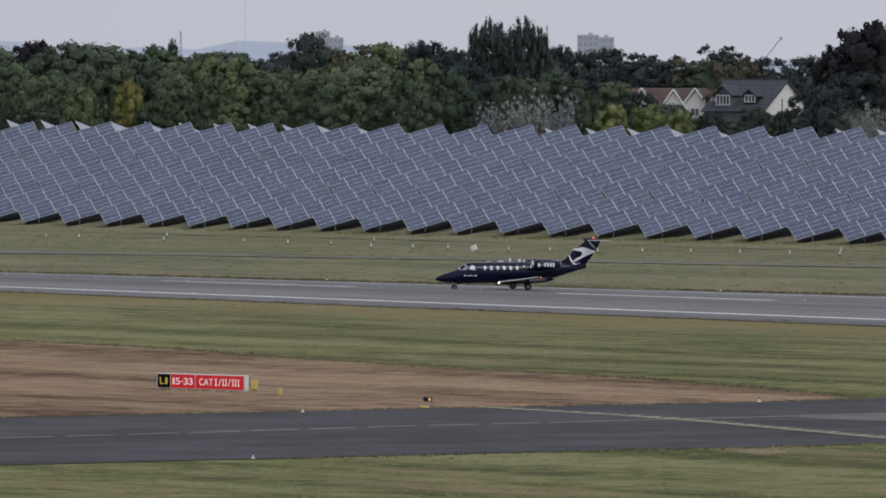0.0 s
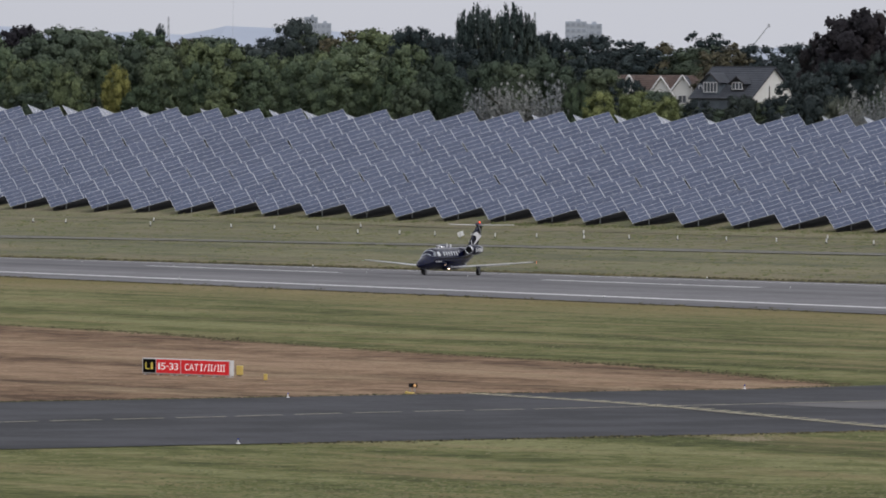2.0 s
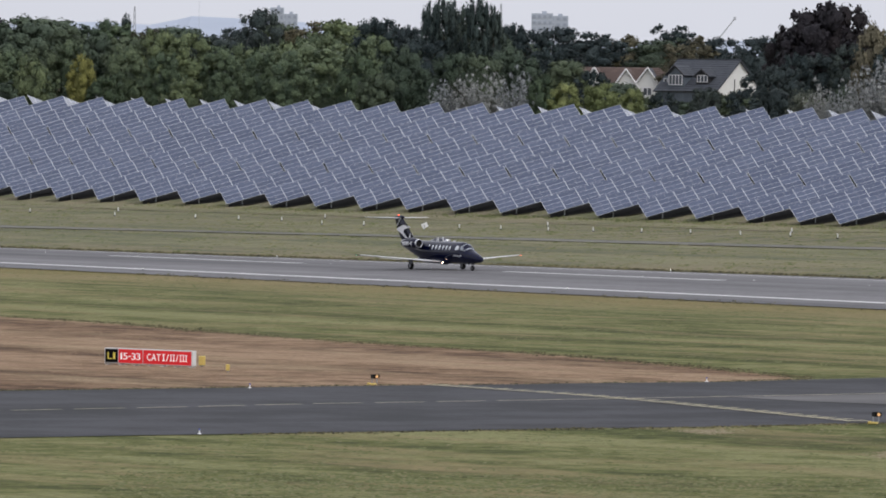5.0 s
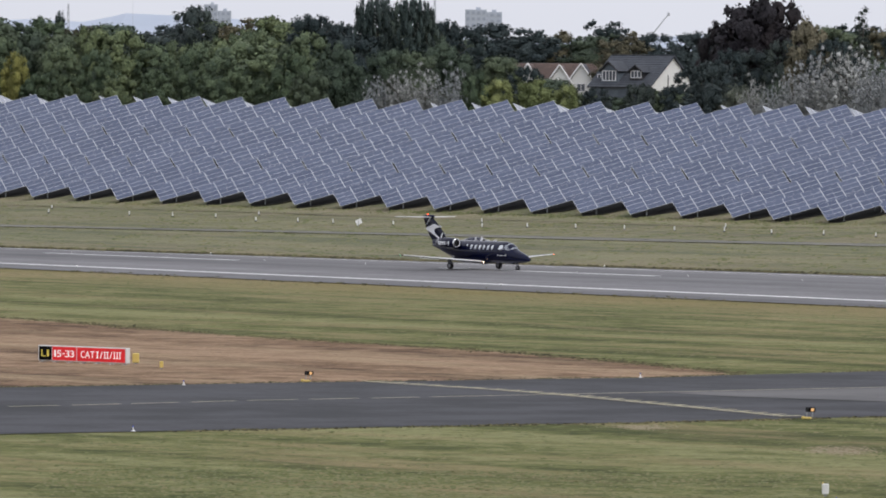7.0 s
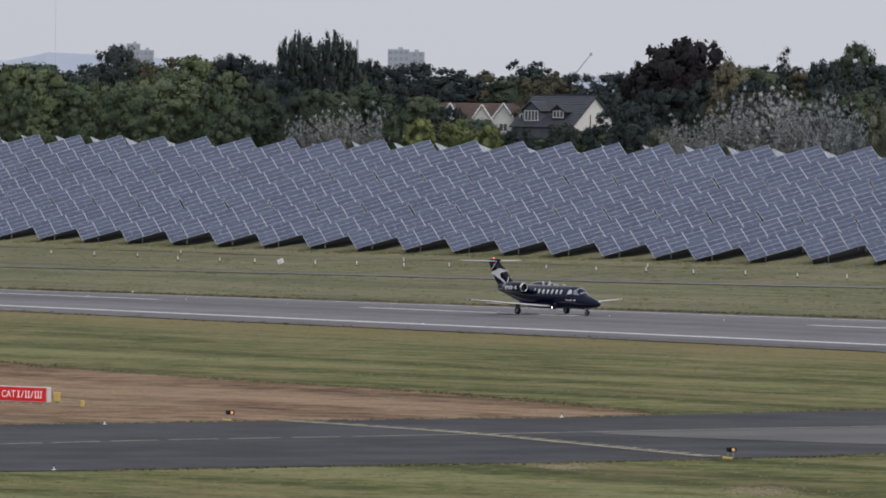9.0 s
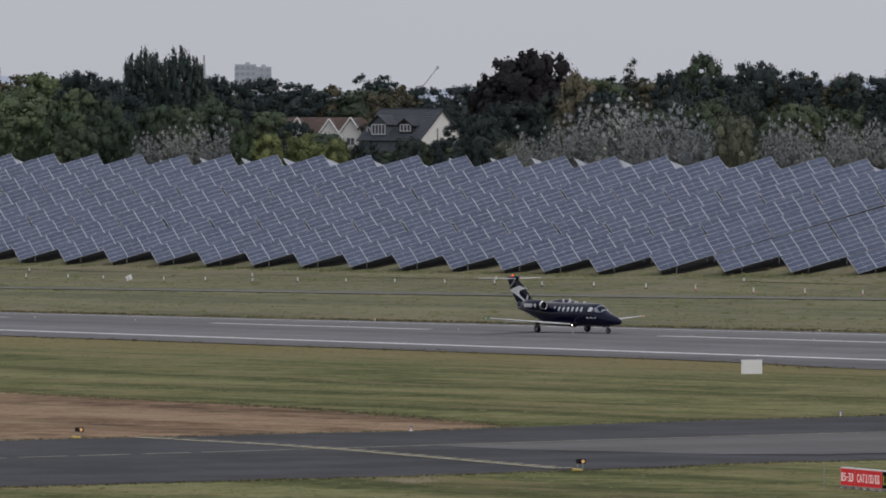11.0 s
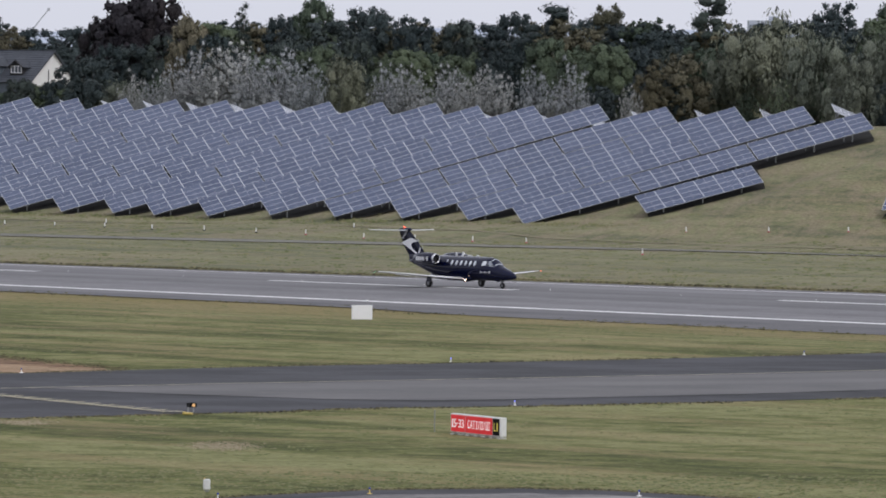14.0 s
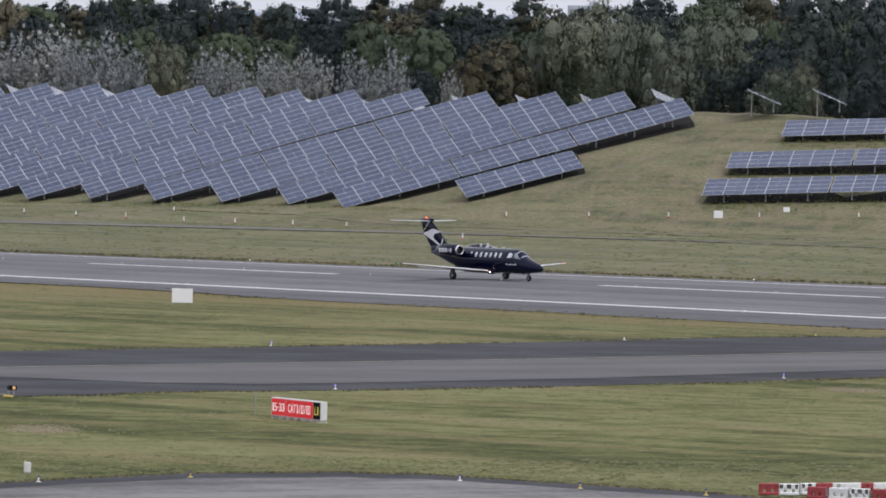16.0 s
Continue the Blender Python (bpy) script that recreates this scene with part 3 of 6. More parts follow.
def wheel(name, parent, at, r, w):
    bm = bmesh.new()
    prof = ((r * 0.55, -w / 2), (r * 0.9, -w / 2), (r, -w * 0.3), (r, w * 0.3), (r * 0.9, w / 2), (r * 0.55, w / 2))
    rings = [[Vector((a * math.cos(t), b, a * math.sin(t))) for t in [2 * math.pi * i / 20 for i in range(20)]] for a, b in prof]
    loft(bm, rings, caps=False)
    w_ob = part(name, bm, RUBBER, parent, "black rubber tyre", True)
    w_ob.location = at
    bm = bmesh.new()
    rod(bm, (0, -w * 0.42, 0), (0, w * 0.42, 0), r * 0.56, seg=16)
    part("rim", bm, STRUT, w_ob, "grey metal rim")
    return w_ob


def build_jet():
    jet = new("business_jet")
    tagged(jet, "small navy-blue twin-engined business jet with white tail swirl on runway", "airplane")
    bm = bmesh.new()
    rings = []
    for x, zc, hh, hw in BODY:
        ring = []
        for i in range(28):
            t = 2 * math.pi * i / 28
            c, s = math.cos(t), math.sin(t)
            ring.append((x, hw * c, zc + hh * s))
        rings.append(ring)
    loft(bm, rings)
    fuselage = part("fuselage", bm, NAVY, jet, "glossy navy-blue fuselage", True)

    # wing with fairing, leading edges, flaps line
    bm = bmesh.new()
    rings = []
    for x, hw, z0, z1 in ((2.9, 0.1, 0.62, 0.72), (2.4, 0.55, 0.52, 0.85), (1.6, 0.82, 0.47, 0.95), (0, 0.9, 0.46, 0.98), (-1.2, 0.82, 0.5, 0.95), (-2.2, 0.5, 0.62, 0.95), (-2.9, 0.1, 0.78, 0.92)):
        rings.append([(x, hw * math.cos(t), (z0 + z1) / 2 + (z1 - z0) / 2 * math.sin(t)) for t in [2 * math.pi * i / 18 for i in range(18)]])
    loft(bm, rings)
    part("wing_fairing", bm, NAVY, jet, smooth=True)
    for side in (1, -1):
        bm = bmesh.new()
        surface(bm, [((1.95, 0.55 * side, 0.62), 2.75, 0.15), ((1.45, 2.4 * side, 0.76), 2.0, 0.125), ((0.84, 5.28 * side, 0.98), 1.45, 0.09), ((0.51, 7.5 * side, 1.14), 0.98, 0.06), ((0.34, 7.73 * side, 1.16), 0.55, 0.03)])
        wing = part("wing", bm, NAVY, jet, "navy wing with a pale leading edge", True)
        bm = bmesh.new()
        lead = ((1.95, 0.8, 0.64, 0.15), (1.45, 2.4, 0.76, 0.125), (0.84, 5.28, 0.98, 0.09), (0.51, 7.5, 1.14, 0.06))
        rings = [[(x + 0.035 * math.cos(t) - 0.02, y * side, z + th * 0.42 * math.sin(t) + 0.03) for t in [2 * math.pi * i / 10 for i in range(10)]] for x, y, z, th in lead]
        loft(bm, rings)
        part("leading_edge", bm, JET_WHITE, wing, "pale leading edge", True)
        bm = bmesh.new()
        box(bm, (0.05, 2.6, 0.03), (-0.72, 3.6 * side, 0.80), Euler((0.085 * side, 0, 0.14 * side)).to_matrix())
        part("flap", bm, JET_GREY, wing, "pale flap edge")
        bm = bmesh.new()
        bmesh.ops.create_icosphere(bm, subdivisions=2, radius=0.028, matrix=Matrix.Translation((0.33, 7.75 * side, 1.16)) @ Matrix.Diagonal((1.6, 0.7, 0.8, 1)))
        part("wingtip_light", bm, AMBER_GLOW if side > 0 else GREEN_GLOW, wing, "lit red wingtip light" if side > 0 else "faint green wingtip light", True)
        bm = bmesh.new()
        bmesh.ops.create_icosphere(bm, subdivisions=2, radius=0.05, matrix=Matrix.Translation((2.02, 0.66 * side, 0.58)) @ Matrix.Diagonal((0.8, 1, 0.9, 1)))
        part("landing_light", bm, LANDING_GLOW, wing, "lit landing light", True)

    # engines on the rear fuselage
    for side in (1, -1):
        cy, cz = 1.36 * side, 2.08
        bm = bmesh.new()
        prof = ((-0.62, 0.27), (-0.64, 0.32), (-0.72, 0.36), (-1.0, 0.41), (-1.7, 0.455), (-2.5, 0.40), (-3.05, 0.30), (-3.05, 0.26))
        rings = [[(x + 0.02, cy + r * math.cos(t), cz + r * math.sin(t)) for t in [2 * math.pi * i / 24 for i in range(24)]] for x, r in prof]
        loft(bm, rings, caps=False)
        eng = part("engine", bm, NAVY, jet, "navy engine nacelle", True)
        bm = bmesh.new()
        prof = ((-0.70, 0.26), (-0.60, 0.275), (-0.55, 0.31), (-0.58, 0.345), (-0.70, 0.366))
        rings = [[(x, cy + r * math.cos(t), cz + r * math.sin(t)) for t in [2 * math.pi * i / 24 for i in range(24)]] for x, r in prof]
        loft(bm, rings, caps=False)
        part("inlet_ring", bm, POLISHED, eng, "polished inlet ring", True)
        bm = bmesh.new()
        rod(bm, (-0.84, cy, cz), (-0.80, cy, cz), 0.265, seg=20)
        rod(bm, (-0.80, cy, cz), (-0.62, cy, cz), 0.10, 0.02, seg=10)
        part("fan", bm, DARK, eng, "dark fan face")
        bm = bmesh.new()
        rod(bm, (-3.1, cy, cz), (-2.9, cy, cz), 0.24, 0.26, seg=16)
        part("exhaust", bm, STRUT, eng)
        bm = bmesh.new()
        surface(bm, [((-0.95, 0.55 * side, 1.98), 1.9, 0.10), ((-1.05, 1.05 * side, 2.05), 1.7, 0.09)])
        part("pylon", bm, NAVY, eng, smooth=True)

    # fin and T tail
    bm = bmesh.new()
    surface(bm, [((-2.5, 0, 2.1), 0.9, 0.02), ((-3.2, 0, 2.24), 2.5, 0.10), ((-3.8, 0, 2.5), 2.15, 0.11), ((-4.62, 0, 3.3), 1.9, 0.10), ((-5.6, 0, 4.05), 1.28, 0.08), ((-5.75, 0, 4.2), 1.0, 0.03)], upright=True)
    fin = part("fin", bm, NAVY, jet, "navy tail fin", True)
    for v in fin.data.vertices:
        if v.co.z < 2.15:
            v.co.z = 1.95
    bm = bmesh.new()
    surface(bm, [((-4.0, 0, 1.75), 1.62, 0.12), ((-4.1, 0, 2.3), 1.58, 0.10)], upright=True)
    part("rudder_root", bm, NAVY, fin, smooth=True)
    for side in (1, -1):
        bm = bmesh.new()
        surface(bm, [((-5.6, 0.0, 4.06), 1.2, 0.09), ((-6.3, 2.85 * side, 4.1), 0.68, 0.05), ((-6.42, 2.95 * side, 4.1), 0.4, 0.02)])
        part("tailplane", bm, JET_GREY, fin, "thin pale tailplane", True)
    bm = bmesh.new()
    rings = [[(x, r * math.cos(t), 4.14 + r * math.sin(t)) for t in [2 * math.pi * i / 12 for i in range(12)]] for x, r in ((-5.35, 0.02), (-5.5, 0.11), (-6.2, 0.13), (-6.7, 0.08), (-6.95, 0.02))]
    loft(bm, rings)
    part("tail_bullet", bm, NAVY, fin, "dark tail bullet", True)
    bm = bmesh.new()
    bmesh.ops.create_icosphere(bm, subdivisions=2, radius=0.058, matrix=Matrix.Translation((-6.25, 0, 4.29)))
    rod(bm, (-6.25, 0, 4.2), (-6.25, 0, 4.29), 0.05, seg=8)
    part("beacon", bm, RED_GLOW, fin, "glowing red beacon", True)
    bm = bmesh.new()
    bmesh.ops.create_icosphere(bm, subdivisions=2, radius=0.045, matrix=Matrix.Translation((-6.66, 0, 4.12)))
    part("tail_light", bm, RED_GLOW, fin, "glowing red tail light", True)

    # white swirl on both faces of the fin
    def curve(pts, widths, k=7):
        out, ws = [], []
        for i in range(len(pts) - 1):
            p0, p1, p2, p3 = (Vector(pts[max(0, min(len(pts) - 1, j))]) for j in (i - 1, i, i + 1, i + 2))
            for q in range(k):
                t = q / k
                v = 0.5 * ((2 * p1) + (p2 - p0) * t + (2 * p0 - 5 * p1 + 4 * p2 - p3) * t * t + (3 * p1 - p0 - 3 * p2 + p3) * t ** 3)
                out.append((v.x, v.y))
                ws.append(widths[i] * (1 - t) + widths[i + 1] * t)
        return out + [pts[-1]], ws + [widths[-1]]
    for side in (1, -1):
        y = 0.115 * side
        for pts, ws, name in (
                (((-4.16, 2.84), (-4.26, 2.56), (-4.44, 2.28), (-4.76, 2.02), (-5.3, 1.80)), (0.10, 0.14, 0.15, 0.13, 0.07), "swirl_lower"),
                (((-5.75, 4.12), (-5.98, 3.85), (-6.2, 3.60), (-6.36, 3.42)), (0.14, 0.09, 0.08, 0.03), "swirl_top")):
            bm = bmesh.new()
            p, w = curve(pts, ws)
            strip_on_skin(bm, p, y, w)
            ob = part(name, bm, JET_WHITE, fin, "white painted swirl")
            for v in ob.data.vertices:
                t = (v.co.z - 1.7) / 2.4
                v.co.y = side * (0.125 - 0.045 * t)
        # the broad crescent round a dark oval
        outer, _ = curve(((-4.48, 3.31), (-4.89, 3.44), (-5.37, 3.50), (-5.93, 3.34), (-6.40, 3.15), (-5.93, 2.92), (-5.29, 2.64), (-4.72, 2.37), (-4.32, 2.25)), [0] * 9)
        inner, _ = curve(((-4.48, 3.29), (-4.80, 3.23), (-5.13, 3.15), (-5.24, 3.05), (-5.26, 2.95), (-5.20, 2.84), (-5.05, 2.72), (-4.64, 2.48), (-4.33, 2.24)), [0] * 9)
        bm = bmesh.new()
        grid = []
        for (x0, z0), (x1, z1) in zip(outer, inner):
            line = []
            for q in range(4):
                px, pz = x0 + (x1 - x0) * q / 3, z0 + (z1 - z0) * q / 3
                line.append(bm.verts.new((px, side * (0.127 - 0.045 * (pz - 1.7) / 2.4), pz)))
            grid.append(line)
        for r0, r1 in zip(grid, grid[1:]):
            for q in range(3):
                bm.faces.new((r0[q], r0[q + 1], r1[q + 1], r1[q]))
        part("swirl_crescent", bm, JET_WHITE, fin, "white painted crescent")

    # cabin windows, cockpit glass, door, markings
    for side in (1, -1):
        for x, up, big in ((3.22, 1.80, 1.0), (2.68, 1.80, 1.0), (2.13, 1.80, 1.0), (1.58, 1.80, 1.0), (1.02, 1.80, 1.0), (0.47, 1.80, 1.0), (-0.12, 1.93, 0.5)):
            bm = bmesh.new()
            rings = []
            for grow, out in ((big, -0.01), (big, 0.010), (0.5 * big, 0.014)):
                ring = []
                for i in range(14):
                    t = 2 * math.pi * i / 14
                    c, q = math.cos(t), math.sin(t)
                    ring.append(skin(x + grow * 0.12 * abs(c) ** 0.75 * (1 if c > 0 else -1), up + grow * 0.185 * abs(q) ** 0.8 * (1 if q > 0 else -1), side, out))
                rings.append(ring)
            loft(bm, rings)
            part("cabin_window", bm, CABIN_GLASS, fuselage, "oval cabin window coloured pale for its reflection", True)
        for name, outline in (("cockpit_side_window", ((4.05, 1.64), (4.08, 1.95), (4.25, 2.02), (4.5, 1.93), (4.52, 1.68))),
                              ("windscreen", ((4.60, 1.66), (4.58, 1.93), (4.72, 2.02), (4.95, 1.84), (5.25, 1.62), (5.3, 1.58)))):
            bm = bmesh.new()
            fine = []
            for a, b in zip(outline, outline[1:] + outline[:1]):
                fine += [(a[0] + (b[0] - a[0]) * q / 3, a[1] + (b[1] - a[1]) * q / 3) for q in range(3)]
            pts = [skin(px, pz, side, 0.004) for px, pz in fine]
            c = sum(pts, Vector()) / len(pts)
            cx = sum(p[0] for p in fine) / len(fine)
            cz = sum(p[1] for p in fine) / len(fine)
            vs = [bm.verts.new(p) for p in pts]
            vc = bm.verts.new(skin(cx, cz, side, 0.01))
            for i in range(len(vs)):
                bm.faces.new((vs[i], vs[(i + 1) % len(vs)], vc))
            bmesh.ops.recalc_face_normals(bm, faces=bm.faces[:])
            part(name, bm, CABIN_GLASS if name == "cockpit_side_window" else COCKPIT_GLASS, fuselage, "cockpit window glass")
        # script under the cockpit and registration behind the wing: plain bars
        for x0, x1, z0, z1, nm in ((3.9, 5.0, 1.14, 1.22, "lettering_bar"),):
            for q in range(7):
                bm = bmesh.new()
                a = x1 - (x1 - x0) * q / 7
                b = a - (x1 - x0) / 7 * 0.78
                hgt = 0.05 if q % 3 else 0.11
                plate(bm, [skin(a, z0, side, 0.004), skin(a, z0 + hgt, side, 0.004), skin(b, z0 + hgt, side, 0.004), skin(b, z0, side, 0.004)], 0.004)
                part(nm, bm, JET_WHITE, fuselage, "small white lettering bar")
        for q in range(6):
            z0, z1 = (2.03, 2.10) if q == 1 else (1.92, 2.20)
            a = -1.02 - q * 0.25
            b = a - (0.18 if q != 1 else 0.12)
            bm = bmesh.new()
            bend = [math.asin((z - 2.08) / 0.465) for z in np.linspace(z0, z1, 4)]
            rows_ = [[bm.verts.new((x, side * (1.36 + 0.472 * math.cos(t)), 2.08 + 0.472 * math.sin(t))) for x in (a, b)] for t in bend]
            for r0, r1 in zip(rows_, rows_[1:]):
                bm.faces.new((r0[0], r0[1], r1[1], r1[0]))
            part("registration_bar", bm, JET_WHITE, fuselage, "white registration bar")
    # front screen, roof aerials
    bm = bmesh.new()
    pts = []
    for t in np.linspace(0.30 * math.pi, 0.70 * math.pi, 9):
        for x, out in ((5.32, 0.006), (4.78, 0.006)):
            zc, hh, hw = body_at(x)
            pts.append((x, (hw + out) * math.cos(t), zc + (hh + out) * math.sin(t)))
    vs = [bm.verts.new(p) for p in pts]
    for i in range(8):
        bm.faces.new((vs[2 * i], vs[2 * i + 1], vs[2 * i + 3], vs[2 * i + 2]))
    bmesh.ops.recalc_face_normals(bm, faces=bm.faces[:])
    part("front_windscreen", bm, SCREEN_GLASS, fuselage, "curved windscreen with the sky's reflection in its tint", True)
    for x, hgt, ch in ((2.7, 0.09, 0.35), (1.7, 0.10, 0.5), (0.9, 0.32, 0.16), (0.1, 0.26, 0.2)):
        bm = bmesh.new()
        box(bm, (ch, 0.05, hgt), (x, 0, 2.29 + hgt / 2), bevel=0.015)
        part("aerial", bm, JET_WHITE, fuselage, "small white roof aerial")
    bm = bmesh.new()
    box(bm, (0.5, 0.3, 0.16), (1.35, 0, 0.5), bevel=0.04)
    part("belly_aerial", bm, NAVY, fuselage)

    # undercarriage
    bm = bmesh.new()
    rod(bm, (5.62, 0, 0.28), (5.45, 0, 0.85), 0.05)
    rod(bm, (5.62, -0.1, 0.22), (5.62, 0.1, 0.22), 0.035)
    leg = part("nose_gear", bm, STRUT, jet, "grey nose gear leg")
    wheel("nose_wheel", leg, (5.66, 0, 0.22), 0.22, 0.16)
    bm = bmesh.new()
    box(bm, (0.42, 0.02, 0.28), (5.35, 0.17, 0.62), Euler((0.2, 0, 0)).to_matrix())
    part("gear_door", bm, NAVY, leg)
    bm = bmesh.new()
    box(bm, (0.42, 0.02, 0.28), (5.35, -0.17, 0.62), Euler((-0.2, 0, 0)).to_matrix())
    part("gear_door", bm, NAVY, leg)
    for side in (1, -1):
        bm = bmesh.new()
        rod(bm, (0.0, 2.40 * side, 0.30), (0.12, 2.35 * side, 0.78), 0.06)
        rod(bm, (0.0, 2.3 * side, 0.30), (0.0, 2.55 * side, 0.30), 0.04)
        rod(bm, (-0.28, 2.38 * side, 0.40), (0.1, 2.36 * side, 0.62), 0.03)
        leg = part("main_gear", bm, STRUT, jet, "grey main gear leg")
        wheel("main_wheel", leg, (0, 2.45 * side, 0.30), 0.30, 0.24)
        bm = bmesh.new()
        box(bm, (0.5, 0.03, 0.42), (0.12, 2.58 * side, 0.60), Euler((0.12 * side, 0, 0)).to_matrix(), bevel=0.01)
        part("gear_door", bm, NAVY, leg)
    return jet


jet = build_jet()


# ---------------------------------------------------------------- woods behind the bank
def leaf_material(name, dark, light, rough=0.65, vary=1.0):
    m, nd, ln, b = material(name, rough, 0, 0.2)
    geo, info = nd.new("ShaderNodeNewGeometry"), nd.new("ShaderNodeObjectInfo")
    co = nd.new("ShaderNodeTexCoord").outputs["Object"]
    bough, clump = noise_node(nd, ln, co, 0.30, 2.0), noise_node(nd, ln, co, 2.2, 5.0, 0.7)
    f = mix_node(nd, ln, "MIX", 0.42, bough.outputs["Fac"], clump.outputs["Fac"])
    f = mix_node(nd, ln, "MIX", 0.22, f, geo.outputs["Random Per Island"])
    r = ramp_node(nd, ((0.34, dark), (0.66, light)))
    ln.new(f, r.inputs["Fac"])
    tint = ramp_node(nd, [(at, tuple(1 + vary * (k - 1) for k in c)) for at, c in ((0.0, (0.72, 0.78, 0.76)), (0.5, (1.0, 1.0, 1.0)), (1.0, (1.30, 1.22, 1.02)))])
    ln.new(info.outputs["Random"], tint.inputs["Fac"])
    c = mix_node(nd, ln, "MULTIPLY", 1.0, r.outputs["Color"], tint.outputs["Color"])
    ln.new(c, b.inputs["Base Color"])
    relief = noise_node(nd, ln, co, 2.4, 4.0, 0.65)
    bp = nd.new("ShaderNodeBump")
    bp.inputs["Strength"].default_value, bp.inputs["Distance"].default_value = 0.9, 0.9
    ln.new(relief.outputs["Fac"], bp.inputs["Height"])
    ln.new(bp.outputs["Normal"], b.inputs["Normal"])
    return m


BARK = worn("bark", (0.05, 0.042, 0.034), (0.11, 0.095, 0.08), 2.0, 0.9, bump=0.5)
# leaf colours, the dark kinds lifted and blued to carry the distance haze
LEAVES = {
    "oak": leaf_material("oak_leaves", (0.048, 0.071, 0.053), (0.118, 0.156, 0.107)),
    "dark": leaf_material("dark_leaves", (0.029, 0.044, 0.051), (0.074, 0.098, 0.099)),
    "maple": leaf_material("maple_leaves", (0.062, 0.092, 0.060), (0.184, 0.236, 0.134)),
    "lime": leaf_material("lime_leaves", (0.120, 0.152, 0.060), (0.335, 0.375, 0.160)),
    "gold": leaf_material("gold_leaves", (0.180, 0.180, 0.056), (0.460, 0.440, 0.140)),
    "silver": leaf_material("silver_willow_leaves", (0.200, 0.216, 0.224), (0.545, 0.570, 0.600), vary=0.4),
    "willow": leaf_material("weeping_willow_leaves", (0.090, 0.106, 0.086), (0.260, 0.282, 0.216), vary=0.5),
    "poplar": leaf_material("poplar_leaves", (0.031, 0.048, 0.050), (0.083, 0.112, 0.103)),
    "beech": leaf_material("copper_beech_leaves", (0.013, 0.013, 0.017), (0.035, 0.031, 0.041)),
    "brown": leaf_material("browning_leaves", (0.066, 0.064, 0.044), (0.180, 0.166, 0.108)),
    "tan": leaf_material("tan_autumn_leaves", (0.105, 0.098, 0.068), (0.290, 0.260, 0.175), vary=0.3),
    "conifer": leaf_material("conifer_needles", (0.019, 0.030, 0.032), (0.053, 0.072, 0.070)),
}


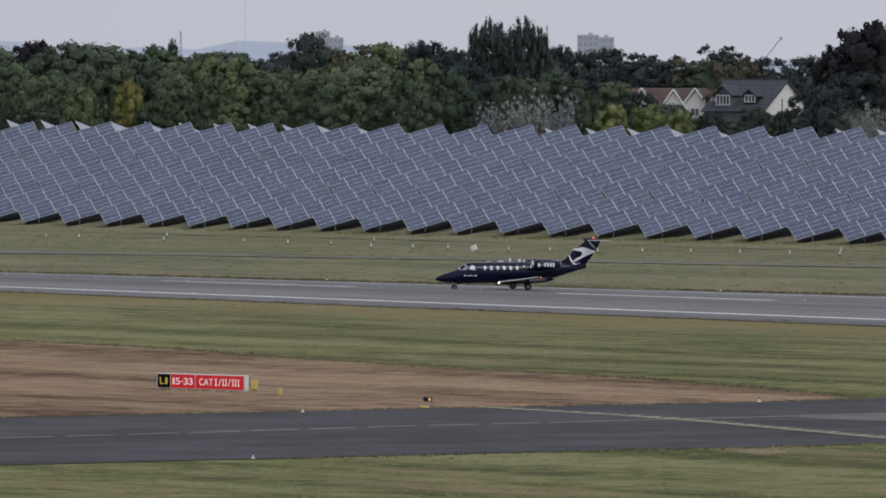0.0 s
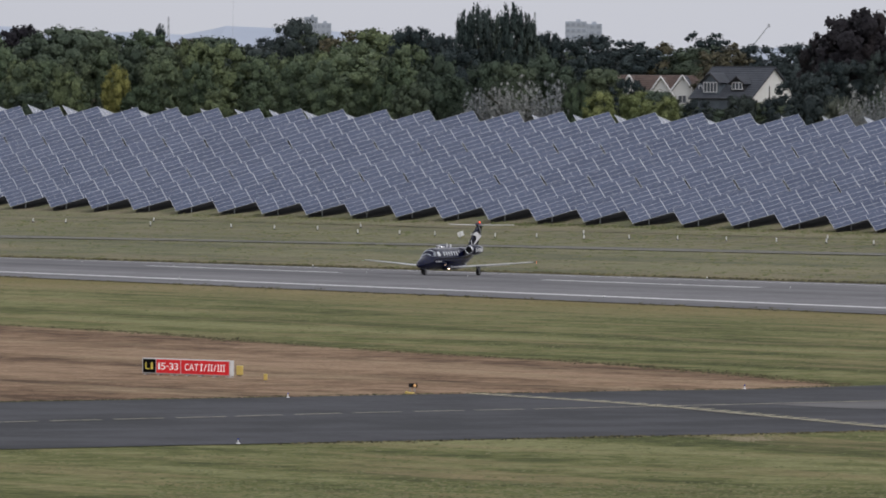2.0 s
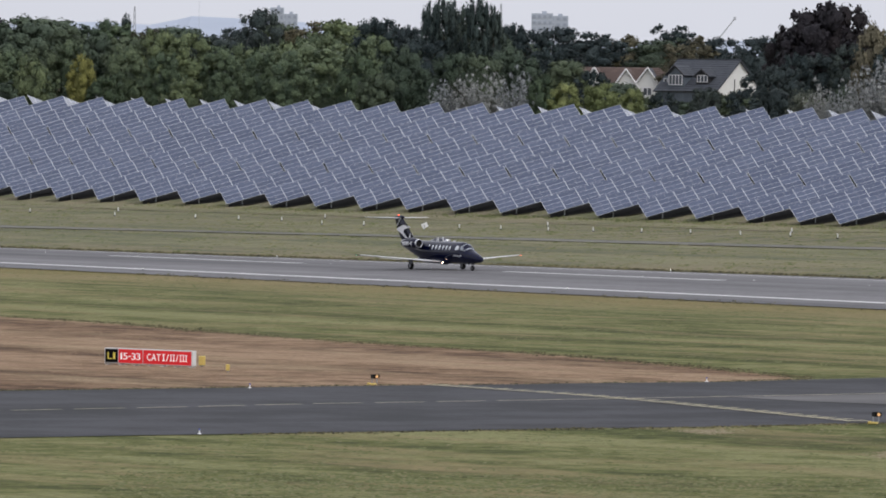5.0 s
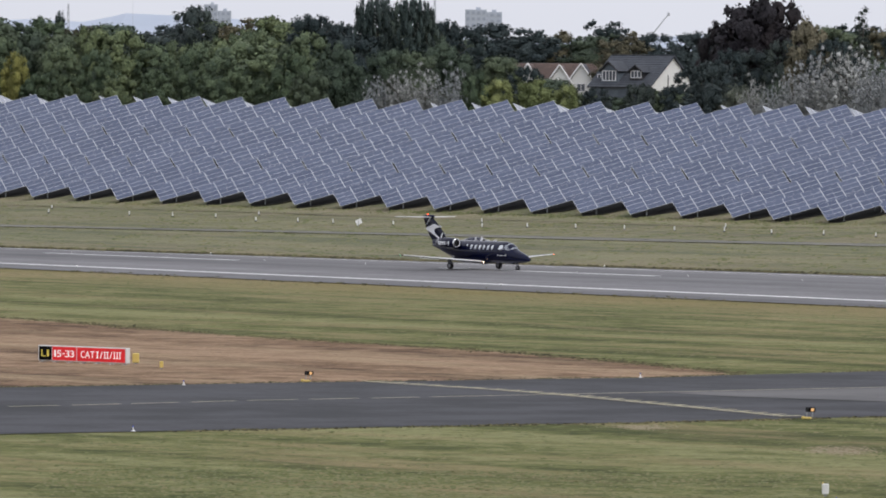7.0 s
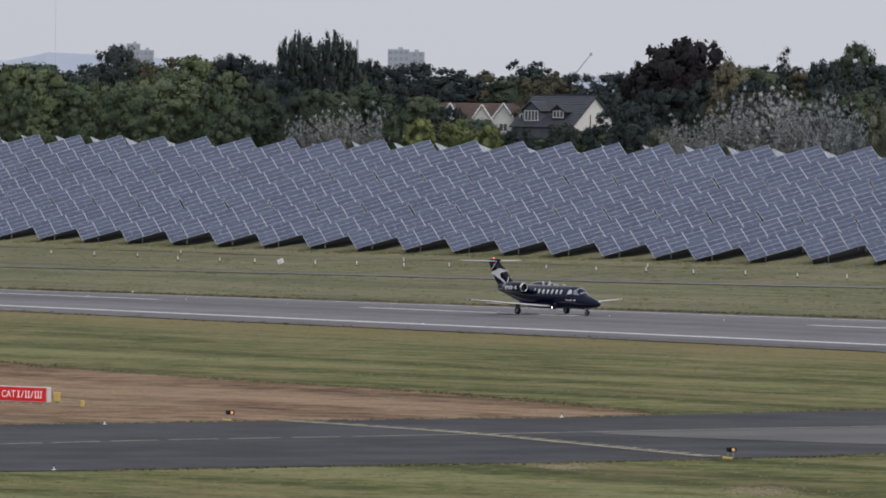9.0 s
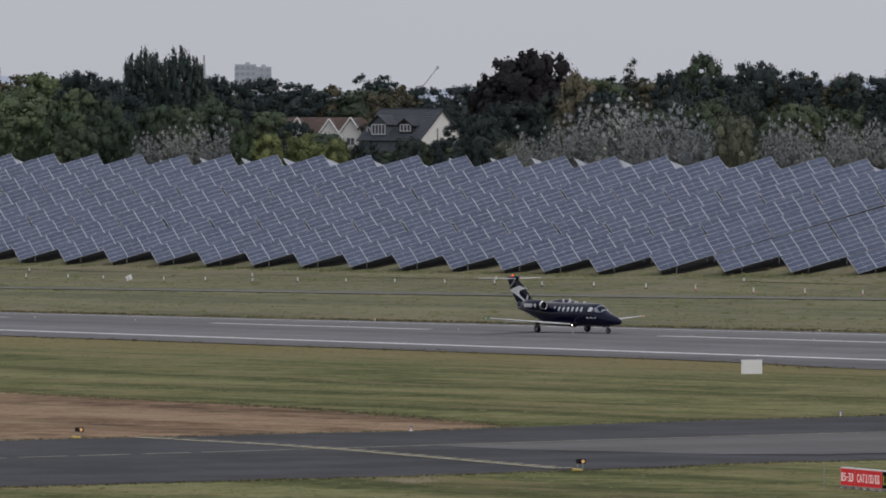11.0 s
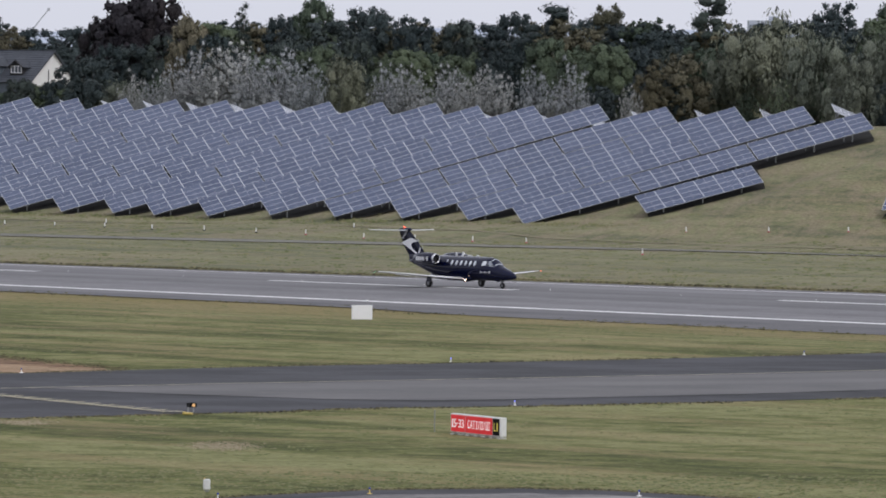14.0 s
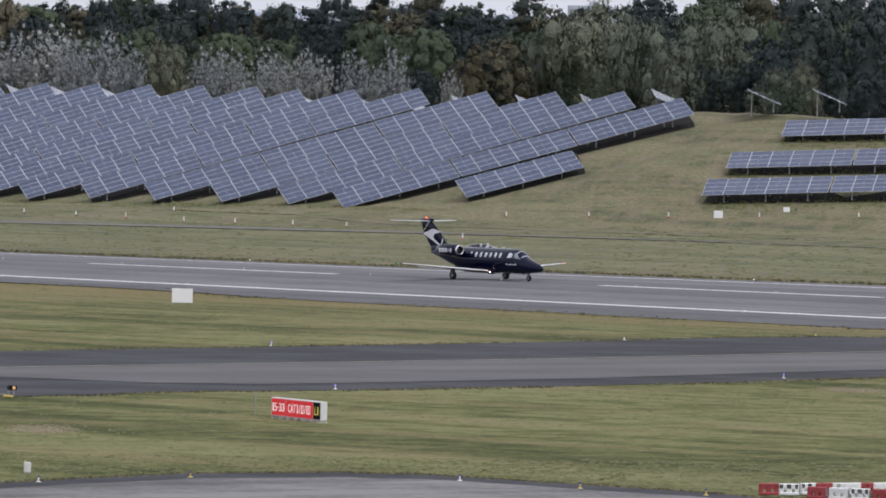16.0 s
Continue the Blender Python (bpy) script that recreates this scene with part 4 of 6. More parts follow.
def boughs(form, rnd):
    """Leafy masses of a tree 10 m high and about 8 m wide: place, width, height over width, share of leaves."""
    out = []
    if form in ("round", "shaggy"):
        loose = form == "shaggy"
        k = 26
        for i in range(k):
            z = 1 - 1.72 * (i + 0.5) / k
            a = 2.4 * i + rnd.uniform(-0.5, 0.5)
            flat = math.sqrt(max(0.0, 1 - z * z))
            far = rnd.uniform(0.55, 0.92) if loose else rnd.uniform(0.68, 0.92)
            r = rnd.uniform(0.65, 1.25) if loose else rnd.uniform(0.8, 1.3)
            out.append((3.5 * flat * far * math.cos(a), 3.5 * flat * far * math.sin(a), 5.0 + 4.4 * z * far, r, 0.85, 1.0))
        for _ in range(20):
            a, z = rnd.uniform(0, 6.28), rnd.uniform(-0.5, 0.97)
            flat = math.sqrt(1 - z * z)
            far = rnd.uniform(0.88, 1.06)
            out.append((3.4 * flat * far * math.cos(a), 3.4 * flat * far * math.sin(a), 5.0 + 4.3 * z * far, rnd.uniform(0.3, 0.7), 0.8, 1.3))
        out.append((0, 0, 4.8, 2.7, 1.2, 0.0))
        out.append((0, 0, 1.8, 2.2, 0.8, 0.4))
    elif form == "column":
        for q in range(46):
            t = (q + rnd.random()) / 46
            a, out_to = 2.4 * q, 3.1 * (1 - 0.42 * t ** 2) * math.sqrt(rnd.uniform(0.2, 1.0))
            out.append((out_to * math.cos(a), out_to * math.sin(a), 0.8 + 7.6 * t, rnd.uniform(0.6, 1.05) * (1.05 - 0.35 * t), 1.5, 1.1))
        # upright leaders at the top
        for k in range(9):
            a, out_to = 0.7 * k, rnd.uniform(0.2, 2.4)
            top = 9.4 - 0.55 * out_to + rnd.uniform(-0.5, 0.3)
            for q in range(3):
                out.append((out_to * math.cos(a), out_to * math.sin(a), top - 0.75 * q, 0.28 + 0.15 * q, 1.7, 1.3))
        out.append((0, 0, 4.0, 1.7, 1.9, 0.0))
    elif form == "spray":
        for k in range(38):
            a, lean = 2.4 * k, 3.6 * math.sqrt((k + 0.5) / 38)
            top = 9.4 - 0.28 * lean * lean + rnd.uniform(-1.5, 0.4)
            for q in range(5):
                t = 0.42 + 0.58 * q / 4
                out.append((lean * t * math.cos(a) + rnd.uniform(-0.3, 0.3), lean * t * math.sin(a) + rnd.uniform(-0.3, 0.3), top * t - 0.2, rnd.uniform(0.42, 0.78) * (1.15 - 0.11 * q), 1.15, 1.0))
        for k in range(7):
            a = rnd.uniform(0, 6.28)
            out.append((1.9 * math.cos(a), 1.9 * math.sin(a), rnd.uniform(2.0, 5.2), rnd.uniform(1.0, 1.5), 1.3, 0.5))
    elif form == "weeping":
        for k in range(24):
            z = 1 - 1.35 * (k + 0.5) / 24
            a, flat = 2.4 * k + rnd.uniform(-0.5, 0.5), math.sqrt(max(0.0, 1 - z * z))
            far = rnd.uniform(0.6, 0.98)
            x0, y0, z0, r = 3.3 * flat * far * math.cos(a), 3.3 * flat * far * math.sin(a), 4.5 + 4.5 * z * far, rnd.uniform(0.8, 1.45)
            out.append((x0, y0, z0, r, 1.15, 1.0))
            # curtains of twigs that hang from it
            for _ in range(1):
                out.append((x0 * 1.06 + rnd.uniform(-0.5, 0.5), y0 * 1.06 + rnd.uniform(-0.5, 0.5), z0 - r * rnd.uniform(0.5, 1.1), r * rnd.uniform(0.3, 0.5), 2.2, 1.2))
        out.append((0, 0, 4.2, 2.4, 1.3, 0.0))
    elif form == "cedar":
        for k in range(11):
            z = 1.6 + 7.9 * k / 10
            w = 3.6 * (1 - ((z - 1.0) / 9.6) ** 2.2) + 0.4
            for q in range(max(2, round(w * 2.0))):
                a = rnd.uniform(0, 6.28)
                r = w * rnd.uniform(0.2, 1.0)
                out.append((r * math.cos(a), r * math.sin(a), z + rnd.uniform(-0.35, 0.35), rnd.uniform(0.9, 1.45), 0.55, 1.0))
    else:
        for k in range(13):
            z = 1.2 + 8.4 * k / 12
            w = 3.4 * (1 - (z - 1) / 9.4) ** 0.8 + 0.2
            for q in range(max(2, round(w * 2.2))):
                a = rnd.uniform(0, 6.28)
                r = w * rnd.uniform(0.3, 1.0)
                out.append((r * math.cos(a), r * math.sin(a), z - 0.16 * r + rnd.uniform(-0.2, 0.2), rnd.uniform(0.5, 0.85), 0.6, 1.0))
    return out


def core_shape(levels):
    bm = bmesh.new()
    bmesh.ops.create_icosphere(bm, subdivisions=levels, radius=1.0)
    v = np.array([x.co[:] for x in bm.verts])
    f = np.array([[x.index for x in y.verts] for y in bm.faces])
    bm.free()
    return v, f


CORES = {k: core_shape(k) for k in (1, 2)}
# leaves in a crown, half length of a leaf spray, its width over its length, and how far the solid inside reaches
FOLIAGE = {"round": (2500, 0.165, 0.66, 0.68), "shaggy": (2500, 0.160, 0.62, 0.62), "column": (3000, 0.150, 0.5, 0.58), "spray": (5200, 0.125, 0.40, 0.36),
           "weeping": (5600, 0.170, 0.30, 0.44), "cone": (2100, 0.140, 0.45, 0.55), "cedar": (2400, 0.140, 0.5, 0.55)}


def crown_mesh(form, leaf, seed):
    """A crown of billowing leafy masses: an uneven inner body under many small leaf sprays, thinning out past its rim."""
    rnd = np.random.RandomState(seed)
    masses = boughs(form, random.Random(seed))
    count, size, slim, inner = FOLIAGE[form]
    if leaf == "beech":
        inner = 0.74
    at = np.array([m[:3] for m in masses])
    wide = np.array([m[3] for m in masses])
    tall = np.array([m[4] for m in masses])
    weight = sum(m[3] ** 2 * m[5] * (0.5 + 0.5 * m[4]) for m in masses)
    middle = np.array([0, 0, 4.6])
    quads, normals, core_v, core_n, core_f = [], [], [], [], []
    first = 0
    for i, (cx, cy, cz, r, up_scale, share) in enumerate(masses):
        c0, flat = at[i], np.array([1, 1, up_scale])
        waves, phase = rnd.normal(scale=2.4, size=(4, 3)), rnd.uniform(0, 6.28, 4)

        def swell(d):
            return 1 + 0.075 * np.sin(d @ waves.T + phase).sum(1)
        cv, cf = CORES[2 if r > 1.0 and form != "spray" else 1]
        core_v.append(c0 + cv * (r * inner * swell(cv))[:, None] * flat)
        out_n = cv * 0.7 + (c0 - middle) * 0.10 + np.array([0, 0, 0.15])
        core_n.append(out_n)
        core_f.append(cf + first)
        first += len(cv)
        k = int(count * 1.1 * r * r * share * (0.5 + 0.5 * up_scale) / weight)
        if k < 1:
            continue
        d = rnd.normal(size=(k, 3))
        d[:, 2] += 0.2
        d /= np.linalg.norm(d, axis=1)[:, None]
        reach = (0.60 + 0.42 * rnd.rand(k) + 0.25 * rnd.rand(k) ** 4) if form != "spray" else (0.35 + 0.85 * rnd.rand(k))
        c = c0 + d * (r * reach * swell(d))[:, None] * flat
        # leave out what would sit deep inside another mass
        gap = np.linalg.norm((c[:, None, :] - at[None]) / np.stack([np.ones_like(tall), np.ones_like(tall), tall], -1)[None], axis=2) / wide[None]
        gap[:, i] = 9
        keep = gap.min(1) > inner * 0.9
        d, c = d[keep], c[keep]
        k = len(c)
        if not k:
            continue
        up = d + rnd.normal(scale=0.55, size=(k, 3))
        up /= np.linalg.norm(up, axis=1)[:, None]
        side = np.cross(up, rnd.normal(size=(k, 3)))
        if form == "weeping":
            side = np.cross(up, np.array([0, 0, 1.0]) + rnd.normal(scale=0.12, size=(k, 3)))
        elif form in ("column", "spray"):
            side = np.cross(up, np.array([0, 0, 1.0]) + rnd.normal(scale=0.45, size=(k, 3)))
        side /= np.linalg.norm(side, axis=1)[:, None] + 1e-9
        fwd = np.cross(up, side)
        s = size * (0.6 + 0.9 * rnd.rand(k))[:, None]
        quad = np.stack([c - fwd * s, c + side * s * slim, c + fwd * s, c - side * s * slim], 1)
        away = np.einsum("ij,ij->i", np.cross(quad[:, 1] - quad[:, 0], quad[:, 2] - quad[:, 0]), d) < 0
        quad[away] = quad[away][:, ::-1]
        quads.append(quad)
        soft = d * 0.5 + up * 0.36 + (c0 - middle) * 0.10 + np.array([0, 0, 0.15])
        normals.append(np.repeat(soft, 4, axis=0))
    v = np.concatenate(quads).reshape(-1, 3)
    n = len(v) // 4
    cf = np.concatenate(core_f) + len(v)
    m = len(cf)
    v = np.concatenate([v] + core_v)
    nv = np.concatenate(normals + core_n)
    v[:, 2] = np.maximum(v[:, 2], 0.05)
    me = bpy.data.meshes.new("crown")
    me.vertices.add(len(v))
    me.vertices.foreach_set("co", v.ravel())
    loops = np.concatenate([np.arange(n * 4), cf.ravel()])
    me.loops.add(len(loops))
    me.loops.foreach_set("vertex_index", loops)
    me.polygons.add(n + m)
    me.polygons.foreach_set("loop_start", np.concatenate([np.arange(0, n * 4, 4), n * 4 + np.arange(0, m * 3, 3)]))
    me.polygons.foreach_set("use_smooth", np.ones(n + m, bool))
    me.update(calc_edges=True)
    me.normals_split_custom_set_from_vertices((nv / (np.linalg.norm(nv, axis=1)[:, None] + 1e-9)).tolist())
    me.materials.append(LEAVES[leaf])
    return me


def trunk_mesh(form, seed):
    rnd = random.Random(seed + 77)
    bm = bmesh.new()
    top = 6.0 if form in ("round", "shaggy", "spray", "weeping", "column") else 8.0
    p, r = Vector((0, 0, -0.4)), 0.26
    for k in range(5):
        q = Vector((rnd.uniform(-0.25, 0.25), rnd.uniform(-0.25, 0.25), top * (k + 1) / 5))
        rod(bm, p, q, r, r * 0.78, 7)
        if k >= 1:
            for _ in range(2):
                a = rnd.uniform(0, 6.28)
                reach = 2.6 if form in ("round", "shaggy", "weeping", "spray") else 1.2
                e = q + Vector((reach * math.cos(a), reach * math.sin(a), rnd.uniform(0.8, 1.9)))
                rod(bm, q, e, r * 0.42, r * 0.12, 5)
        p, r = q, r * 0.78
    return mesh_from(bm, "trunk", BARK)


TREE_KINDS = {
    "oak": ("round", "oak", "broad green oak tree", 3), "dark": ("shaggy", "dark", "dark green broadleaf tree", 3), "maple": ("round", "maple", "mid-green bushy maple tree", 3),
    "lime": ("round", "lime", "light yellow-green bushy tree", 2), "gold": ("round", "gold", "yellowing bushy tree", 1), "silver": ("spray", "silver", "silvery grey-leaved willow tree", 3),
    "willow": ("weeping", "willow", "large grey-green weeping willow", 2), "poplar": ("column", "poplar", "tall dark upright poplar trees", 2), "beech": ("round", "beech", "dark purple copper beech", 1),
    "brown": ("shaggy", "brown", "browning autumn tree", 2), "tan": ("round", "tan", "pale tan autumn tree", 1), "cedar": ("cedar", "conifer", "dark cedar with flat layered boughs", 2), "conifer": ("cone", "conifer", "dark conifer with layered branches", 2), "scrub": ("spray", "oak", "spreading green scrub tree", 2)}
TREES = {}
TREE_RND = random.Random(11)


def tree(kind, x, y, height, width):
    """A tree of that kind on the ground, at its height and width."""
    form, leaf, label, variants = TREE_KINDS[kind]
    k = TREE_RND.randrange(variants)
    g = ground_at(x, y)
    if (kind, k) not in TREES:
        root = new("tree")
        tagged(root, label + " behind the grass bank", "tree", kind + " trees of the wood")
        for nm, me in (("trunk", trunk_mesh(form, 10 * k + len(kind))), ("crown", crown_mesh(form, leaf, 100 * k + 7 * len(kind) + ord(kind[0])))):
            new(nm, me).parent = root
        TREES[kind, k] = root
        fresh = True
    else:
        root, fresh = TREES[kind, k], False
    # crowns are modelled 10 m high and 8 m wide
    m = Matrix.Translation(g) @ Matrix.Rotation(TREE_RND.uniform(0, 6.28), 4, "Z") @ Matrix.Diagonal((width / 8.2, width / 8.2, height / 10.0, 1))
    if fresh:
        root.matrix_basis = m
        return root
    return copy_thing(root, m) if root.scale == Vector((1, 1, 1)) else copy_scaled(root, m)


def copy_scaled(root, m):
    made = copy_thing(root, Matrix())
    made.matrix_basis = m
    return made


FOCAL = 17211.5


def sight(q, beyond):
    """Where a line of sight, counted across from the start of the shot, meets a strip beyond the ridge."""
    t = math.tan(-radians(1.1658) + math.atan((q - 784) / FOCAL))
    y = (1131.9 + beyond) / (1 + 1.4355 * t)
    return y * t, y


def wood(kind, q, rise, wide, beyond):
    """A tree whose top stands that far over the horizon line and is that wide, in ten-thousandths of a turn of sight."""
    x, y = sight(q, beyond)
    top = EYE_Z + rise * y / FOCAL
    height = max(3.0, top - float(land(x, y)))
    tree(kind, x, y, height * 1.10, max(2.5, wide * y / FOCAL * 1.08))


# skyline: named trees
for row in (("dark", 540, 123, 100, 200), ("dark", 752, 109, 105, 170), ("dark", 800, 92, 70, 150), ("poplar", 842, 130, 70, 160), ("poplar", 868, 145, 88, 165), ("poplar", 924, 143, 88, 168), ("poplar", 895, 128, 100, 175), ("poplar", 952, 126, 72, 172), ("oak", 960, 96, 60, 175), ("dark", 985, 98, 80, 190),
            ("dark", 1270, 103, 100, 230), ("beech", 1532, 136, 160, 150), ("beech", 1474, 96, 90, 160), ("beech", 1572, 134, 115, 155), ("tan", 1628, 104, 96, 135), ("conifer", 1724, 112, 80, 190), ("dark", 1795, 106, 80, 180)):
    wood(*row)
for row in (("oak", 1854, 140, 72, 210), ("oak", 1830, 118, 60, 220), ("dark", 1945, 126, 110, 190), ("dark", 2024, 112, 100, 180), ("dark", 2110, 106, 90, 190), ("dark", 2212, 116, 100, 200), ("cedar", 2276, 114, 150, 180),
            ("brown", 2378, 128, 105, 210), ("oak", 2440, 112, 105, 205), ("cedar", 2552, 132, 130, 190), ("dark", 2640, 100, 110, 190), ("dark", 2782, 146, 120, 210), ("oak", 2892, 154, 100, 220), ("dark", 2962, 134, 110, 210)):
    wood(*row)
# back of the wood: a run of crowns under an uneven skyline
SKY_Q = (-160, 0, 70, 130, 200, 330, 480, 600, 680, 740, 830, 1000, 1070, 1130, 1200, 1350, 1420, 1600, 1700, 1800, 1900, 2100, 2300, 2500, 2700, 2900, 3100, 3300)
SKY_R = (95, 98, 106, 107, 92, 90, 82, 96, 105, 92, 90, 92, 95, 97, 84, 85, 80, 90, 98, 96, 100, 98, 104, 100, 110, 128, 150, 155)
fill = random.Random(21)
q = -170.0
while q < 3300:
    r = float(np.interp(q, SKY_Q, SKY_R))
    wood(fill.choice(("oak", "maple", "oak", "beech", "brown") if q < 240 else ("oak", "maple", "dark", "oak", "brown") if q < 700 else ("dark", "dark", "oak", "dark", "brown")), q, r - fill.uniform(-4, 9), fill.uniform(105, 150), fill.uniform(170, 260))
    q += fill.uniform(44, 66)
# depth of the wood behind it, and the shade under the crowns
for r0, beyond, gap in ((-22, 300, 84),):
    q = -150.0
    while q < 3300:
        r = float(np.interp(q, SKY_Q, SKY_R))
        wood(fill.choice(("dark", "oak", "dark")), q, r + r0 - fill.uniform(0, 8), fill.uniform(95, 130), beyond + fill.uniform(0, 15))
        q += gap + fill.uniform(-8, 8)
# middle of the wood
MID_Q = (-160, 100, 300, 480, 640, 760, 900, 1080, 1180, 1240, 1400, 1440, 1560, 1700, 2000, 2300, 2500, 2700, 2900, 3300)
MID_R = (62, 60, 72, 62, 66, 60, 62, 55, 12, -30, -30, 40, 62, 60, 64, 66, 62, 70, 80, 96)
q = -170.0
while q < 3300:
    r = float(np.interp(q, MID_Q, MID_R))
    wood(fill.choice(("oak", "maple", "maple", "maple") if q < 820 else ("dark", "oak", "dark", "oak")), q, r - fill.uniform(-12, 22), fill.uniform(75, 115), fill.uniform(100, 150) if not 1100 < q < 1420 else fill.uniform(85, 100))
    q += fill.uniform(38, 58)
# front of the wood: named bushes and willows
for row in (("maple", 0, 36, 90, 60), ("maple", 62, 38, 80, 55), ("maple", 135, 28, 80, 60), ("gold", 226, 34, 62, 45), ("maple", 305, 48, 90, 60), ("maple", 372, 38, 80, 55), ("maple", 470, 4, 70, 34), ("maple", 545, 42, 90, 60),
            ("maple", 640, 56, 165, 65), ("maple", 590, 30, 100, 48), ("maple", 715, 42, 90, 60), ("oak", 745, 8, 80, 40), ("oak", 815, 26, 90, 60)):
    wood(*row)
for row in (("silver", 865, 0, 70, 34), ("silver", 905, 10, 85, 36), ("silver", 950, 16, 90, 38), ("silver", 998, 18, 80, 40), ("maple", 1040, 6, 60, 36), ("lime", 1080, -6, 75, 40), ("lime", 1145, -4, 80, 42), ("lime", 1200, -14, 60, 38), ("dark", 1256, -18, 70, 44),
            ("dark", 1330, -8, 70, 50), ("dark", 1396, -14, 70, 50), ("dark", 1462, 30, 110, 60), ("silver", 1532, 3, 70, 36), ("silver", 1560, -8, 50, 34)):
    wood(*row)
for row in (("silver", 1600, 20, 90, 44), ("silver", 1640, 50, 100, 52), ("silver", 1700, 62, 150, 50), ("silver", 1740, 40, 90, 44), ("silver", 1785, 52, 120, 52), ("silver", 1842, 34, 90, 48), ("willow", 1912, 30, 95, 45), ("silver", 1985, 26, 85, 44), ("silver", 2022, 24, 90, 42), ("silver", 2092, 25, 95, 42), ("silver", 2172, 26, 95, 42), ("silver", 2130, 10, 80, 38),
            ("silver", 2245, 26, 80, 44), ("silver", 2310, 32, 90, 44), ("silver", 2415, -8, 55, 36), ("brown", 2500, 44, 140, 62), ("brown", 2450, 22, 80, 55)):
    wood(*row)
for row in (("willow", 2660, 110, 200, 80), ("willow", 2745, 92, 150, 70), ("willow", 2812, 46, 110, 55), ("willow", 2900, 104, 180, 85), ("dark", 2985, 60, 110, 65), ("willow", 2590, 60, 100, 75), ("dark", 3060, 110, 140, 80), ("dark", 3160, 120, 140, 85), ("oak", 3250, 90, 130, 70), ("scrub", 3020, -6, 90, 30)):
    wood(*row)
q = -170.0
while q < 3300:
    if not 1210 < q < 1420:
        low = float(np.interp(q, (-160, 800, 900, 1240, 1500, 1600, 2400, 3300), (0, 0, -16, -20, -6, 6, 2, 20)))
        wood(fill.choice(("maple", "oak", "maple", "scrub") if q < 820 else ("willow", "dark", "scrub", "oak") if not 1600 < q < 2350 else ("silver", "willow", "silver", "dark")), q, low - fill.uniform(0, 16), fill.uniform(65, 100), fill.uniform(45, 80))
    q += fill.uniform(52, 74)


# ---------------------------------------------------------------- solar tables beyond the ridge and on the bank's shoulder
def build_far_tables():
    def end_on(high):
        # the last ones lie level with the sight and show their edges alone
        f = float(np.interp(high.x, (50, 90, 98, 99), (1.0, 0.55, 0.5, 0.0)))
        back = frame_of((high.x / high.y + 0.002 - 0.10 * f, 1.0, 0.014 + 0.031 * min(1.0, 2 * f) + 0.10 * f), (0.90, 0.0, -0.38))
        rise, away = back.to_3x3() @ Vector((0, 1, 0)), back.to_3x3() @ Vector((1, 0, 0))
        row_table(4, high - rise * 4 * MODULE_H - away * 4 * MODULE_W, back, "back", "solar panel table seen end-on beyond the ridge")
    # (line of sight, height against the horizon) of each upper corner
    tops = [(-110, -28), (-51, -29)] + [(8 + 61 * k, -30 - 0.9 * k) for k in range(10)]
    tops += [(631, -43), (700, -46), (752, -42), (822, -46), (890, -46)] + [(960 + 73.5 * k, -42) for k in range(9)]
    tops += [(1624, -43), (1703, -45), (1783, -43), (1865, -46), (1964, -50), (2060, -54), (2150, -56), (2224, -46), (2313, -48), (2416, -50), (2530, -47), (2646, -44), (2774, -37), (2947, -34), (3065, -32)]
    for q, r in tops:
        x, y = sight(q, 2.0)
        r -= 5 if q < 2700 else 1
        end_on(Vector((x, y, EYE_Z + r * y / FOCAL)))
    # tables on the shoulder that turn towards the taxiway
    side = frame_of((2.05, -0.62, 0.09), (-1.1, -3.7, -1.8))
    along = side.to_3x3() @ Vector((1, 0, 0))
    for x, y, z in ((94.2, 938.0, 3.15), (97.5, 947.5, 5.72), (104.1, 958.5, 8.86)):
        at = Vector((x, y, z))
        # dark sheet on the bank for the shade below each shoulder table
        bm = bmesh.new()
        across = Vector((0.29, 0.957, 0))
        rows = [[bm.verts.new(ground_at(*(at + along * a + across * b).xy, 0.06)) for a in range(0, 31, 2)] for b in (0.5, 2.0, 3.6, 5.4)]
        for r0, r1 in zip(rows, rows[1:]):
            for i in range(15):
                bm.faces.new((r0[i], r0[i + 1], r1[i + 1], r1[i]))
        structure("table_shade", mesh_from(bm, "table_shade", TABLE_SHADE), "near-black sheet standing for shade under a solar table", "ground cover")
        for c in (6, 6):
            row_table(c, at, side, "side", "blue-grey solar panel table on the bank shoulder")
            at = at + along * (c * MODULE_W + 0.2)


build_far_tables()

# ---------------------------------------------------------------- houses, towers, crane
RENDER_WHITE = worn("white_render", (0.76, 0.76, 0.75), (0.86, 0.86, 0.85), 0.8, 0.85)
SLATE = worn("grey_roof_tiles", (0.042, 0.048, 0.061), (0.072, 0.080, 0.098), 1.2, 0.7, bump=0.4)
BROWN_TILE = worn("brown_roof_tiles", (0.070, 0.048, 0.042), (0.125, 0.085, 0.072), 1.2, 0.75, bump=0.4)
TIMBER = worn("dark_timber", (0.018, 0.018, 0.022), (0.035, 0.034, 0.038), 1.5, 0.7)
TILE_HUNG = worn("grey_tile_hanging", (0.085, 0.105, 0.130), (0.130, 0.155, 0.185), 1.6, 0.75)
PANE = window_glass("house_window", (0.10, 0.11, 0.13))


def gable_wall(bm, w, h_eave, h_ridge, y, thick):
    """A wall with a gable, in the x-z plane at y."""
    out = [(-w / 2, 0), (w / 2, 0), (w / 2, h_eave), (0, h_ridge), (-w / 2, h_eave)]
    prism(bm, out, lambda p: (p[0], y, p[1]), lambda p: (p[0], y + thick, p[1]))
    bmesh.ops.recalc_face_normals(bm, faces=bm.faces[:])
    return bm


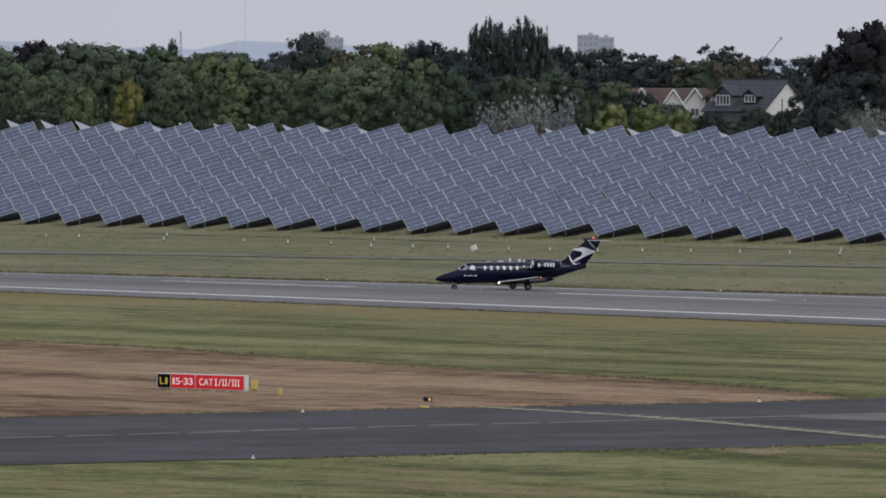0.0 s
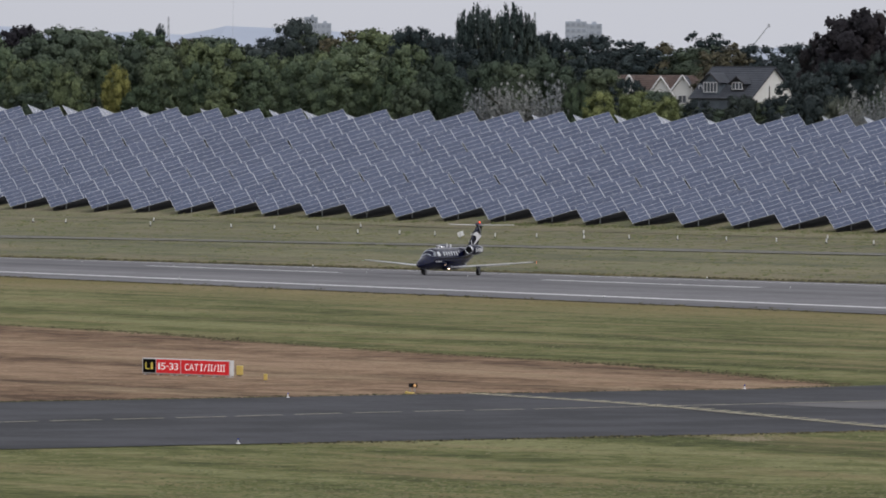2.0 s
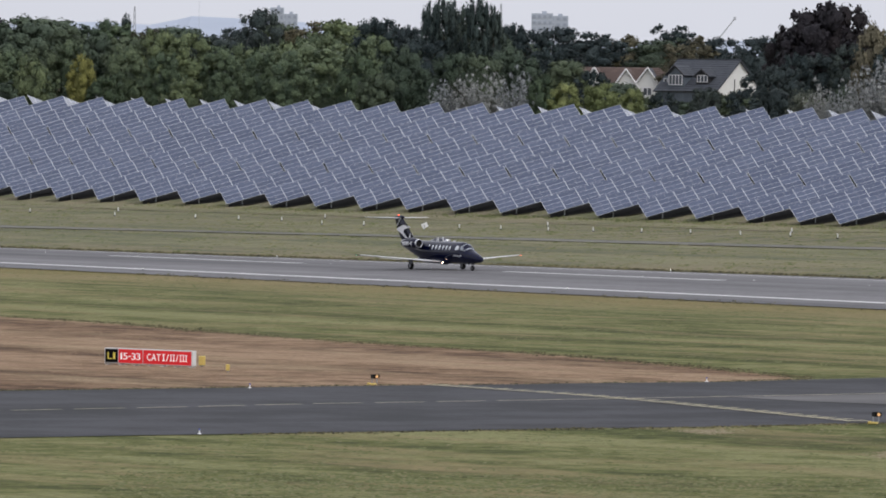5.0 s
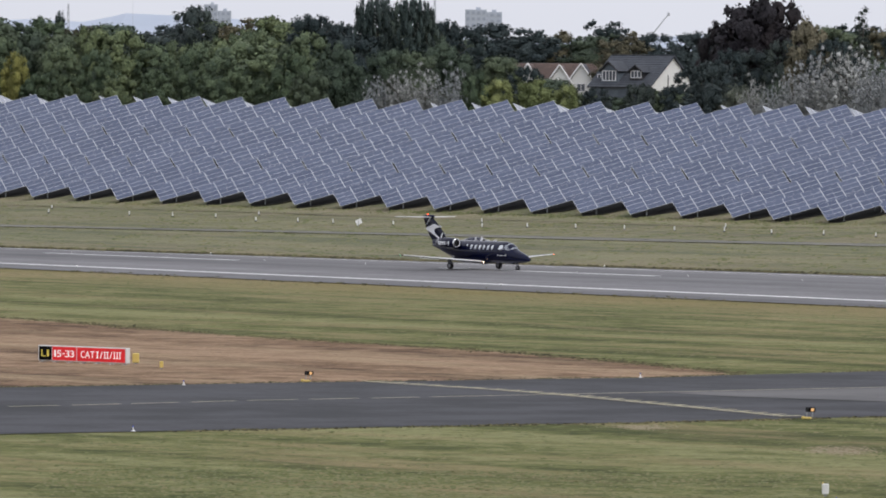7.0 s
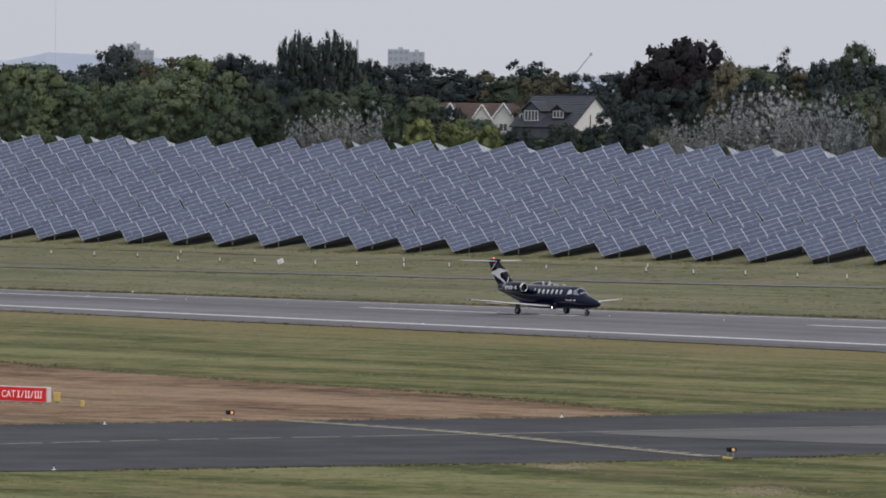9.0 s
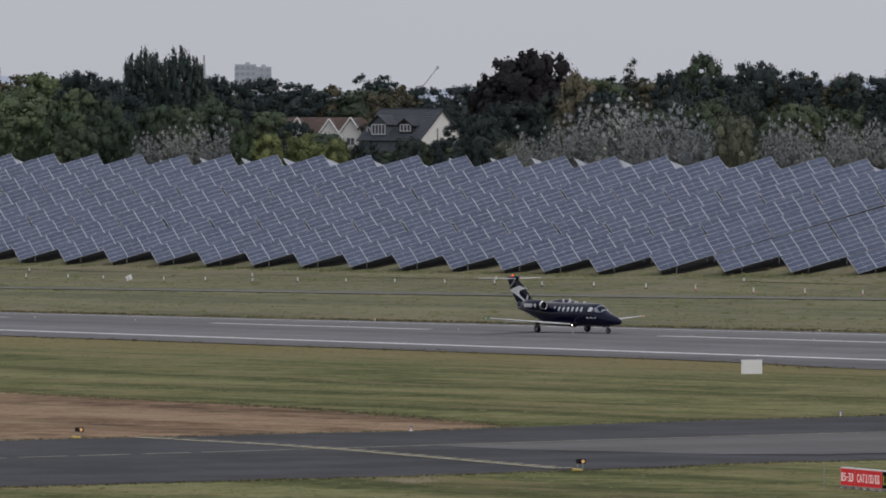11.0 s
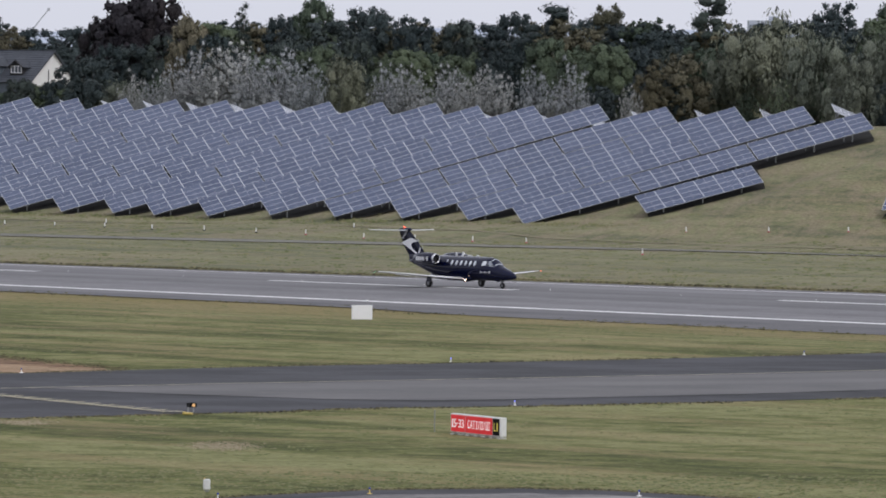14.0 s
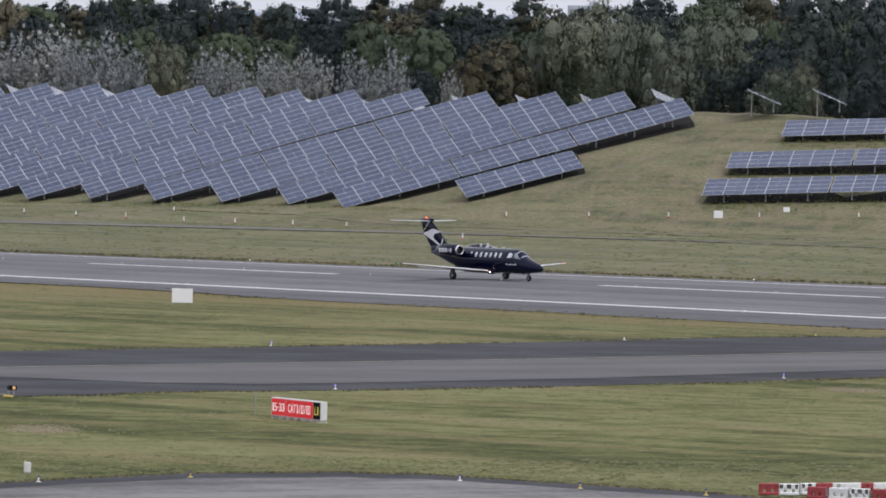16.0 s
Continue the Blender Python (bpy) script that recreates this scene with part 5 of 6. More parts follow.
def tiled_slope(parent, name, mat, a, b, c, d, rows):
    """A roof slope of overlapping courses from the eave edge a-b up to the ridge edge d-c."""
    a, b, c, d = map(Vector, (a, b, c, d))
    n = (b - a).cross(d - a).normalized()
    bm = bmesh.new()
    slab = [bm.verts.new(p - n * k) for p in (a, b, c, d) for k in (0.01, 0.12)]
    for f in ((0, 2, 4, 6), (7, 5, 3, 1), (0, 1, 3, 2), (2, 3, 5, 4), (4, 5, 7, 6), (6, 7, 1, 0)):
        bm.faces.new([slab[i] for i in f])
    bmesh.ops.recalc_face_normals(bm, faces=bm.faces[:])
    deck = part(name, bm, mat, parent)
    for k in range(rows):
        t0, t1 = k / rows, (k + 1.12) / rows
        p = [a.lerp(d, t0), b.lerp(c, t0), b.lerp(c, min(1, t1)), a.lerp(d, min(1, t1))]
        bm = bmesh.new()
        top = [bm.verts.new(q + n * l) for q, l in zip(p, (0.07, 0.07, 0.02, 0.02))]
        low = [bm.verts.new(q + n * 0.005) for q in p]
        bm.faces.new(top)
        bm.faces.new(low[::-1])
        for i in range(4):
            j = (i + 1) % 4
            bm.faces.new((top[j], top[i], low[i], low[j]))
        bmesh.ops.recalc_face_normals(bm, faces=bm.faces[:])
        part("tile_course", bm, mat, deck)
    return deck


def house_window(parent, x, y, z, w, h, lights=2):
    """A window in a wall that faces -y: white frame with panes."""
    xs = [-w / 2 - 0.045, -w / 2 + 0.045]
    for i in range(1, lights):
        xs += [-w / 2 + w * i / lights - 0.04, -w / 2 + w * i / lights + 0.04]
    xs += [w / 2 - 0.045, w / 2 + 0.045]
    zs = [-0.045, 0.045, h - 0.045, h + 0.045]
    bm = bmesh.new()
    vs = [[bm.verts.new((x + a, y - 0.05, z + b)) for a in xs] for b in zs]
    made = [bm.faces.new((vs[j][i], vs[j][i + 1], vs[j + 1][i + 1], vs[j + 1][i])) for j in range(3) for i in range(len(xs) - 1) if j != 1 or i % 2 == 0]
    deep = bmesh.ops.extrude_face_region(bm, geom=made)
    bmesh.ops.translate(bm, vec=(0, 0.1, 0), verts=[v for v in deep["geom"] if isinstance(v, bmesh.types.BMVert)])
    bmesh.ops.recalc_face_normals(bm, faces=bm.faces[:])
    ob = part("window", bm, JET_WHITE, parent, "white framed window")
    for i in range(lights):
        bm = bmesh.new()
        box(bm, (w / lights - 0.08, 0.03, h - 0.08), (x - w / 2 + w * (i + 0.5) / lights, y + 0.02, z + h / 2))
        part("pane", bm, PANE, ob)
    return ob


def house_main():
    house = new("house")
    tagged(house, "white rendered house with grey tiled roof and timbered dormers", "house")
    L, D, E, R = 9.4, 10.6, 2.6, 6.5
    bm = bmesh.new()
    box(bm, (L - 0.4, D - 0.3, E), (0, 0, E / 2))
    part("wall", bm, RENDER_WHITE, house, "white rendered wall")
    bm = bmesh.new()
    box(bm, (L - 0.1, 0.12, E + 3.0), (0, -D / 2 + 0.05, E / 2 - 1.5))
    part("front_cladding", bm, TILE_HUNG, house, "grey tile-hung front")
    for sx in (1, -1):
        bm = bmesh.new()
        out = [(-D / 2, 0), (D / 2, 0), (D / 2, E), (0, R - 0.05), (-D / 2, E)]
        prism(bm, out, lambda p: (sx * (L / 2 - 0.3), p[0], p[1]), lambda p: (sx * L / 2, p[0], p[1]))
        bmesh.ops.recalc_face_normals(bm, faces=bm.faces[:])
        part("gable", bm, RENDER_WHITE, house, "white rendered gable")
        bm = bmesh.new()
        box(bm, (0.05, 0.16, 2.2), (sx * (L / 2 + 0.03), -1.0, 2.9))
        part("downpipe", bm, TIMBER, house)
    o = 0.35
    low = E - o * (R - E) / (D / 2)
    tiled_slope(house, "roof", SLATE, (-L / 2 - o, -D / 2 - o, low), (L / 2 + o, -D / 2 - o, low), (L / 2 + o, 0, R), (-L / 2 - o, 0, R), 14)
    tiled_slope(house, "roof", SLATE, (L / 2 + o, D / 2 + o, low), (-L / 2 - o, D / 2 + o, low), (-L / 2 - o, 0, R), (L / 2 + o, 0, R), 14)
    bm = bmesh.new()
    box(bm, (L + 2 * o, 0.28, 0.14), (0, 0, R + 0.04), bevel=0.04)
    part("ridge_tiles", bm, SLATE, house)
    for cx, w, zb, ht, lights in ((-1.9, 2.6, 3.2, 2.75, 4), (2.0, 2.0, 3.6, 1.9, 3)):
        dormer = new("dormer")
        dormer.parent = house
        front = -D / 2 + (zb - E) / (R - E) * (D / 2) - 0.5
        bm = bmesh.new()
        gable_wall(bm, w, ht * 0.62, ht, 0, 3.2)
        ob = part("dormer_wall", bm, TILE_HUNG if lights == 4 else TIMBER, house, "grey tile-hung dormer")
        ob.location = (cx, front, zb - 0.3)
        bpy.data.objects.remove(dormer)
        for sx in (1, -1):
            tiled_slope(ob, "dormer_roof", SLATE, *(((sx * (w / 2 + 0.25), -0.3, ht * 0.62 - 0.2), (sx * (w / 2 + 0.25), 3.0, ht * 0.62 - 0.2), (0, 3.0, ht + 0.05), (0, -0.3, ht + 0.05)) if sx > 0 else
                                                    ((-(w / 2 + 0.25), 3.0, ht * 0.62 - 0.2), (-(w / 2 + 0.25), -0.3, ht * 0.62 - 0.2), (0, -0.3, ht + 0.05), (0, 3.0, ht + 0.05))), 5)
            bm = bmesh.new()
            rod(bm, (sx * (w / 2 + 0.2), -0.33, ht * 0.62 - 0.15), (0, -0.33, ht + 0.05), 0.09, seg=4)
            part("bargeboard", bm, TIMBER, ob, "dark timber bargeboard")
        house_window(ob, 0, -0.06, 0.30, w * 0.80, ht * 0.46, lights)
    bm = bmesh.new()
    box(bm, (1.5, 1.2, 1.3), (-3.9, -3.4, 3.6))
    d = part("dormer_wall", bm, TILE_HUNG, house, "grey tile-hung dormer")
    house_window(d, -3.9, -4.03, 3.15, 1.0, 0.85, 2)
    return house


def house_low():
    house = new("house")
    tagged(house, "low white house with brown tiled roof and three white gables", "house")
    L, D, E, R = 12.5, 8.0, 2.4, 5.1
    bm = bmesh.new()
    box(bm, (L - 0.4, D - 0.3, E), (0, 0, E / 2))
    part("wall", bm, RENDER_WHITE, house, "white rendered wall")
    tiled_slope(house, "roof", BROWN_TILE, (-L / 2, -D / 2 - 0.3, E - 0.2), (L / 2, -D / 2 - 0.3, E - 0.2), (L / 2, 0, R), (-L / 2, 0, R), 11)
    tiled_slope(house, "roof", BROWN_TILE, (L / 2, D / 2 + 0.3, E - 0.2), (-L / 2, D / 2 + 0.3, E - 0.2), (-L / 2, 0, R), (L / 2, 0, R), 11)
    for cx, w, top, roof in ((-3.9, 3.2, 5.0, BROWN_TILE), (0.4, 3.6, 4.8, BROWN_TILE), (3.3, 3.8, 5.0, SLATE)):
        bm = bmesh.new()
        gable_wall(bm, w, top - 2.6, top, 0, 0.25)
        g = part("gable", bm, RENDER_WHITE, house, "white rendered front gable")
        g.location = (cx, -D / 2 - 0.6, 0)
        for sx in (1, -1):
            e = top - 2.75
            pts = ((sx * (w / 2 + 0.2), -0.25, e), (sx * (w / 2 + 0.2), 4.2, e), (0, 4.2, top + 0.05), (0, -0.25, top + 0.05))
            tiled_slope(g, "gable_roof", roof, *(pts if sx > 0 else (pts[1], pts[0], pts[3], pts[2])), 7)
            bm = bmesh.new()
            rod(bm, (sx * (w / 2 + 0.18), -0.28, e + 0.03), (0, -0.28, top + 0.1), 0.11, seg=4)
            part("bargeboard", bm, JET_WHITE, g, "white bargeboard")
        house_window(g, 0, -0.05, top - 3.6, 1.1, 1.0, 2)
    return house


def put_house(house, q, rise_ridge, ridge_height, beyond, yaw):
    x, y = sight(q, beyond)
    z = EYE_Z + rise_ridge * y / FOCAL - ridge_height
    g = float(land(x, y))
    house.matrix_basis = Matrix.Translation((x, y, z)) @ Matrix.Rotation(radians(yaw), 4, "Z")
    bm = bmesh.new()
    box(bm, (11, 10, z - g + 0.6), (0, 0, -(z - g + 0.6) / 2))
    part("plinth", bm, RENDER_WHITE, house)


put_house(house_main(), 1336, 39, 6.5, 170, -35)
put_house(house_low(), 1192, 24, 5.1, 180, -8)

# air haze put into the base colours of far walls, hills and steel
HAZE_WALL = worn("haze_tinted_concrete", (0.42, 0.46, 0.53), (0.48, 0.52, 0.59), 0.02, 0.9)
HAZE_DARK = worn("haze_tinted_windows", (0.33, 0.37, 0.45), (0.37, 0.41, 0.48), 0.02, 0.7)
HAZE_HILL = worn("haze_tinted_hill", (0.36, 0.41, 0.50), (0.42, 0.47, 0.56), 0.002, 1.0)
HAZE_STEEL = worn("haze_tinted_steel", (0.46, 0.48, 0.52), (0.54, 0.56, 0.60), 0.05, 0.8)


def far_place(q, rise, y):
    t = math.tan(-radians(1.1658) + math.atan((q - 784) / FOCAL))
    return Vector((y * t, y, EYE_Z + rise * y / FOCAL))


def tower_block(name, q0, q1, rise, y, storeys, bays, label, lift=0.0):
    """A far block with window bands in each storey."""
    a, b = far_place(q0, rise, y), far_place(q1, rise, y)
    w, h = (b - a).x, a.z - 5
    root = new(name)
    tagged(root, label, "building", "far tower blocks")
    bm = bmesh.new()
    box(bm, (w, w * 0.5, h), (0, 0, h / 2))
    box(bm, (w * 0.22, w * 0.25, 0.9), (w * 0.1, 0, h + 0.4))
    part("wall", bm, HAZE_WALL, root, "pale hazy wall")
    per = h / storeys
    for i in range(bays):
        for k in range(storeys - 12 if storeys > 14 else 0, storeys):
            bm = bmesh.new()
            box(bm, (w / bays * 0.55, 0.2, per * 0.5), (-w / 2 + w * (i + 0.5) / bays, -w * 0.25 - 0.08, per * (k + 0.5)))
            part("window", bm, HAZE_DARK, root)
    root.location = ((a.x + b.x) / 2, y, 5)


tower_block("tower_block", 1020, 1058, 118, 3800, 15, 4, "pale distant tower block above the trees")
tower_block("tower_block", 1050, 1085, 114, 3840, 15, 3, "pale distant tower block beside another")
tower_block("tower_block", 558, 582, 123, 3800, 15, 3, "pale distant stepped tower block")
tower_block("tower_block", 578, 606, 112, 3830, 15, 3, "pale distant tower block behind a tree")
tower_block("office_block", 2624, 2700, 108, 1900, 9, 8, "pale flat-roofed office block behind the wood")


def lattice_mast(name, q, rise, y, wide, label, legs=True):
    top = far_place(q, rise, y)
    bm = bmesh.new()
    h = top.z - 5
    if legs:
        for sx in (1, -1):
            rod(bm, (sx * wide, 0, 0), (sx * wide * 0.15, 0, h), wide * 0.12, seg=4)
        k = 14
        for i in range(k):
            z0, z1 = h * i / k, h * (i + 1) / k
            w0, w1 = wide * (1 - 0.85 * i / k), wide * (1 - 0.85 * (i + 1) / k)
            rod(bm, (-w0, 0, z0), (w1, 0, z1), wide * 0.06, seg=4)
            rod(bm, (w0, 0, z0), (-w1, 0, z1), wide * 0.06, seg=4)
    else:
        rod(bm, (0, 0, 0), (0, 0, h), wide, wide * 0.7, 6)
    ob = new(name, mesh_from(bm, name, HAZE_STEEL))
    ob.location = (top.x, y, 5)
    return tagged(ob, label, "mast")


lattice_mast("lattice_mast", 966, 134, 3500, 1.3, "pale distant lattice mast beside poplars")
lattice_mast("lattice_mast", 318, 122, 3500, 1.1, "faint distant lattice pylon")
lattice_mast("radio_mast", 432, 205, 3600, 0.07, "very thin distant radio mast", False)


def crane():
    root = new("crane")
    tagged(root, "distant construction crane with raised jib", "crane")
    a, b = far_place(1352, 78, 2600), far_place(1380, 113, 2600)
    bm = bmesh.new()
    rod(bm, a - Vector((3, 0, 4)), b, 0.24, 0.16, 5)
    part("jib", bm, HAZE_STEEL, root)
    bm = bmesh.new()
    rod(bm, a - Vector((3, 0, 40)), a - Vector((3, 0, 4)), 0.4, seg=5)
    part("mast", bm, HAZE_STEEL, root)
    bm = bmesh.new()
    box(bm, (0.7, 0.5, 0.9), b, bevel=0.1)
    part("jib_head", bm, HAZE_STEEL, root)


crane()


def hills():
    """A low far ridge, and a nearer one, as solid land."""
    for y, rows, name in ((4600, ((-1200, 92), (-300, 96), (-20, 105), (40, 102), (90, 88), (250, 94), (345, 90), (395, 100), (420, 106), (500, 103), (580, 100), (660, 94), (760, 74), (1200, 66), (1700, 86), (2600, 90), (4600, 90)), "far_hill"),):
        bm = bmesh.new()
        front, crest, rear = [], [], []
        for q, r in rows:
            p = far_place(q, r, y)
            front.append(bm.verts.new((p.x, y - 260, 5)))
            crest.append(bm.verts.new(p))
            rear.append(bm.verts.new((p.x, y + 300, 5)))
        for i in range(len(rows) - 1):
            bm.faces.new((front[i], front[i + 1], crest[i + 1], crest[i]))
            bm.faces.new((crest[i], crest[i + 1], rear[i + 1], rear[i]))
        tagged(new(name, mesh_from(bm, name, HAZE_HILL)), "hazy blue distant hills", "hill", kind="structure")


hills()
for q, r, w in ((265, 103, 12), (284, 102, 12), (303, 117, 16)):
    p = far_place(q, r, 2300)
    tree("poplar", p.x, p.y, p.z - float(land(p.x, p.y)), w * 2300 / FOCAL * 2.6)

# ---------------------------------------------------------------- signs
SIGN_BLACK = worn("sign_black", (0.004, 0.004, 0.004), (0.007, 0.007, 0.007), 1.0, 0.7, spec=0.08)


def lit_face(name, colour, strength):
    """A sign face lit from inside."""
    m, nd, ln, b = material(name, 0.5, 0, 0.2)
    co = nd.new("ShaderNodeTexCoord").outputs["Object"]
    n1 = noise_node(nd, ln, co, 1.4, 3.0)
    r = ramp_node(nd, ((0.3, [c * 0.85 for c in colour]), (0.7, [c * 1.05 for c in colour])))
    ln.new(n1.outputs["Fac"], r.inputs["Fac"])
    ln.new(r.outputs["Color"], b.inputs["Base Color"])
    ln.new(r.outputs["Color"], b.inputs["Emission Color"])
    b.inputs["Emission Strength"].default_value = strength
    return m


SIGN_RED = lit_face("sign_red", (0.58, 0.022, 0.026), 0.4)
SIGN_INK = lit_face("sign_white_lettering", (0.80, 0.78, 0.76), 0.4)
SIGN_YELLOW = lit_face("sign_yellow_lettering", (0.68, 0.55, 0.10), 0.25)
SIGN_FRAME = worn("sign_frame", (0.62, 0.62, 0.62), (0.76, 0.76, 0.75), 1.5, 0.5)
YELLOW = worn("yellow_enamel", (0.60, 0.44, 0.11), (0.74, 0.57, 0.18), 2.0, 0.5)


def text_mesh(words, height, width, mat):
    cu = bpy.data.curves.new("words", "FONT")
    cu.body, cu.size, cu.align_x, cu.align_y, cu.extrude = words, 1.0, "CENTER", "CENTER", 0.004
    tmp = bpy.data.objects.new("words", cu)
    scene.collection.objects.link(tmp)
    bpy.context.view_layer.update()
    me = bpy.data.meshes.new_from_object(tmp)
    bpy.data.objects.remove(tmp)
    co = np.empty(len(me.vertices) * 3)
    me.vertices.foreach_get("co", co)
    co = co.reshape(-1, 3)
    lo, hi = co.min(0), co.max(0)
    co[:, 0] = (co[:, 0] - (lo[0] + hi[0]) / 2) * width / (hi[0] - lo[0])
    co[:, 1] = (co[:, 1] - (lo[1] + hi[1]) / 2) * height / (hi[1] - lo[1])
    me.vertices.foreach_set("co", co.ravel())
    me.materials.clear()
    me.materials.append(mat)
    me.update()
    return me


# where each character stands in its words, as shares of their width
LAYOUT = {
    "15-33": (("1", 0.0, 0.09), ("5", 0.14, 0.36), ("-", 0.40, 0.52), ("3", 0.55, 0.76), ("3", 0.79, 1.0)),
    "L1": (("L", 0.0, 0.55), ("1", 0.72, 1.0)),
    "CAT I/II/III": (("C", 0.0, 0.10), ("A", 0.11, 0.23), ("T", 0.24, 0.34), ("I", 0.38, 0.45), ("/", 0.475, 0.545), ("I", 0.57, 0.625), ("I", 0.64, 0.695),
                     ("/", 0.715, 0.785), ("I", 0.81, 0.862), ("I", 0.879, 0.931), ("I", 0.948, 1.0))}


def runway_sign(left, right, fields, label):
    """A lit box sign on short legs: fields are (words, share of the width, colour of face, colour of words)."""
    a, b = Vector((*left, 0)), Vector((*right, 0))
    length = (b - a).length
    x = (b - a).normalized()
    root = new("runway_sign")
    tagged(root, label, "sign", "runway entry signs")
    root.matrix_basis = Matrix.Translation(ground_at(a.x, a.y)) @ Matrix.Rotation(math.atan2(x.y, x.x), 4, "Z")
    base, tall, thick = 0.09, 0.82, 0.30
    bm = bmesh.new()
    box(bm, (length, thick, tall), (length / 2, thick / 2, base + tall / 2), bevel=0.02)
    part("housing", bm, SIGN_FRAME, root, "white sign housing")
    u = 0.05
    total = sum(f[1] for f in fields)
    for words, share, face, ink in fields:
        w = (length - 0.1) * share / total
        bm = bmesh.new()
        box(bm, (w - 0.07, 0.02, tall - 0.1), (u + w / 2, -0.004, base + tall / 2))
        f = part("sign_face", bm, face, root, "red sign face" if face is SIGN_RED else "black sign face")
        room = (w - 0.07) * (0.84 if len(words) > 2 else 0.6)
        for glyph, g0, g1 in LAYOUT[words]:
            gx, gw = u + w / 2 + room * ((g0 + g1) / 2 - 0.5), room * (g1 - g0)
            if glyph == "I" and len(words) > 5:
                # numerals with serifs
                bm = bmesh.new()
                for pz, sx, sz in ((0, 0.36 * gw, 0.36), (0.16, gw, 0.04), (-0.16, gw, 0.04)):
                    box(bm, (sx, sz, 0.008), (0, pz, 0))
                me = mesh_from(bm, "lettering", ink)
            else:
                me = text_mesh(glyph, 0.05 if glyph == "-" else 0.36, gw, ink)
            t = new("lettering", me)
            t.parent = f
            t.matrix_basis = Matrix.Translation((gx, -0.020, base + tall / 2)) @ Matrix.Rotation(radians(90), 4, "X")
            tagged(t, label="white lettering" if ink is SIGN_INK else "yellow lettering")
        u += w
    k = 7
    for i in range(k):
        bm = bmesh.new()
        px = 0.2 + (length - 0.4) * i / (k - 1)
        box(bm, (0.09, 0.12, base + 0.1), (px, thick / 2, (base + 0.02) / 2 - 0.04))
        box(bm, (0.26, 0.36, 0.05), (px, thick / 2, 0.015))
        part("leg", bm, SIGN_FRAME, root)
    return root


runway_sign((-26.0, 518.8), (-21.1, 514.1), (("L1", 0.155, SIGN_BLACK, SIGN_YELLOW), ("15-33", 0.285, SIGN_RED, SIGN_INK), ("CAT I/II/III", 0.56, SIGN_RED, SIGN_INK)),
            "red and black illuminated runway sign on dry grass")
runway_sign((23.65, 421.3), (25.47, 415.8), (("15-33", 0.30, SIGN_RED, SIGN_INK), ("CAT I/II/III", 0.555, SIGN_RED, SIGN_INK), ("L1", 0.145, SIGN_BLACK, SIGN_YELLOW)),
            "red and black illuminated runway sign on green grass")


def cabinet(name, x, y, w, h, mat, label, mast=False):
    root = new(name)
    tagged(root, label, "cabinet")
    root.location = ground_at(x, y)
    bm = bmesh.new()
    box(bm, (w, w * 0.8, h), (0, 0, h / 2 + 0.08), bevel=0.03)
    part("body", bm, mat, root)
    bm = bmesh.new()
    box(bm, (w * 0.5, w * 0.4, 0.12), (0, 0, 0.03))
    part("foot", bm, STEEL, root)
    if mast:
        bm = bmesh.new()
        rod(bm, (-w * 0.35, 0, h), (-w * 0.35, 0, h + 0.14), 0.03, seg=6)
        part("stub", bm, YELLOW, root)


cabinet("control_box", -20.7, 516.8, 0.36, 0.5, YELLOW, "pale yellow transformer box beside the runway sign")
cabinet("marker_box", -19.0, 508.0, 0.2, 0.34, YELLOW, "small yellow marker box in dry grass")
cabinet("control_box", 11.2, 360.3, 0.26, 0.40, SIGN_FRAME, "small white equipment box on the grass", True)

# ---------------------------------------------------------------- lamps and markers
BLUE_GLASS = window_glass("blue_lamp_glass", (0.02, 0.04, 0.32), 0.15)
AMBER_LAMP = glow("amber_lamp", (0.9, 0.52, 0.22), 0.35)
WHITE_LAMP = glow("white_lamp", (1.0, 0.97, 0.9), 0.5)
BLUE_LAMP = glow("blue_lamp", (0.22, 0.25, 1.0), 0.7)
PLASTIC_RED = worn("red_plastic", (0.33, 0.045, 0.052), (0.42, 0.07, 0.075), 2.0, 0.5)
PLASTIC_WHITE = worn("white_plastic", (0.78, 0.78, 0.77), (0.86, 0.86, 0.86), 2.0, 0.5)


def taxi_lamp(base, lit):
    root = new("taxiway_lamp")
    tagged(root, "blue taxiway edge lamp on a %s base" % ("yellow" if base is YELLOW else "white"), "lamp", "taxiway edge lamps")
    bm = bmesh.new()
    bmesh.ops.create_cone(bm, cap_ends=True, segments=14, radius1=0.10, radius2=0.08, depth=0.03, matrix=Matrix.Translation((0, 0, 0.02)))
    part("base", bm, base, root)
    bm = bmesh.new()
    rod(bm, (0, 0, 0.03), (0, 0, 0.17), 0.024, seg=10)
    part("stem", bm, base, root)
    bm = bmesh.new()
    bmesh.ops.create_uvsphere(bm, u_segments=12, v_segments=8, radius=0.036, matrix=Matrix.Translation((0, 0, 0.20)) @ Matrix.Diagonal((1, 1, 1.2, 1)))
    part("globe", bm, BLUE_LAMP if lit else BLUE_GLASS, root, "blue glass globe", True)
    return root


LAMP_W, LAMP_Y, LAMP_L = taxi_lamp(PLASTIC_WHITE, False), taxi_lamp(YELLOW, False), taxi_lamp(PLASTIC_WHITE, True)
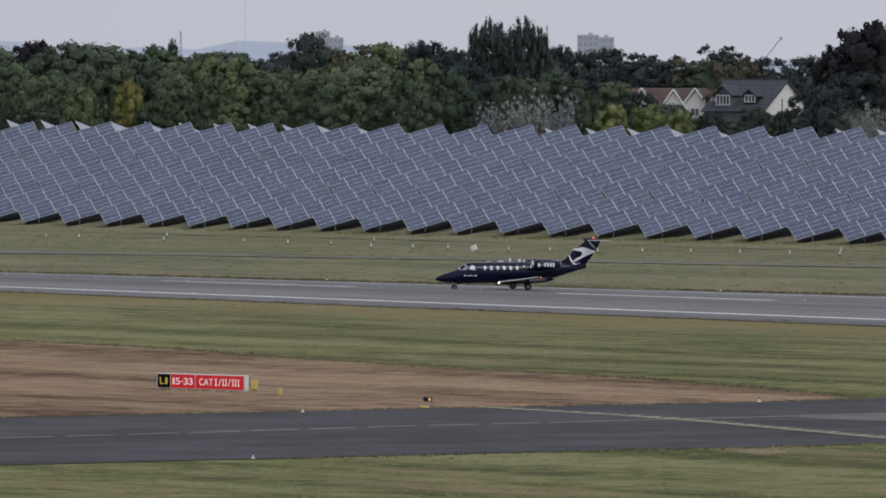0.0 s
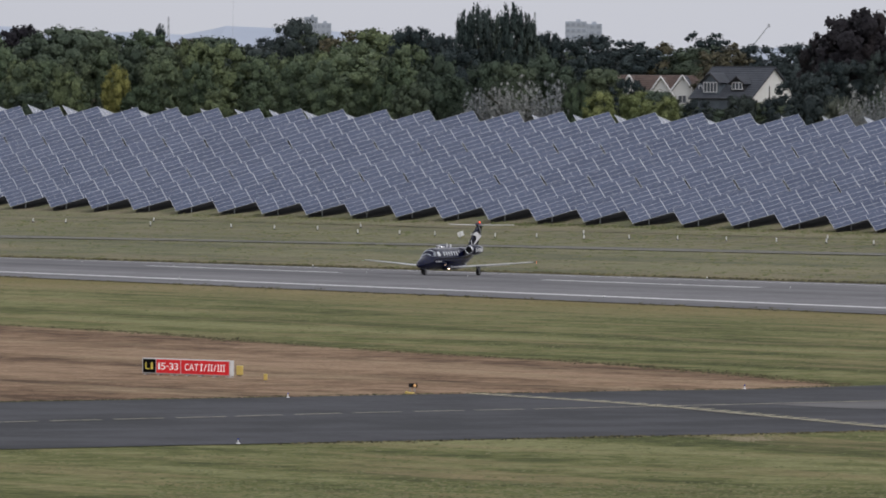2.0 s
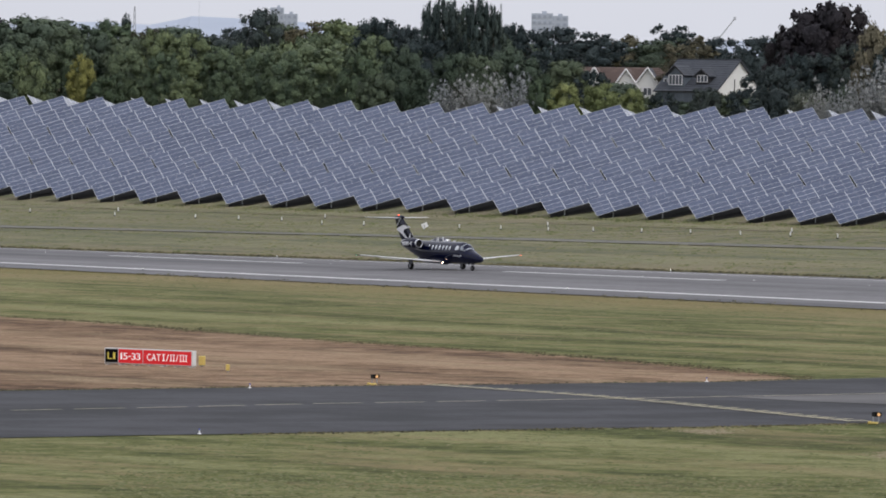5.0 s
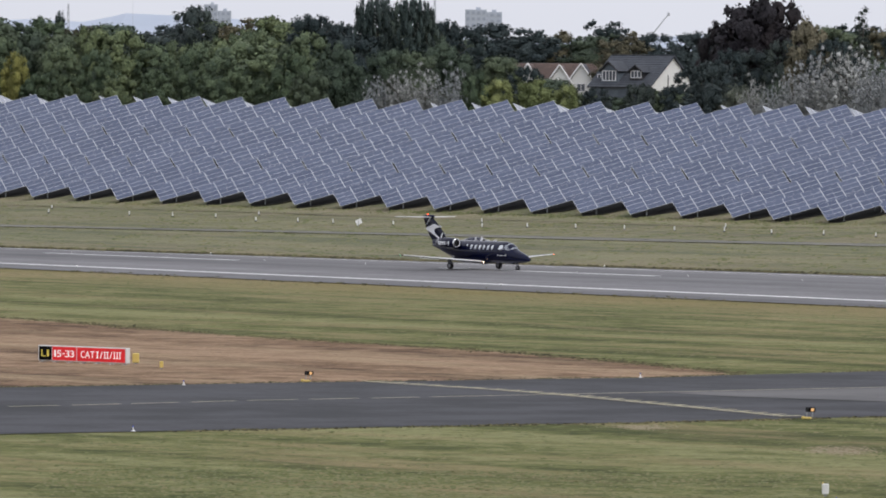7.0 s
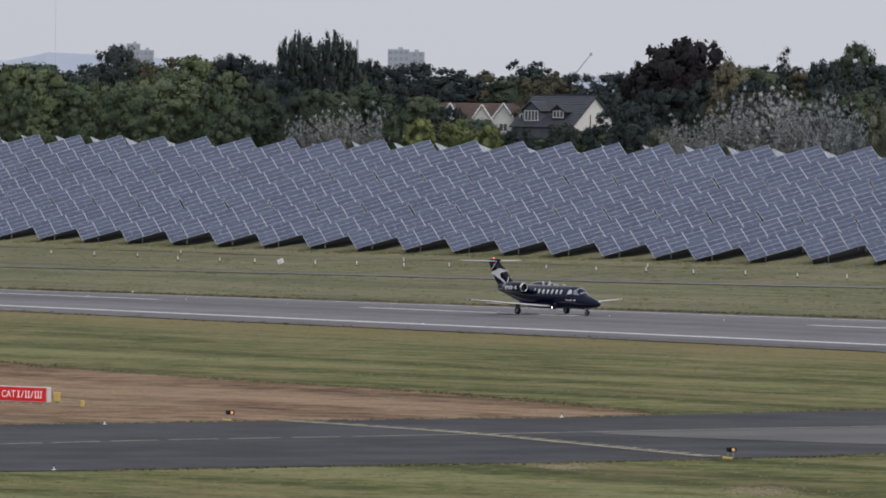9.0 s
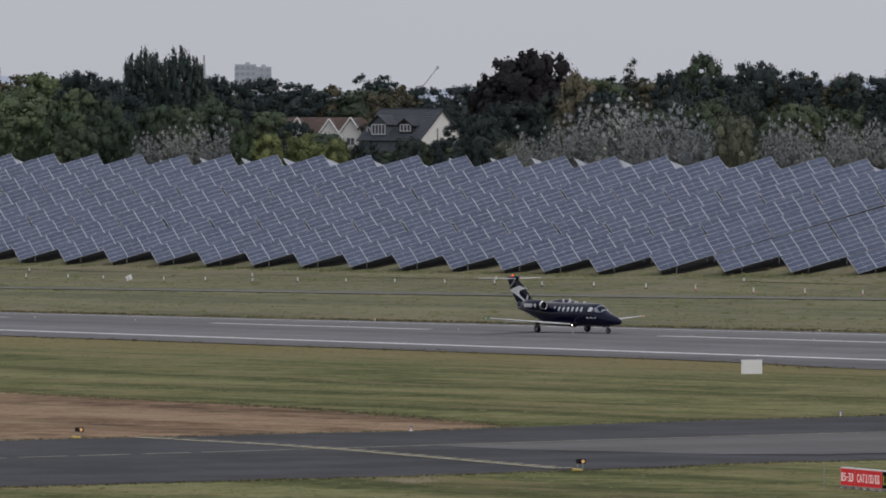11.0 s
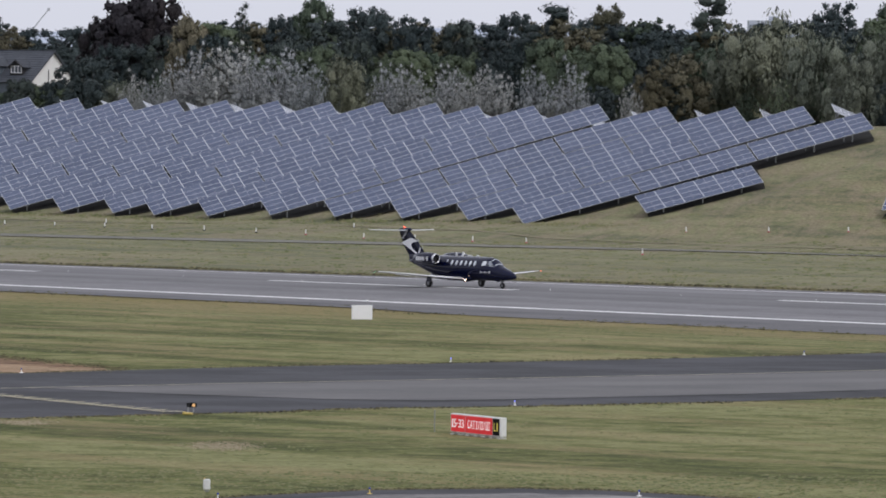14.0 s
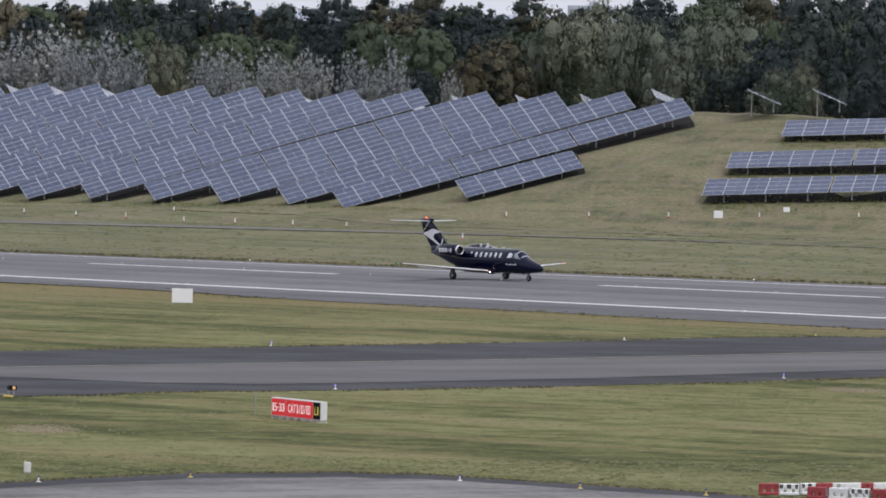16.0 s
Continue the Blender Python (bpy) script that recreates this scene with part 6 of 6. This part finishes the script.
for lamp, spots in ((LAMP_W, ((-16.85, 418.9), (-16.9, 481.6), (5.95, 500.6), (11.4, 353.6), (27.2, 359.3), (50.7, 547.6))), (LAMP_Y, ((17.2, 359.3), (31.2, 353.9), (35.4, 349.7), (63.4, 563.9))), (LAMP_L, ((29.55, 526.9), (28.75, 458.3), (52.8, 483.6)))):
    for i, (x, y) in enumerate(spots):
        g = ground_at(x, y, 0.03)
        if i == 0:
            lamp.location = g
        else:
            copy_thing(lamp, Matrix.Translation(g))


def guard_light(x, y, yaw):
    """Runway guard light: two round lamps in a black hood on a yellow base."""
    root = new("guard_light")
    tagged(root, "twin amber runway guard light on a yellow base", "lamp", "runway guard lights")
    root.matrix_basis = Matrix.Translation(ground_at(x, y)) @ Matrix.Rotation(radians(yaw), 4, "Z")
    bm = bmesh.new()
    box(bm, (0.34, 0.26, 0.11), (-0.08, 0, 0.07), bevel=0.03)
    box(bm, (0.15, 0.16, 0.14), (-0.29, 0, 0.08), bevel=0.03)
    part("base", bm, YELLOW, root, "yellow base")
    for px in (-0.12, 0.14):
        bm = bmesh.new()
        rod(bm, (px, 0, 0.14), (px, 0, 0.36), 0.025, seg=6)
        part("stem", bm, STEEL, root)
    bm = bmesh.new()
    box(bm, (0.46, 0.10, 0.20), (0.04, 0.02, 0.46), bevel=0.03)
    hood = part("hood", bm, SIGN_BLACK, root, "black lamp hood")
    for px, m in ((-0.09, DARK), (0.16, AMBER_LAMP)):
        bm = bmesh.new()
        rod(bm, (px, -0.06, 0.46), (px, -0.03, 0.46), 0.075, seg=16)
        part("lens", bm, m, hood, "amber lens")


guard_light(-10.9, 488.8, -20)
guard_light(12.95, 441.6, -20)


def marker_post(x, y, tall, foot):
    root = new("marker_post")
    tagged(root, "short white marker post with a %s foot" % ("red" if foot is PLASTIC_RED else "dark"), "post", "marker posts along the bank")
    bm = bmesh.new()
    box(bm, (0.11, 0.08, tall), (0, 0, tall / 2), bevel=0.02)
    part("body", bm, PLASTIC_WHITE, root)
    bm = bmesh.new()
    box(bm, (0.24, 0.18, 0.10), (0, 0, 0.05), bevel=0.02)
    part("foot", bm, foot, root)
    root.location = ground_at(x, y)
    return root


POST = marker_post(-66.8, 1089, 0.48, DARK)
for x, y in ((-62.9, 1085), (-52.5, 1066), (-43.2, 1055), (-38.2, 1047), (-33.4, 1042), (-28.5, 1021), (-24.0, 1017), (-20.2, 1011), (-13.8, 1002), (-9.5, 1000), (-4.6, 992), (0.0, 992), (4.9, 984), (9.7, 970), (14.5, 958), (19.3, 952), (23.7, 943), (28.6, 938), (33.3, 929)):
    copy_thing(POST, Matrix.Translation(ground_at(x, y)))
RED_POST = marker_post(37.9, 925.6, 0.52, PLASTIC_RED)
for x, y in ((43.1, 918.3), (47.8, 915.5), (53.0, 911), (57.9, 908.8), (64.1, 846.5), (75.37, 939.5), (83.17, 937), (90.67, 934.5), (99.17, 931.5), (108.45, 928.5)):
    copy_thing(RED_POST, Matrix.Translation(ground_at(x, y)))
for x, y in ((-53.8, 1100), (-29.4, 1065), (-4.8, 1026), (20.2, 990), (43.8, 954)):
    copy_thing(POST, Matrix.Translation(ground_at(x, y)))


BOARD_WHITE = worn("white_board_paint", (0.88, 0.88, 0.88), (0.94, 0.94, 0.94), 1.0, 0.45)


def board(x, y, w, h, yaw, label, base=0.05):
    root = new("board")
    tagged(root, label, "sign")
    root.matrix_basis = Matrix.Translation(ground_at(x, y)) @ Matrix.Rotation(radians(yaw), 4, "Z")
    bm = bmesh.new()
    box(bm, (w, 0.06, h), (0, 0, base + h / 2), bevel=0.012)
    part("panel", bm, BOARD_WHITE, root, "blank white panel")
    for px in (-w * 0.38, w * 0.38):
        bm = bmesh.new()
        box(bm, (0.06, 0.06, h * 0.8 + base), (px, 0.07, (h * 0.8 + base) / 2 - 0.03))
        part("stake", bm, STEEL, root)


board(29.35, 626.5, 1.34, 0.92, -3, "blank white board standing in the grass beside the runway", 0.06)
board(95.29, 932.5, 0.86, 0.72, -5, "blank white board at the foot of the bank")
board(101.9, 932.5, 0.62, 0.48, -5, "small white board on the bank", 0.1)


def reflector():
    root = new("wind_marker")
    tagged(root, "white tilted marker panel on a short pole", "marker")
    root.location = ground_at(-17.2, 990.0)
    bm = bmesh.new()
    rod(bm, (0, 0, -0.1), (0, 0, 0.6), 0.04, seg=8)
    part("pole", bm, STEEL, root)
    bm = bmesh.new()
    box(bm, (0.62, 0.05, 0.50), (0.05, 0, 0.52), Euler((0, radians(-24), 0)).to_matrix(), bevel=0.01)
    part("panel", bm, PLASTIC_WHITE, root, "white tilted panel")


reflector()


def sign_pole():
    ob = new("thin_pole", mesh_from(rod(bmesh.new(), (0, 0, -0.1), (0, 0, 0.95), 0.025, seg=6), "thin_pole", STEEL))
    ob.location = ground_at(23.1, 424.0)
    tagged(ob, "thin grey pole beside the runway sign", "post")


sign_pole()


def runway_lamps():
    def lamp(name, label, glow_m, tall):
        root = new(name)
        tagged(root, label, "lamp", name + "s")
        bm = bmesh.new()
        rod(bm, (0, 0, 0), (0, 0, tall * 0.6), 0.05, 0.03, 10)
        part("base", bm, STEEL, root)
        bm = bmesh.new()
        bmesh.ops.create_uvsphere(bm, u_segments=10, v_segments=6, radius=0.04 if tall > 0.2 else 0.025, matrix=Matrix.Translation((0, 0, tall * 0.75)))
        part("lens", bm, glow_m, root, "glowing white lens", True)
        return root
    edge = lamp("runway_edge_lamp", "white runway edge lamp", WHITE_LAMP, 0.24)
    first = True
    for k in range(-8, 6):
        for n in (-24.6, 24.6):
            m = Matrix.Translation(plan(-28.0 + 60 * k + (0 if n < 0 else 4), n, 0.02))
            if first:
                edge.matrix_basis, first = m, False
            else:
                copy_thing(edge, m)
    mid = lamp("centreline_lamp", "small white runway centreline lamp", WHITE_LAMP, 0.10)
    first = True
    for k in range(-20, 24):
        m = Matrix.Translation(plan(-69.1 + 15 * k, 0.75, 0.02))
        if first:
            mid.matrix_basis, first = m, False
        else:
            copy_thing(mid, m)


runway_lamps()


def barrier(mat):
    """A water-filled plastic barrier with two openings and a stepped foot."""
    root = new("plastic_barrier")
    tagged(root, "%s plastic road barrier" % ("red" if mat is PLASTIC_RED else "white"), "barrier", "plastic barriers at the taxiway end")
    bm = bmesh.new()
    w, h = 0.72, 0.43
    box(bm, (w, 0.30, 0.11), (0, 0, 0.055), bevel=0.025)
    for px, sx in ((-w / 2 + 0.08, 0.16), (0, 0.20), (w / 2 - 0.08, 0.16)):
        box(bm, (sx, 0.20, h - 0.11), (px, 0, 0.10 + (h - 0.11) / 2), bevel=0.02)
    box(bm, (w, 0.20, 0.21), (0, 0, h - 0.11), bevel=0.03)
    part("shell", bm, mat, root)
    bm = bmesh.new()
    rod(bm, (w / 2, 0, 0.1), (w / 2, 0, h - 0.06), 0.05, seg=8)
    part("hinge_pin", bm, STEEL, root)
    return root


BARRIERS = {m: barrier(m) for m in (PLASTIC_RED, PLASTIC_WHITE)}
used = set()
for x0, y0, dx, dy, run in ((37.8, 350.9, 0.74, -0.05, "RW"), (39.3, 348.4, 0.74, -0.45, "RWWRWWW"), (39.35, 351.6, 0.55, 0.22, "WRWWRWWWRWWR")):
    for i, c in enumerate(run):
        mat = PLASTIC_RED if c == "R" else PLASTIC_WHITE
        m = Matrix.Translation(ground_at(x0 + dx * i, y0 + dy * i, 0.02)) @ Matrix.Rotation(math.atan2(dy, dx) + 0.10 * math.sin(3 * i), 4, "Z")
        if mat in used:
            copy_thing(BARRIERS[mat], m)
        else:
            BARRIERS[mat].matrix_basis = m
            used.add(mat)


# ---------------------------------------------------------------- grass tufts, ragged edges, bare patches
def tuft_material(name, *stops):
    m, nd, ln, b = material(name, 0.9, 0, 0.1)
    geo = nd.new("ShaderNodeNewGeometry")
    v = along_runway(nd, ln)
    patch = noise_node(nd, ln, scaled(nd, ln, v, 0.04, 0.10), 1.0, 4.0, 0.6)
    f = mix_node(nd, ln, "MIX", 0.55, geo.outputs["Random Per Island"], patch.outputs["Fac"])
    r = ramp_node(nd, [(0.25 + 0.5 * i / (len(stops) - 1), c) for i, c in enumerate(stops)])
    ln.new(f, r.inputs["Fac"])
    ln.new(r.outputs["Color"], b.inputs["Base Color"])
    up = nd.new("ShaderNodeCombineXYZ")
    up.inputs["Z"].default_value = 1.0
    ln.new(up.outputs["Vector"], b.inputs["Normal"])
    return m


TUFT_GREEN = tuft_material("green_tufts", (0.092, 0.105, 0.042), (0.130, 0.144, 0.062), (0.172, 0.180, 0.088), (0.215, 0.190, 0.105))
TUFT_STRAW = tuft_material("straw_tufts", (0.140, 0.092, 0.056), (0.205, 0.140, 0.086), (0.290, 0.210, 0.134), (0.37, 0.29, 0.18))
TUFT_PALE = tuft_material("dead_straw_tufts", (0.170, 0.136, 0.084), (0.225, 0.184, 0.118), (0.270, 0.230, 0.152), (0.310, 0.272, 0.190))
# dark tones for edge earth and for the shadow line of taller grass
TUFT_EDGE = tuft_material("edge_tufts", (0.034, 0.033, 0.020), (0.075, 0.068, 0.036), (0.130, 0.120, 0.060), (0.190, 0.165, 0.092))


def tufts(name, spots, low, high, mat, label, seed, width=0.13):
    """Little fans of grass blades at (x, y) places."""
    rnd = np.random.RandomState(seed)
    p = np.asarray(spots, float)
    z = land(p[:, 0], p[:, 1])
    base = np.column_stack([p, z])
    k = len(p)
    verts = []
    for _ in range(4):
        a = rnd.uniform(-0.9, 0.9, k)
        side = np.column_stack([np.cos(a), np.sin(a), np.zeros(k)]) * rnd.uniform(0.5, 1.2, (k, 1)) * width
        off = np.column_stack([rnd.normal(0, width * 1.2, k), rnd.normal(0, width * 1.2, k), np.full(k, -0.01)])
        # the wind lays the blades over, away from the paving
        tall = rnd.uniform(low, high, k)
        tip = off + np.column_stack([rnd.normal(0, 0.05, k), np.abs(rnd.normal(0, 0.1, k)) + tall * 0.8, tall])
        verts.append(np.stack([base + off - side, base + off + side, base + tip + side * 0.4, base + tip - side * 0.4], 1))
    v = np.stack(verts, 1).reshape(-1, 3)
    n = len(v) // 4
    me = bpy.data.meshes.new(name)
    me.vertices.add(len(v))
    me.vertices.foreach_set("co", v.ravel())
    me.loops.add(n * 4)
    me.loops.foreach_set("vertex_index", np.arange(n * 4))
    me.polygons.add(n)
    me.polygons.foreach_set("loop_start", np.arange(0, n * 4, 4))
    me.update(calc_edges=True)
    me.materials.append(mat)
    tagged(new(name, me), label, "grass", kind="stuff")


def dry_edge(s):
    return np.interp(s, [0, 99, 118, 143, 160, 186, 204, 222, 229], [-117, -119, -120.3, -126, -129, -131.5, -136, -141.5, -146])


def build_tufts():
    rnd = np.random.RandomState(5)

    def field(y0, y1, count):
        y = rnd.uniform(y0, y1, count)
        x = rnd.uniform(-0.072, 0.128, count) * y
        return x, y, x * U.x + (y - Y0) * U.y, x * N.x + (y - Y0) * N.y

    # green strip between runway and taxiway, and the near grass
    x, y, s, n = field(365, 860, 11000)
    far, near = np.interp(n, NT, TAXI_FAR), np.interp(n, NT, TAXI_NEAR)
    off_taxi = (s < far - 0.5) | (s > near + 0.6)
    dry = (n < dry_edge(s)) & (s < far)
    apron = np.interp(x, [-60, -10, 10, 14.3, 17.2, 23.1, 26.9, 31, 34.7, 37, 45, 70], [318, 345, 352.5, 358.7, 362.5, 365.3, 363.6, 358, 353.3, 349, 335, 300]) + 0.8
    green = off_taxi & ~dry & (n < -34) & (y > apron)
    tufts("grass_tufts", np.column_stack([x, y])[green], 0.012, 0.05, TUFT_GREEN, "short green and straw-coloured mown grass tufts", 1)
    straw = off_taxi & dry
    tufts("dry_grass_tufts", np.column_stack([x, y])[straw], 0.012, 0.045, TUFT_STRAW, "short parched brown grass tufts", 2)
    y = rnd.uniform(455, 640, 16000)
    x = rnd.uniform(-0.072, 0.045, 16000) * y
    s, n = x * U.x + (y - Y0) * U.y, x * N.x + (y - Y0) * N.y
    clump = np.array([noise.noise(Vector((a * 0.35, b * 0.10, 4))) for a, b in zip(x, y)])
    straw = (n < dry_edge(s) - 0.5) & (s < np.interp(n, NT, TAXI_FAR) - 0.6) & (clump > -0.05)
    tufts("dry_grass_tufts", np.column_stack([x, y])[straw], 0.008, 0.032, TUFT_STRAW, "clumps of parched brown and straw grass", 8)
    y, x = rnd.uniform(345, 380, 5000), rnd.uniform(-18, 48, 5000)
    ok = y > np.interp(x, [-60, -10, 10, 14.3, 17.2, 23.1, 26.9, 31, 34.7, 37, 45, 70], [318, 345, 352.5, 358.7, 362.5, 365.3, 363.6, 358, 353.3, 349, 335, 300]) + 0.8
    tufts("grass_tufts", np.column_stack([x, y])[ok], 0.012, 0.05, TUFT_GREEN, "short green mown grass tufts beside the concrete", 3)
    # beyond the runway and up the bank
    x, y, s, n = field(690, 1180, 8000)
    ok = (n > 30) & (n < 205)
    tufts("bank_grass_tufts", np.column_stack([x, y])[ok], 0.03, 0.10, TUFT_GREEN, "longer uneven grass on the flat and the bank", 4, 0.22)
    # ragged edges of the paving and of the parched strip
    edge = []

    def patchy(a, seed):
        return noise.noise(Vector((a * 0.09, seed, 7))) + 0.7 * noise.noise(Vector((a * 0.6, seed, 2))) + rnd.normal(0, 0.15)
    for s in rnd.uniform(-330, 330, 1800):
        if patchy(s, 1) > 0.05:
            edge.append((s, near_edge(s) - 0.3 + wavy(s, 0.5, 1) + rnd.normal(0, 0.9)))
        if patchy(s, 2) > -0.1:
            edge.append((s, 28.8 + wavy(s, 0.4, 2) + rnd.normal(0, 0.9)))
    for s in rnd.uniform(0, 228, 2600):
        if patchy(s, 3) > -0.3:
            edge.append((s, dry_edge(s) + rnd.normal(0.2, 0.6)))
    for a in rnd.uniform(-215, -34, 1700):
        if patchy(a, 4) < -0.15:
            continue
        edge += [(taxi(a, TAXI_FAR) + wavy(a, 0.7, 5) - abs(rnd.normal(0.1, 0.5)), a), (taxi(a, TAXI_NEAR) + wavy(a, 0.7, 6) + abs(rnd.normal(0.1, 0.6)), a)]
    edge = [(U.x * s + N.x * n, Y0 + U.y * s + N.y * n) for s, n in edge]
    for x in rnd.uniform(-14, 46, 1900):
        yy = float(np.interp(x, [-60, -10, 10, 14.3, 17.2, 23.1, 26.9, 31, 34.7, 37, 45, 70], [318, 345, 352.5, 358.7, 362.5, 365.3, 363.6, 358, 353.3, 349, 335, 300]))
        edge.append((x, yy + 0.5 * wavy(x * 4, 1.0, 20) + abs(rnd.normal(0.05, 0.35))))
    tufts("verge_tufts", edge, 0.015, 0.085, TUFT_EDGE, "ragged dark grass and earth along the paved edges", 6, 0.10)
    # uncut far verge, its shadow line put into the dark tuft colour
    verge = [(s, 29.3 + wavy(s, 0.4, 2) + abs(rnd.normal(0, 0.5))) for s in rnd.uniform(-330, 200, 2600)]
    tufts("verge_tufts", [(U.x * s + N.x * n, Y0 + U.y * s + N.y * n) for s, n in verge], 0.06, 0.20, TUFT_EDGE, "uncut grass along the far runway edge, darkened for its shadow", 9, 0.16)
    # foot of the bank and under the tables: rank weeds
    weeds = [(U.x * s + N.x * n, Y0 + U.y * s + N.y * n) for s, n in zip(rnd.uniform(-330, -112, 900), rnd.normal(165, 1.0, 900))]
    for x0, y0 in ((94.2, 938.0), (97.5, 947.5), (104.1, 958.5)):
        for _ in range(260):
            t, d = rnd.uniform(0, 26), rnd.normal(0.5, 1.2)
            weeds.append((x0 + 0.957 * t + 0.29 * d, y0 - 0.29 * t + 0.957 * d))
    tufts("rank_weeds", weeds, 0.06, 0.26, TUFT_GREEN, "rank green weeds under the solar tables", 7, 0.16)


build_tufts()

# bare spots where the grass has died back
def bare_spots():
    rnd = np.random.RandomState(17)
    for x, y, rx, ry in ((5.2, 430.0, 1.0, 2.0), (13.2, 405.0, 1.3, 3.6), (54.5, 468.0, 1.3, 2.4), (12.5, 446.0, 0.9, 1.6), (-2.0, 470.5, 0.8, 1.6)):
        k = 420
        tufts("bare_patch", np.column_stack([rnd.normal(x, rx * 0.55, k), rnd.normal(y, ry * 0.6, k)]), 0.010, 0.03, TUFT_PALE, "dead straw-coloured patch in the grass", 60 + int(y), 0.10)


bare_spots()
# worn track along the marker posts
WORN_STRAW = turf("worn_straw", (0.165, 0.145, 0.080), (0.215, 0.185, 0.105), (0.260, 0.225, 0.135), (0.29, 0.25, 0.155))
sheet("worn_track", [-330 + 6 * i for i in range(50)], lambda s: [(s, float(np.interp(s, [-330, -200, -120, -60, 0], [153, 152, 143, 141, 150])) + k + wavy(s, 0.8, 31)) for k in (-0.7, 0.7)], 0.05, WORN_STRAW,
      "pale worn track in the grass", "track")


# ---------------------------------------------------------------- what moves
# seconds, place along and across the runway, heading
JET_ROWS = ((0.0, -32.82, 10.50, -164.5), (0.5, -35.09, 10.50, -151.0), (1.0, -35.65, 9.30, -135.5), (1.5, -35.48, 7.80, -122.3),
            (2.0, -35.16, 6.50, -111.3), (2.5, -35.24, 5.80, -98.6), (3.0, -33.92, 4.60, -87.9), (3.2, -32.69, 3.80, -84.6),
            (5.3, -19.04, -1.00, -56.0), (6.0, -14.56, -0.80, -53.1), (7.0, -7.28, 0.00, -52.3), (8.0, 1.34, 0.80, -52.0),
            (10.5, 26.26, 2.50, -52.8), (11.0, 31.90, 2.70, -53.2), (12.0, 43.33, 2.80, -53.7), (13.5, 61.74, 2.30, -54.9),
            (14.5, 73.79, 2.20, -55.6), (15.0, 79.63, 2.30, -55.7), (16.0, 91.67, 2.20, -55.6))


def motions():
    rows = []
    for t, s, n, head in JET_ROWS:
        p = Vector((U.x * s + N.x * n, Y0 + U.y * s + N.y * n, float(runway_z(s, n)) + 0.01))
        rows.append((t, pose(p.x, p.y, p.z, 0, 0, head)))
    walk(jet, rows)


motions()
